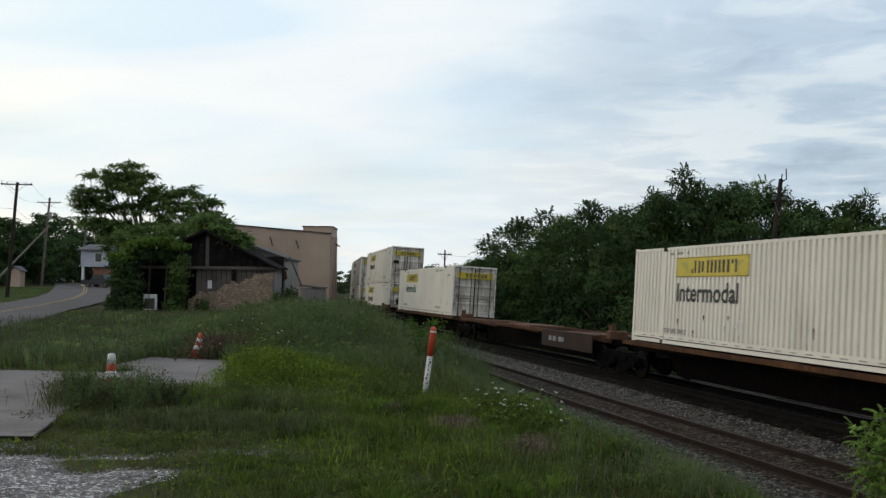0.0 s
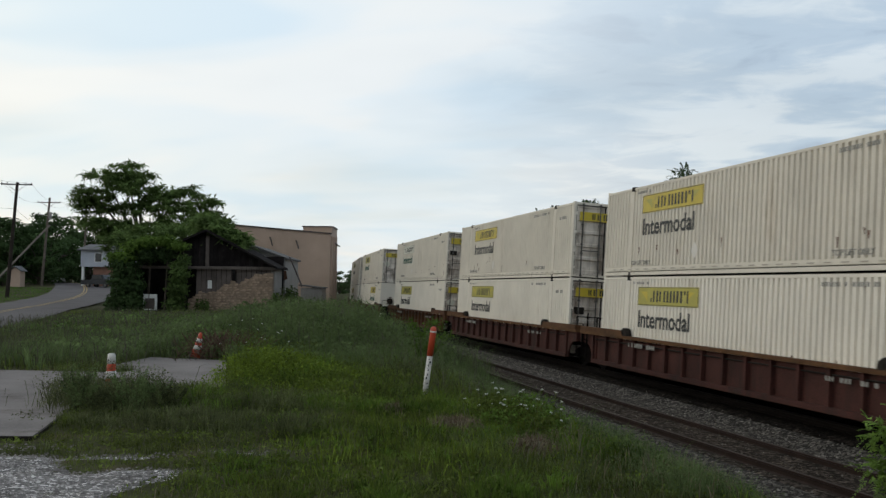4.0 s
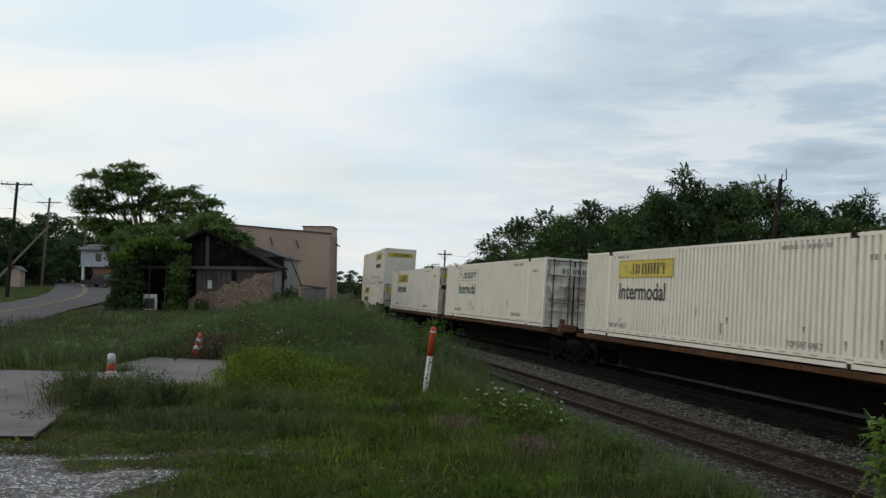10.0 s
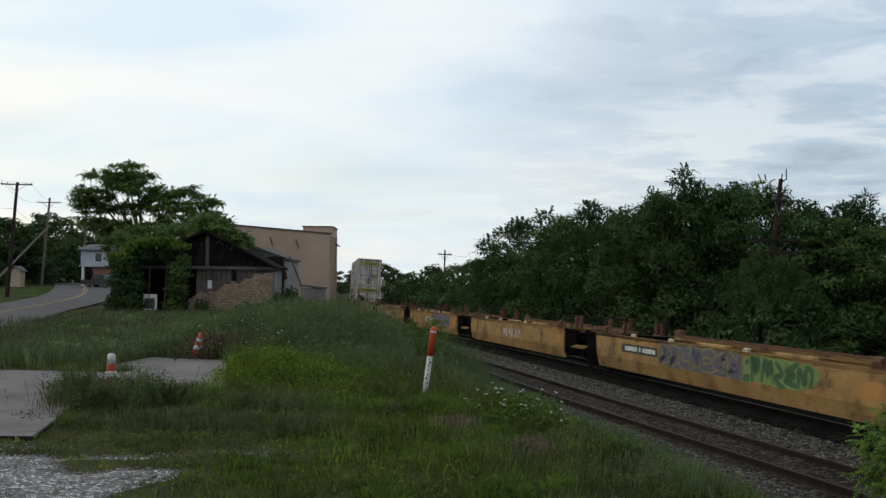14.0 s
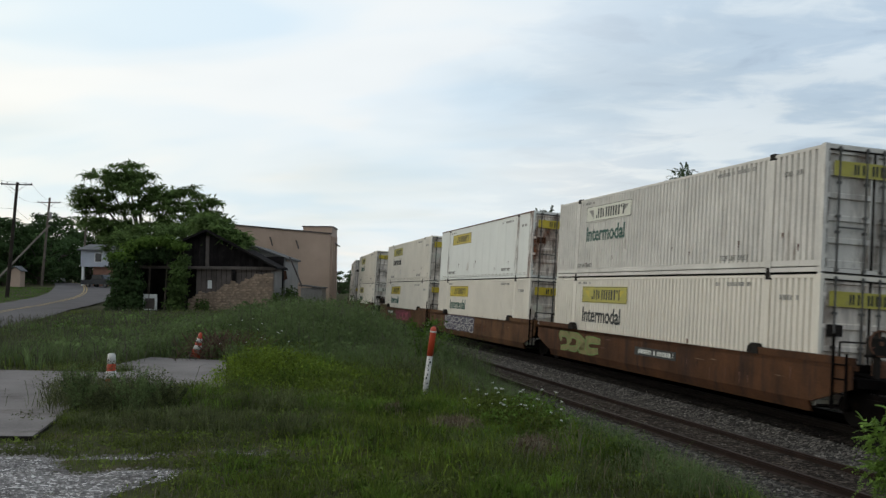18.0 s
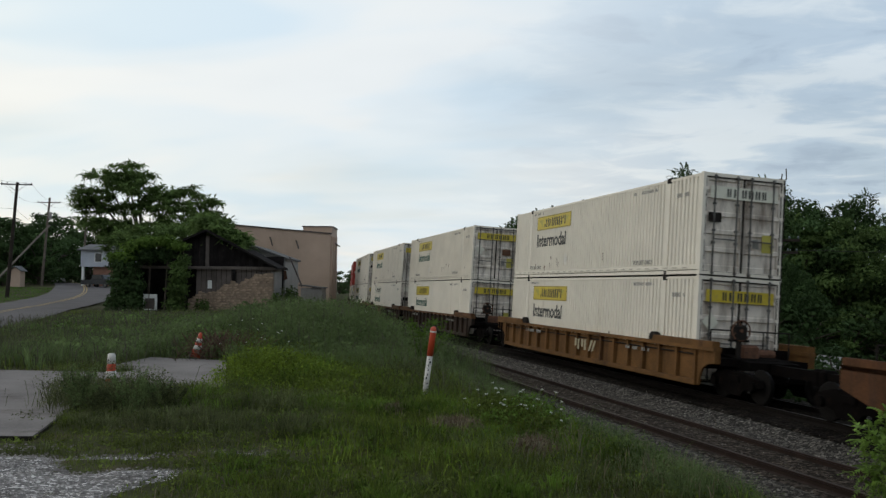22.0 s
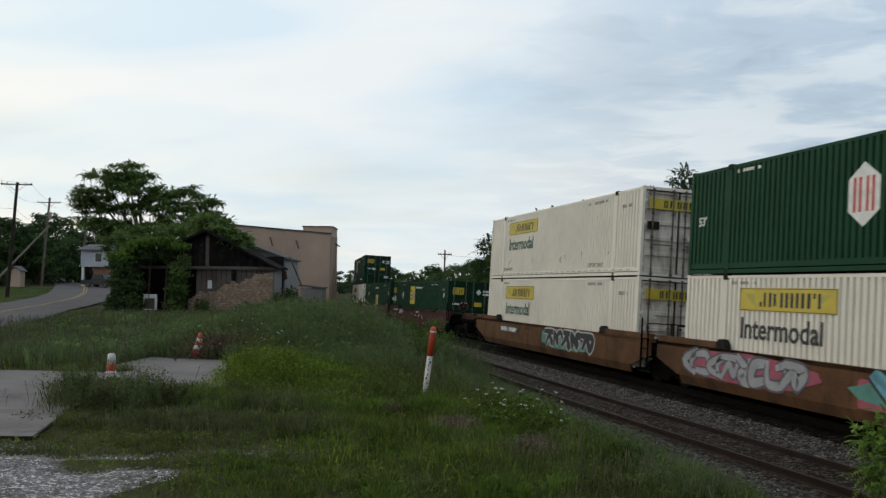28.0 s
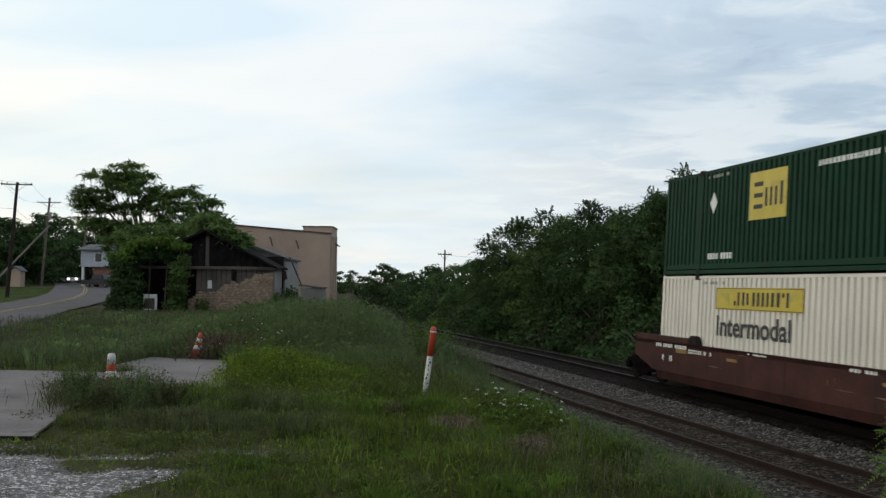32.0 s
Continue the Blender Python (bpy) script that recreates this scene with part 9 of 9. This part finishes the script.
def motor_car(name, label, paint, m, lights=False, pickup=False):
    c = thing(name, label, "car", m=m)
    if pickup:
        prof = [(-2.6, 0.45), (-2.6, 1.05), (-0.9, 1.05), (-0.75, 1.75), (0.75, 1.75), (1.2, 1.15), (2.5, 1.05), (2.6, 0.45)]
    else:
        prof = [(-2.2, 0.35), (-2.25, 0.85), (-1.75, 1.0), (-1.2, 1.42), (0.35, 1.45), (1.05, 0.98), (2.1, 0.85), (2.2, 0.35)]
    part("body", Shape().prism(prof, -0.88, 0.88), paint, c)
    part("windscreen", Shape().prism([(prof[4][0] + 0.06, prof[4][1] - 0.04), (prof[5][0] - 0.05, prof[5][1] + 0.05), (prof[5][0], prof[5][1] + 0.06), (prof[4][0] + 0.12, prof[4][1] - 0.02)], -0.74, 0.74), "window_dark", c)
    for sy in (-1, 1):
        y0, y1 = sorted((sy * 0.875, sy * 0.89))
        part("side_window", Shape().prism([(prof[3][0] + 0.15, prof[3][1] - 0.08), (prof[4][0] - 0.1, prof[4][1] - 0.08), (prof[5][0] - 0.3, prof[5][1] + 0.05), (prof[3][0], prof[5][1] + 0.05)], y0, y1), "window_dark", c)
    for sx in (-1.4, 1.4):
        for sy in (-0.8, 0.8):
            w = part("wheel", Shape().turned([(0.20, -0.1), (0.33, -0.1), (0.33, 0.1), (0.20, 0.1)], 16, pose(0, 0, 0, 90, 0, 0)), "rubber", c, at=pose(sx, sy, 0.33))
            part("rim", Shape().turned([(0.05, -0.105), (0.2, -0.105), (0.2, 0.105), (0.05, 0.105)], 12, pose(0, 0, 0, 90, 0, 0)), "rod", w)
    for sy in (-0.62, 0.62):
        part("headlight", Shape().chamfer(2.16 if not pickup else 2.56, 2.24 if not pickup else 2.64, sy - 0.17, sy + 0.17, 0.62, 0.80, 0.03), "headlight" if lights else "reflective", c, "lit headlight" if lights else "")
    return c


def road_pose(d):
    p, t = road_point(d)
    q = p + Vector((-t.y, t.x, 0)) * 1.8      # the lane of oncoming traffic
    z = max(terrain([q.x - 2, q.x, q.x + 2, p.x], [q.y - 2, q.y, q.y + 2, p.y])) + 0.07
    return pose(q.x, q.y, float(z), 0, 0, math.degrees(math.atan2(-t.y, -t.x)))


def build_cars():
    car = motor_car("motor_car", "white car with lit headlights coming along the road", "vehicle_white", road_pose(300), lights=True)
    # it climbs over the crest behind the house and comes down the bend
    way = [(0.0, -150.0, 430.0), (12.0, -108.0, 300.0), (24.0, -86.0, 222.0), (28.0, -75.5, 190.0), (29.5, -70.4, 175.0), (30.5, -67.0, 165.0), (31.25, -64.5, 157.5), (32.0, -61.9, 150.0)]
    ROAD_ROWS.append((car, [(t, pose(x, y, ground_z(x, y) + 0.07, 0, 0, -71)) for t, x, y in way]))
    motor_car("pickup_truck", "dark pickup truck parked before the pale house", "vehicle_dark", pose(-45.6, 119.5, ground_z(-45.6, 119.5) + 0.02, 0, 0, -20), pickup=True)
    motor_car("motor_car", "small white car parked far along the road", "vehicle_white", pose(-66.5, 152, ground_z(-66.5, 152) + 0.02, 0, 0, 30))


build_cars()

# ---- buildings ----
def ruin():
    """The old gabled shed: rubble front wall, black boards, sagging dark roof."""
    b = thing("ruined_shed", "ruined gabled shed of rubble stone and black boards", "shed")
    y = 66.0
    # roof slopes over a depth of 11 m
    for sx, (x0, z0), (x1, z1) in ((-1, (-22.5, 3.62), (-17.35, 5.88)), (1, (-12.1, 3.15), (-17.35, 5.88))):
        part("roof_slope", Shape().prism([(x0, z0), (x1, z1), (x1, z1 + 0.16), (x0, z0 + 0.16)], y - 0.7, y + 3.9), "black_wood", b, "dark sagging roof")
    # gable boards
    n = 30
    for i in range(n):
        x = -22.4 + i * (10.1 / n)
        top = min(3.7 + (x + 22.5) * 0.439, 3.2 + (-12.1 - x) * 0.52)
        part("gable_board", Shape().box(x, x + 10.1 / n + 0.015, y + 0.02 + 0.02 * (i % 2), y + 0.06 + 0.02 * (i % 2), 3.3, max(3.4, top - 0.08)), "black_wood", b)
    part("king_post", Shape().chamfer(-17.5, -17.25, y - 0.10, y + 0.10, 3.34, 5.75, 0.02), "grey_board", b, "weathered post of the gable")
    part("tie_beam", Shape().chamfer(-23.2, -12.2, y - 0.12, y + 0.14, 3.12, 3.34, 0.03), "grey_board", b, "weathered beam across the gable")
    for x in (-22.6, -18.9, -15.4):
        part("post", Shape().chamfer(x - 0.12, x + 0.12, y - 0.10, y + 0.12, 0, 3.12, 0.02), "black_wood", b)
    # weathered boards of the middle bay
    for i in range(15):
        x = -18.2 + i * 0.37
        z0 = 1.1 + 0.25 * math.sin(i * 2.3)
        part("wall_board", Shape().box(x, x + 0.33, y + 0.16, y + 0.20, z0, 3.12), "grey_board", b)
    part("window_frame", Shape().box(-17.35, -17.05, y + 0.10, y + 0.15, 1.7, 2.3), "white_trim", b, "scrap of a white window frame")
    # back and side walls; near-black boards put the bay's darkness into colour
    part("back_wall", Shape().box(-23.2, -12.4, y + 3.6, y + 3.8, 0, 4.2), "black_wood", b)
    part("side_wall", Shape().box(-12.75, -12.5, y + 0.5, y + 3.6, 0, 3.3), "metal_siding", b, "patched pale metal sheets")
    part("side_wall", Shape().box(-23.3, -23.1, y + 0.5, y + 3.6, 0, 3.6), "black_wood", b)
    # rubble wall with a broken top, its stones laid one by one on a mortar core
    def top_at(x):
        f = (x + 18.6) / 6.15
        return 1.0 + 2.1 * f + 0.12 * math.sin(x * 3.1) + 0.07 * math.sin(x * 7.7)
    core = [(-18.6, -0.2), (-12.45, -0.2)] + [(x, top_at(x) - 0.05) for x in np.linspace(-12.45, -18.6, 40)]
    wall = part("rubble_wall", Shape().prism(core, y - 0.48, y - 0.05), "mortar", b, "broken rubble wall")
    r = random.Random(8)
    z, count = 0.15, 0
    meshes = []
    for k in range(10):
        sh = Shape()
        w, h = r.uniform(0.09, 0.24), r.uniform(0.06, 0.12)
        pts = [(math.cos(a) * w * r.uniform(0.8, 1.15), math.sin(a) * h * r.uniform(0.8, 1.15)) for a in (0.35, 0.9, 2.2, 2.8, 3.5, 4.1, 5.3, 5.9)]
        sh.add([(p, -0.03, q) for p, q in pts] + [(p * 0.82, -0.045 - r.uniform(0, 0.015), q * 0.78) for p, q in pts],
               [(i, (i + 1) % 8, 8 + (i + 1) % 8, 8 + i) for i in range(8)] + [tuple(range(8, 16))])
        meshes.append(sh.mesh("stone", "rubble"))
    while z < 3.1:
        x = -18.5 + r.uniform(0, 0.3)
        hz = r.uniform(0.17, 0.21)
        while x < -12.6:
            if z + 0.12 < top_at(x) and count < 300:
                part("stone", r.choice(meshes), None, wall, at=pose(x, y - 0.46, z + hz / 2 + r.uniform(-0.03, 0.03), 0, r.uniform(-14, 14), 0) @ Matrix.Diagonal((r.uniform(0.7, 1.25), 1, r.uniform(0.8, 1.15), 1)))
                count += 1
            x += r.uniform(0.26, 0.50)
        z += hz
    part("white_hatch", Shape().chamfer(-21.6, -20.6, y - 1.4, y - 1.25, 0.1, 1.25, 0.02), "white_trim", b, "white framed hatch")
    part("hatch_panel", Shape().box(-21.45, -20.75, y - 1.42, y - 1.40, 0.2, 0.95), "grey_board", b)
    return b


def metal_building():
    b = thing("metal_sided_building", "low building with pale ribbed metal siding", "building")
    y = 70.4
    part("wall", Shape().prism([(-18.3, -0.2), (-12.4, -0.2), (-12.4, 4.05), (-15.0, 4.95), (-18.3, 5.68)], y, y + 6.2), "metal_siding", b)
    for i in range(16):
        x = -18.2 + i * 0.365
        top = 4.0 + (-11.85 - x) * 0.317 if x > -15 else 5.0 + (-15 - x) * 0.217
        part("siding_rib", Shape().box(x, x + 0.05, y - 0.045, y + 0.005, 0, top - 0.1), "metal_siding", b)
    part("roof", Shape().prism([(-12.2, 3.98), (-15.0, 4.97), (-18.5, 5.73), (-18.5, 5.88), (-15.0, 5.12), (-12.2, 4.13)], y - 0.25, y + 6.4), "roof_metal", b)
    part("door", Shape().box(-13.1, -12.6, y - 0.06, y - 0.02, 0.3, 2.2), "black_wood", b, "dark doorway")
    part("vent_pipe", Shape().bar((-12.0, y - 0.3, 4.2), (-11.0, y - 0.3, 1.9), 0.06, n=8), "coping", b, "black flue pipe")
    part("wall_stain", Shape().prism([(-12.9, 2.7), (-12.7, 3.2), (-12.3, 3.1), (-12.2, 2.5), (-12.6, 2.3)], y - 0.055, y - 0.05), "rust", b)
    s = thing("lean_to", "small grey boarded lean-to beside the warehouse", "shed")
    part("wall", Shape().box(-13.6, -11.6, 86, 89, -0.2, 1.75), "metal_siding", s)
    part("roof", Shape().prism([(-13.8, 1.95), (-11.4, 1.70), (-11.4, 1.80), (-13.8, 2.06)], 85.8, 89.2), "roof_metal", s)
    for i in range(8):
        part("wall_board", Shape().box(-13.6 + i * 0.25, -13.6 + i * 0.25 + 0.22, 85.95, 85.99, -0.1, 1.7), "metal_siding", s)


def warehouse():
    """The tall tan block with its stepped parapet beside the line."""
    b = thing("tan_warehouse", "tall tan brick warehouse with a stepped parapet", "building")
    part("wall", Shape().prism([(-24.0, -0.3), (-15.0, -0.3), (-15.0, 7.64), (-24.0, 8.35)], 94, 112), "tan_brick", b)
    part("front_wall", Shape().prism([(-15.0, -0.3), (-11.88, -0.3), (-11.88, 7.40), (-15.0, 7.64)], 94.003, 100.4), "tan_brick", b)
    part("tower_wall", Shape().box(-15.0, -11.9, 95.6, 100.2, 7.2, 8.22), "tan_brick", b, "taller corner block behind the parapet")
    part("coping", Shape().prism([(-24.1, 8.35), (-11.8, 7.39), (-11.8, 7.52), (-24.1, 8.48)], 93.88, 94.5), "coping", b, "dark metal coping")
    part("coping", Shape().box(-15.1, -11.8, 95.5, 100.3, 8.22, 8.34), "coping", b)
    part("wall_stain", Shape().prism([(-16.0, 3.2), (-15.2, 3.5), (-15.0, 2.4), (-15.5, 1.6), (-16.1, 2.0)], 93.99, 93.996), "metal_siding", b, "grey weather stain")
    # buttresses and a hood on the side that faces the line
    for y in (94.6, 96.4, 98.2):
        part("pilaster", Shape().box(-11.88, -11.70, y, y + 0.5, -0.3, 7.2), "tan_brick", b)
    part("hood", Shape().prism([(-11.8, 6.5), (-11.3, 6.2), (-11.3, 6.3), (-11.8, 6.7)], 96.9, 98.2), "coping", b, "small dark hood")
    part("back_wing", Shape().box(-23.5, -15.4, 112, 118, -0.3, 6.9), "tan_brick", b)
    for x, z in ((-18.2, 7.0), (-15.45, 6.7)):
        part("spout", Shape().bar((x, 93.9, z), (x + 0.35, 93.6, z - 0.9), 0.07, n=8), "coping", b, "short dark drain spout")
    part("window", Shape().box(-13.7, -13.3, 93.86, 93.9, 0.9, 1.9), "window_dark", b)


def pale_house():
    b = thing("pale_house", "two-storey house with pale siding behind the vines", "house")
    x0, x1, y0, y1 = -50.6, -43.5, 125.0, 133.0
    g = ground_z(-47, 125) - 0.2
    part("upper_wall", Shape().box(x0, x1, y0, y1, g + 3.0, g + 5.5), "siding", b)
    for i in range(11):
        part("siding_course", Shape().prism([(y0 - 0.035, g + 3.0 + i * 0.227), (y0, g + 3.0 + i * 0.227), (y0, g + 3.21 + i * 0.227)], x0, x1, axis="x"), "siding", b)
    part("lower_wall", Shape().box(x0 + 1.6, x1, y0 + 0.4, y1, g, g + 3.0), "brick_red", b, "red-brown lower storey")
    part("corner_post", Shape().box(x0 + 0.1, x0 + 0.4, y0 + 0.1, y0 + 0.4, g, g + 3.0), "white_trim", b)
    part("roof", Shape().prism([(y0 - 0.5, g + 5.4), ((y0 + y1) / 2, g + 6.3), (y1 + 0.5, g + 5.4), (y1 + 0.5, g + 5.25), (y0 - 0.5, g + 5.25)], x0 - 0.4, x1 + 0.4, axis="x"), "shingle", b)
    for x in (-48.6, -45.6):
        w = part("window", Shape().box(x, x + 0.9, y0 - 0.05, y0 - 0.02, g + 3.7, g + 4.9), "window_dark", b)
        part("frame", Shape().box(x - 0.08, x + 0.98, y0 - 0.045, y0 - 0.005, g + 3.62, g + 3.7).box(x - 0.08, x + 0.98, y0 - 0.045, y0 - 0.005, g + 4.9, g + 4.98).box(x - 0.08, x, y0 - 0.045, y0 - 0.005, g + 3.7, g + 4.9).box(x + 0.9, x + 0.98, y0 - 0.045, y0 - 0.005, g + 3.7, g + 4.9), "white_trim", w)
    part("garage_door", Shape().box(-48.0, -44.6, y0 + 0.34, y0 + 0.38, g + 0.1, g + 2.4), "brick_red", b)
    s = thing("outbuilding", "small tan outbuilding among the trees", "shed")
    g = ground_z(-58, 120)
    part("wall", Shape().prism([(-57.6, g - 0.2), (-56.2, g - 0.2), (-56.2, g + 2.1), (-56.9, g + 2.6), (-57.6, g + 2.1)], 119, 120.4), "tan_brick", s)
    part("roof", Shape().prism([(-57.8, g + 2.0), (-56.9, g + 2.62), (-56.0, g + 2.0), (-56.0, g + 2.12), (-56.9, g + 2.76), (-57.8, g + 2.12)], 118.7, 120.7), "shingle", s)


def low_shed():
    """The low grey structure beyond the rails."""
    b = thing("low_shed", "low pale metal shed with a flat roof beyond the rails", "shed")
    m = Matrix.Translation((15.2, 33.2, ground_z(15.2, 33.2))) @ Matrix.Rotation(radians(-76), 4, "Z")
    b.matrix_basis = m
    part("wall", Shape().box(-4.2, 4.2, -0.9, 1.4, -0.1, 0.88), "metal_siding", b)
    part("roof", Shape().prism([(-1.1, 0.86), (1.6, 1.0), (1.6, 1.06), (-1.1, 0.92)], -4.4, 4.4, axis="x"), "metal_siding", b)
    for i in range(22):
        part("siding_rib", Shape().box(-4.1 + i * 0.38, -4.05 + i * 0.38, -0.93, -0.9, 0, 0.86), "metal_siding", b)


ruin()
metal_building()
warehouse()
pale_house()
low_shed()


# ---- poles and wires ----
def wire(a, b, sag, n=14, r=0.012):
    cu = bpy.data.curves.new("wire", "CURVE")
    cu.dimensions, cu.bevel_depth, cu.bevel_resolution = "3D", r, 1
    sp = cu.splines.new("POLY")
    sp.points.add(n)
    a, b = Vector(a), Vector(b)
    for i in range(n + 1):
        t = i / n
        p = a.lerp(b, t) - Vector((0, 0, sag * 4 * t * (1 - t)))
        sp.points[i].co = (*p, 1)
    cu.materials.append(M["wire"])
    return cu


def utility_pole(base, top, arms, label, arm_turn=0.0, lamp=False, can=False, r=0.15, wood="pole_wood"):
    """A round pole with cross-arms (height from the top, half length), insulators, and maybe a lamp arm and a transformer."""
    base, top = Vector(base), Vector(top)
    p = thing("utility_pole", label, "utility pole", "utility poles", m=Matrix.Translation(base))
    d = top - base
    part("pole", Shape().bar((0, 0, -0.3), d, r, r * 0.65, 10), wood, p, smooth=False)
    turn = Matrix.Rotation(radians(arm_turn), 4, "Z")
    for down, half in arms:
        c = d * (1 - down / d.length)
        m = Matrix.Translation(c) @ turn
        arm = part("crossarm", Shape().box(-half, half, -0.22, -0.11, -0.06, 0.06, m), wood, p)
        for k in (-0.95, -0.6, 0.6, 0.95):
            part("insulator", Shape().turned([(0.02, 0.06), (0.05, 0.1), (0.055, 0.16), (0.02, 0.2)], 8, m @ Matrix.Translation((half * k, -0.16, 0))), "glassware", arm)
        part("brace", Shape().bar(m @ Vector((-half * 0.6, -0.12, -0.05)), m @ Vector((0, -0.12, -0.7)), 0.02, n=5).bar(m @ Vector((half * 0.6, -0.12, -0.05)), m @ Vector((0, -0.12, -0.7)), 0.02, n=5), "rod", p)
    if lamp:
        c = d * 0.74
        part("lamp_arm", Shape().bar(c, c + Vector((1.6, -0.3, 0.5)), 0.03, n=6), "rod", p)
        part("lamp_head", Shape().chamfer(-0.25, 0.35, -0.12, 0.12, -0.08, 0.06, 0.03, Matrix.Translation(c + Vector((1.7, -0.3, 0.5)))), "metal_siding", p)
    if can:
        c = d * 0.80 + Vector((0.34, -0.1, 0))
        part("transformer", Shape().turned([(0.2, -0.45), (0.22, -0.4), (0.22, 0.35), (0.12, 0.42)], 12, Matrix.Translation(c)), "metal_siding", p, "grey transformer can", smooth=True)
    return p


def build_poles():
    utility_pole((-42.8, 88, ground_z(-42.8, 88)), (-42.1, 88, 11.85), [(0.25, 1.45)], "dark wooden utility pole with one cross-arm", 10, r=0.2, wood="dark_pole")
    utility_pole((-56.0, 125, ground_z(-56, 125)), (-55.2, 125, 13.8), [(0.7, 1.55)], "grey wooden utility pole with a cross-arm and street lamp", 5, lamp=True, can=True, r=0.2)
    utility_pole((-57.0, 142, ground_z(-57, 142)), (-56.8, 142, 15.2), [(0.9, 2.1), (2.1, 1.8)], "far wooden utility pole with two cross-arms", 0, r=0.2)
    utility_pole((0.1, 110, -1.2), (0.25, 110, 6.5), [(0.55, 0.85)], "far dark telegraph pole above the bushes", 0)
    pole = utility_pole((15.35, 43.2, -0.9), (16.35, 43.2, 7.45), [(3.0, 1.15), (3.6, 1.15), (1.1, 0.3)], "dark old telegraph pole standing in the trees", -8, r=0.15, wood="dark_pole")
    part("bracket", Shape().bar((1.0, 0, 8.2), (1.05, -0.05, 8.6), 0.03, n=6).bar((1.02, -0.05, 8.2), (1.25, -0.05, 8.35), 0.03, n=6).bar((1.25, -0.05, 8.35), (1.24, -0.05, 8.85), 0.03, n=6), "rod", pole, "bent metal bracket")
    # leaning prop from the first pole's foot
    p = thing("prop_pole", "slanting grey prop pole beside the road", "pole", m=pose(-50.6, 98, ground_z(-50.6, 98)))
    part("pole", Shape().bar((0, 0, -0.4), (-2.3, 22.0, 8.9), 0.13, 0.11, 8), "pole_wood", p)
    spans = [((-43.5, 88, 11.7), (-60, 20, 11.0)), ((-40.7, 88, 11.7), (-57, 20, 11.0)), ((-43.5, 88, 11.7), (-56.7, 125, 13.2)), ((-40.7, 88, 11.7), (-53.7, 125, 13.2)), ((-42.2, 88, 9.2), (-55.4, 125, 10.4)), ((-42.2, 88, 9.2), (-62, 24, 8.8)), ((-42.3, 88, 8.2), (-63, 24, 7.8)),
             ((-56.7, 125, 13.2), (-58.8, 142, 14.4)), ((-53.7, 125, 13.2), (-54.8, 142, 14.4)), ((-55.5, 125, 10.4), (-56.9, 142, 11.2)), ((-42.2, 88, 8.0), (-90, 120, 8.6)),
             ((15.3, 43, 4.6), (0.3, 110, 5.9)), ((17.1, 43, 4.0), (40, -4, 4.0))]
    for a, b in spans:
        tagged(new("overhead_wire", wire(a, b, 0.7)), "thin black overhead wire sagging between poles", "wire", "overhead wires")


build_poles()


# ---- what moves ----
def motions():
    """The train runs by at a steady pace; one car comes over the crest of the road."""
    for ob, u, base, z in MOVERS:
        rows = []
        for i in range(0, 33):
            rows.append((float(i), train_pose(u - SPEED * i, base) @ pose(0, 0, z)))
        walk(ob, rows)
    for ob, rows in ROAD_ROWS:
        walk(ob, rows)


motions()
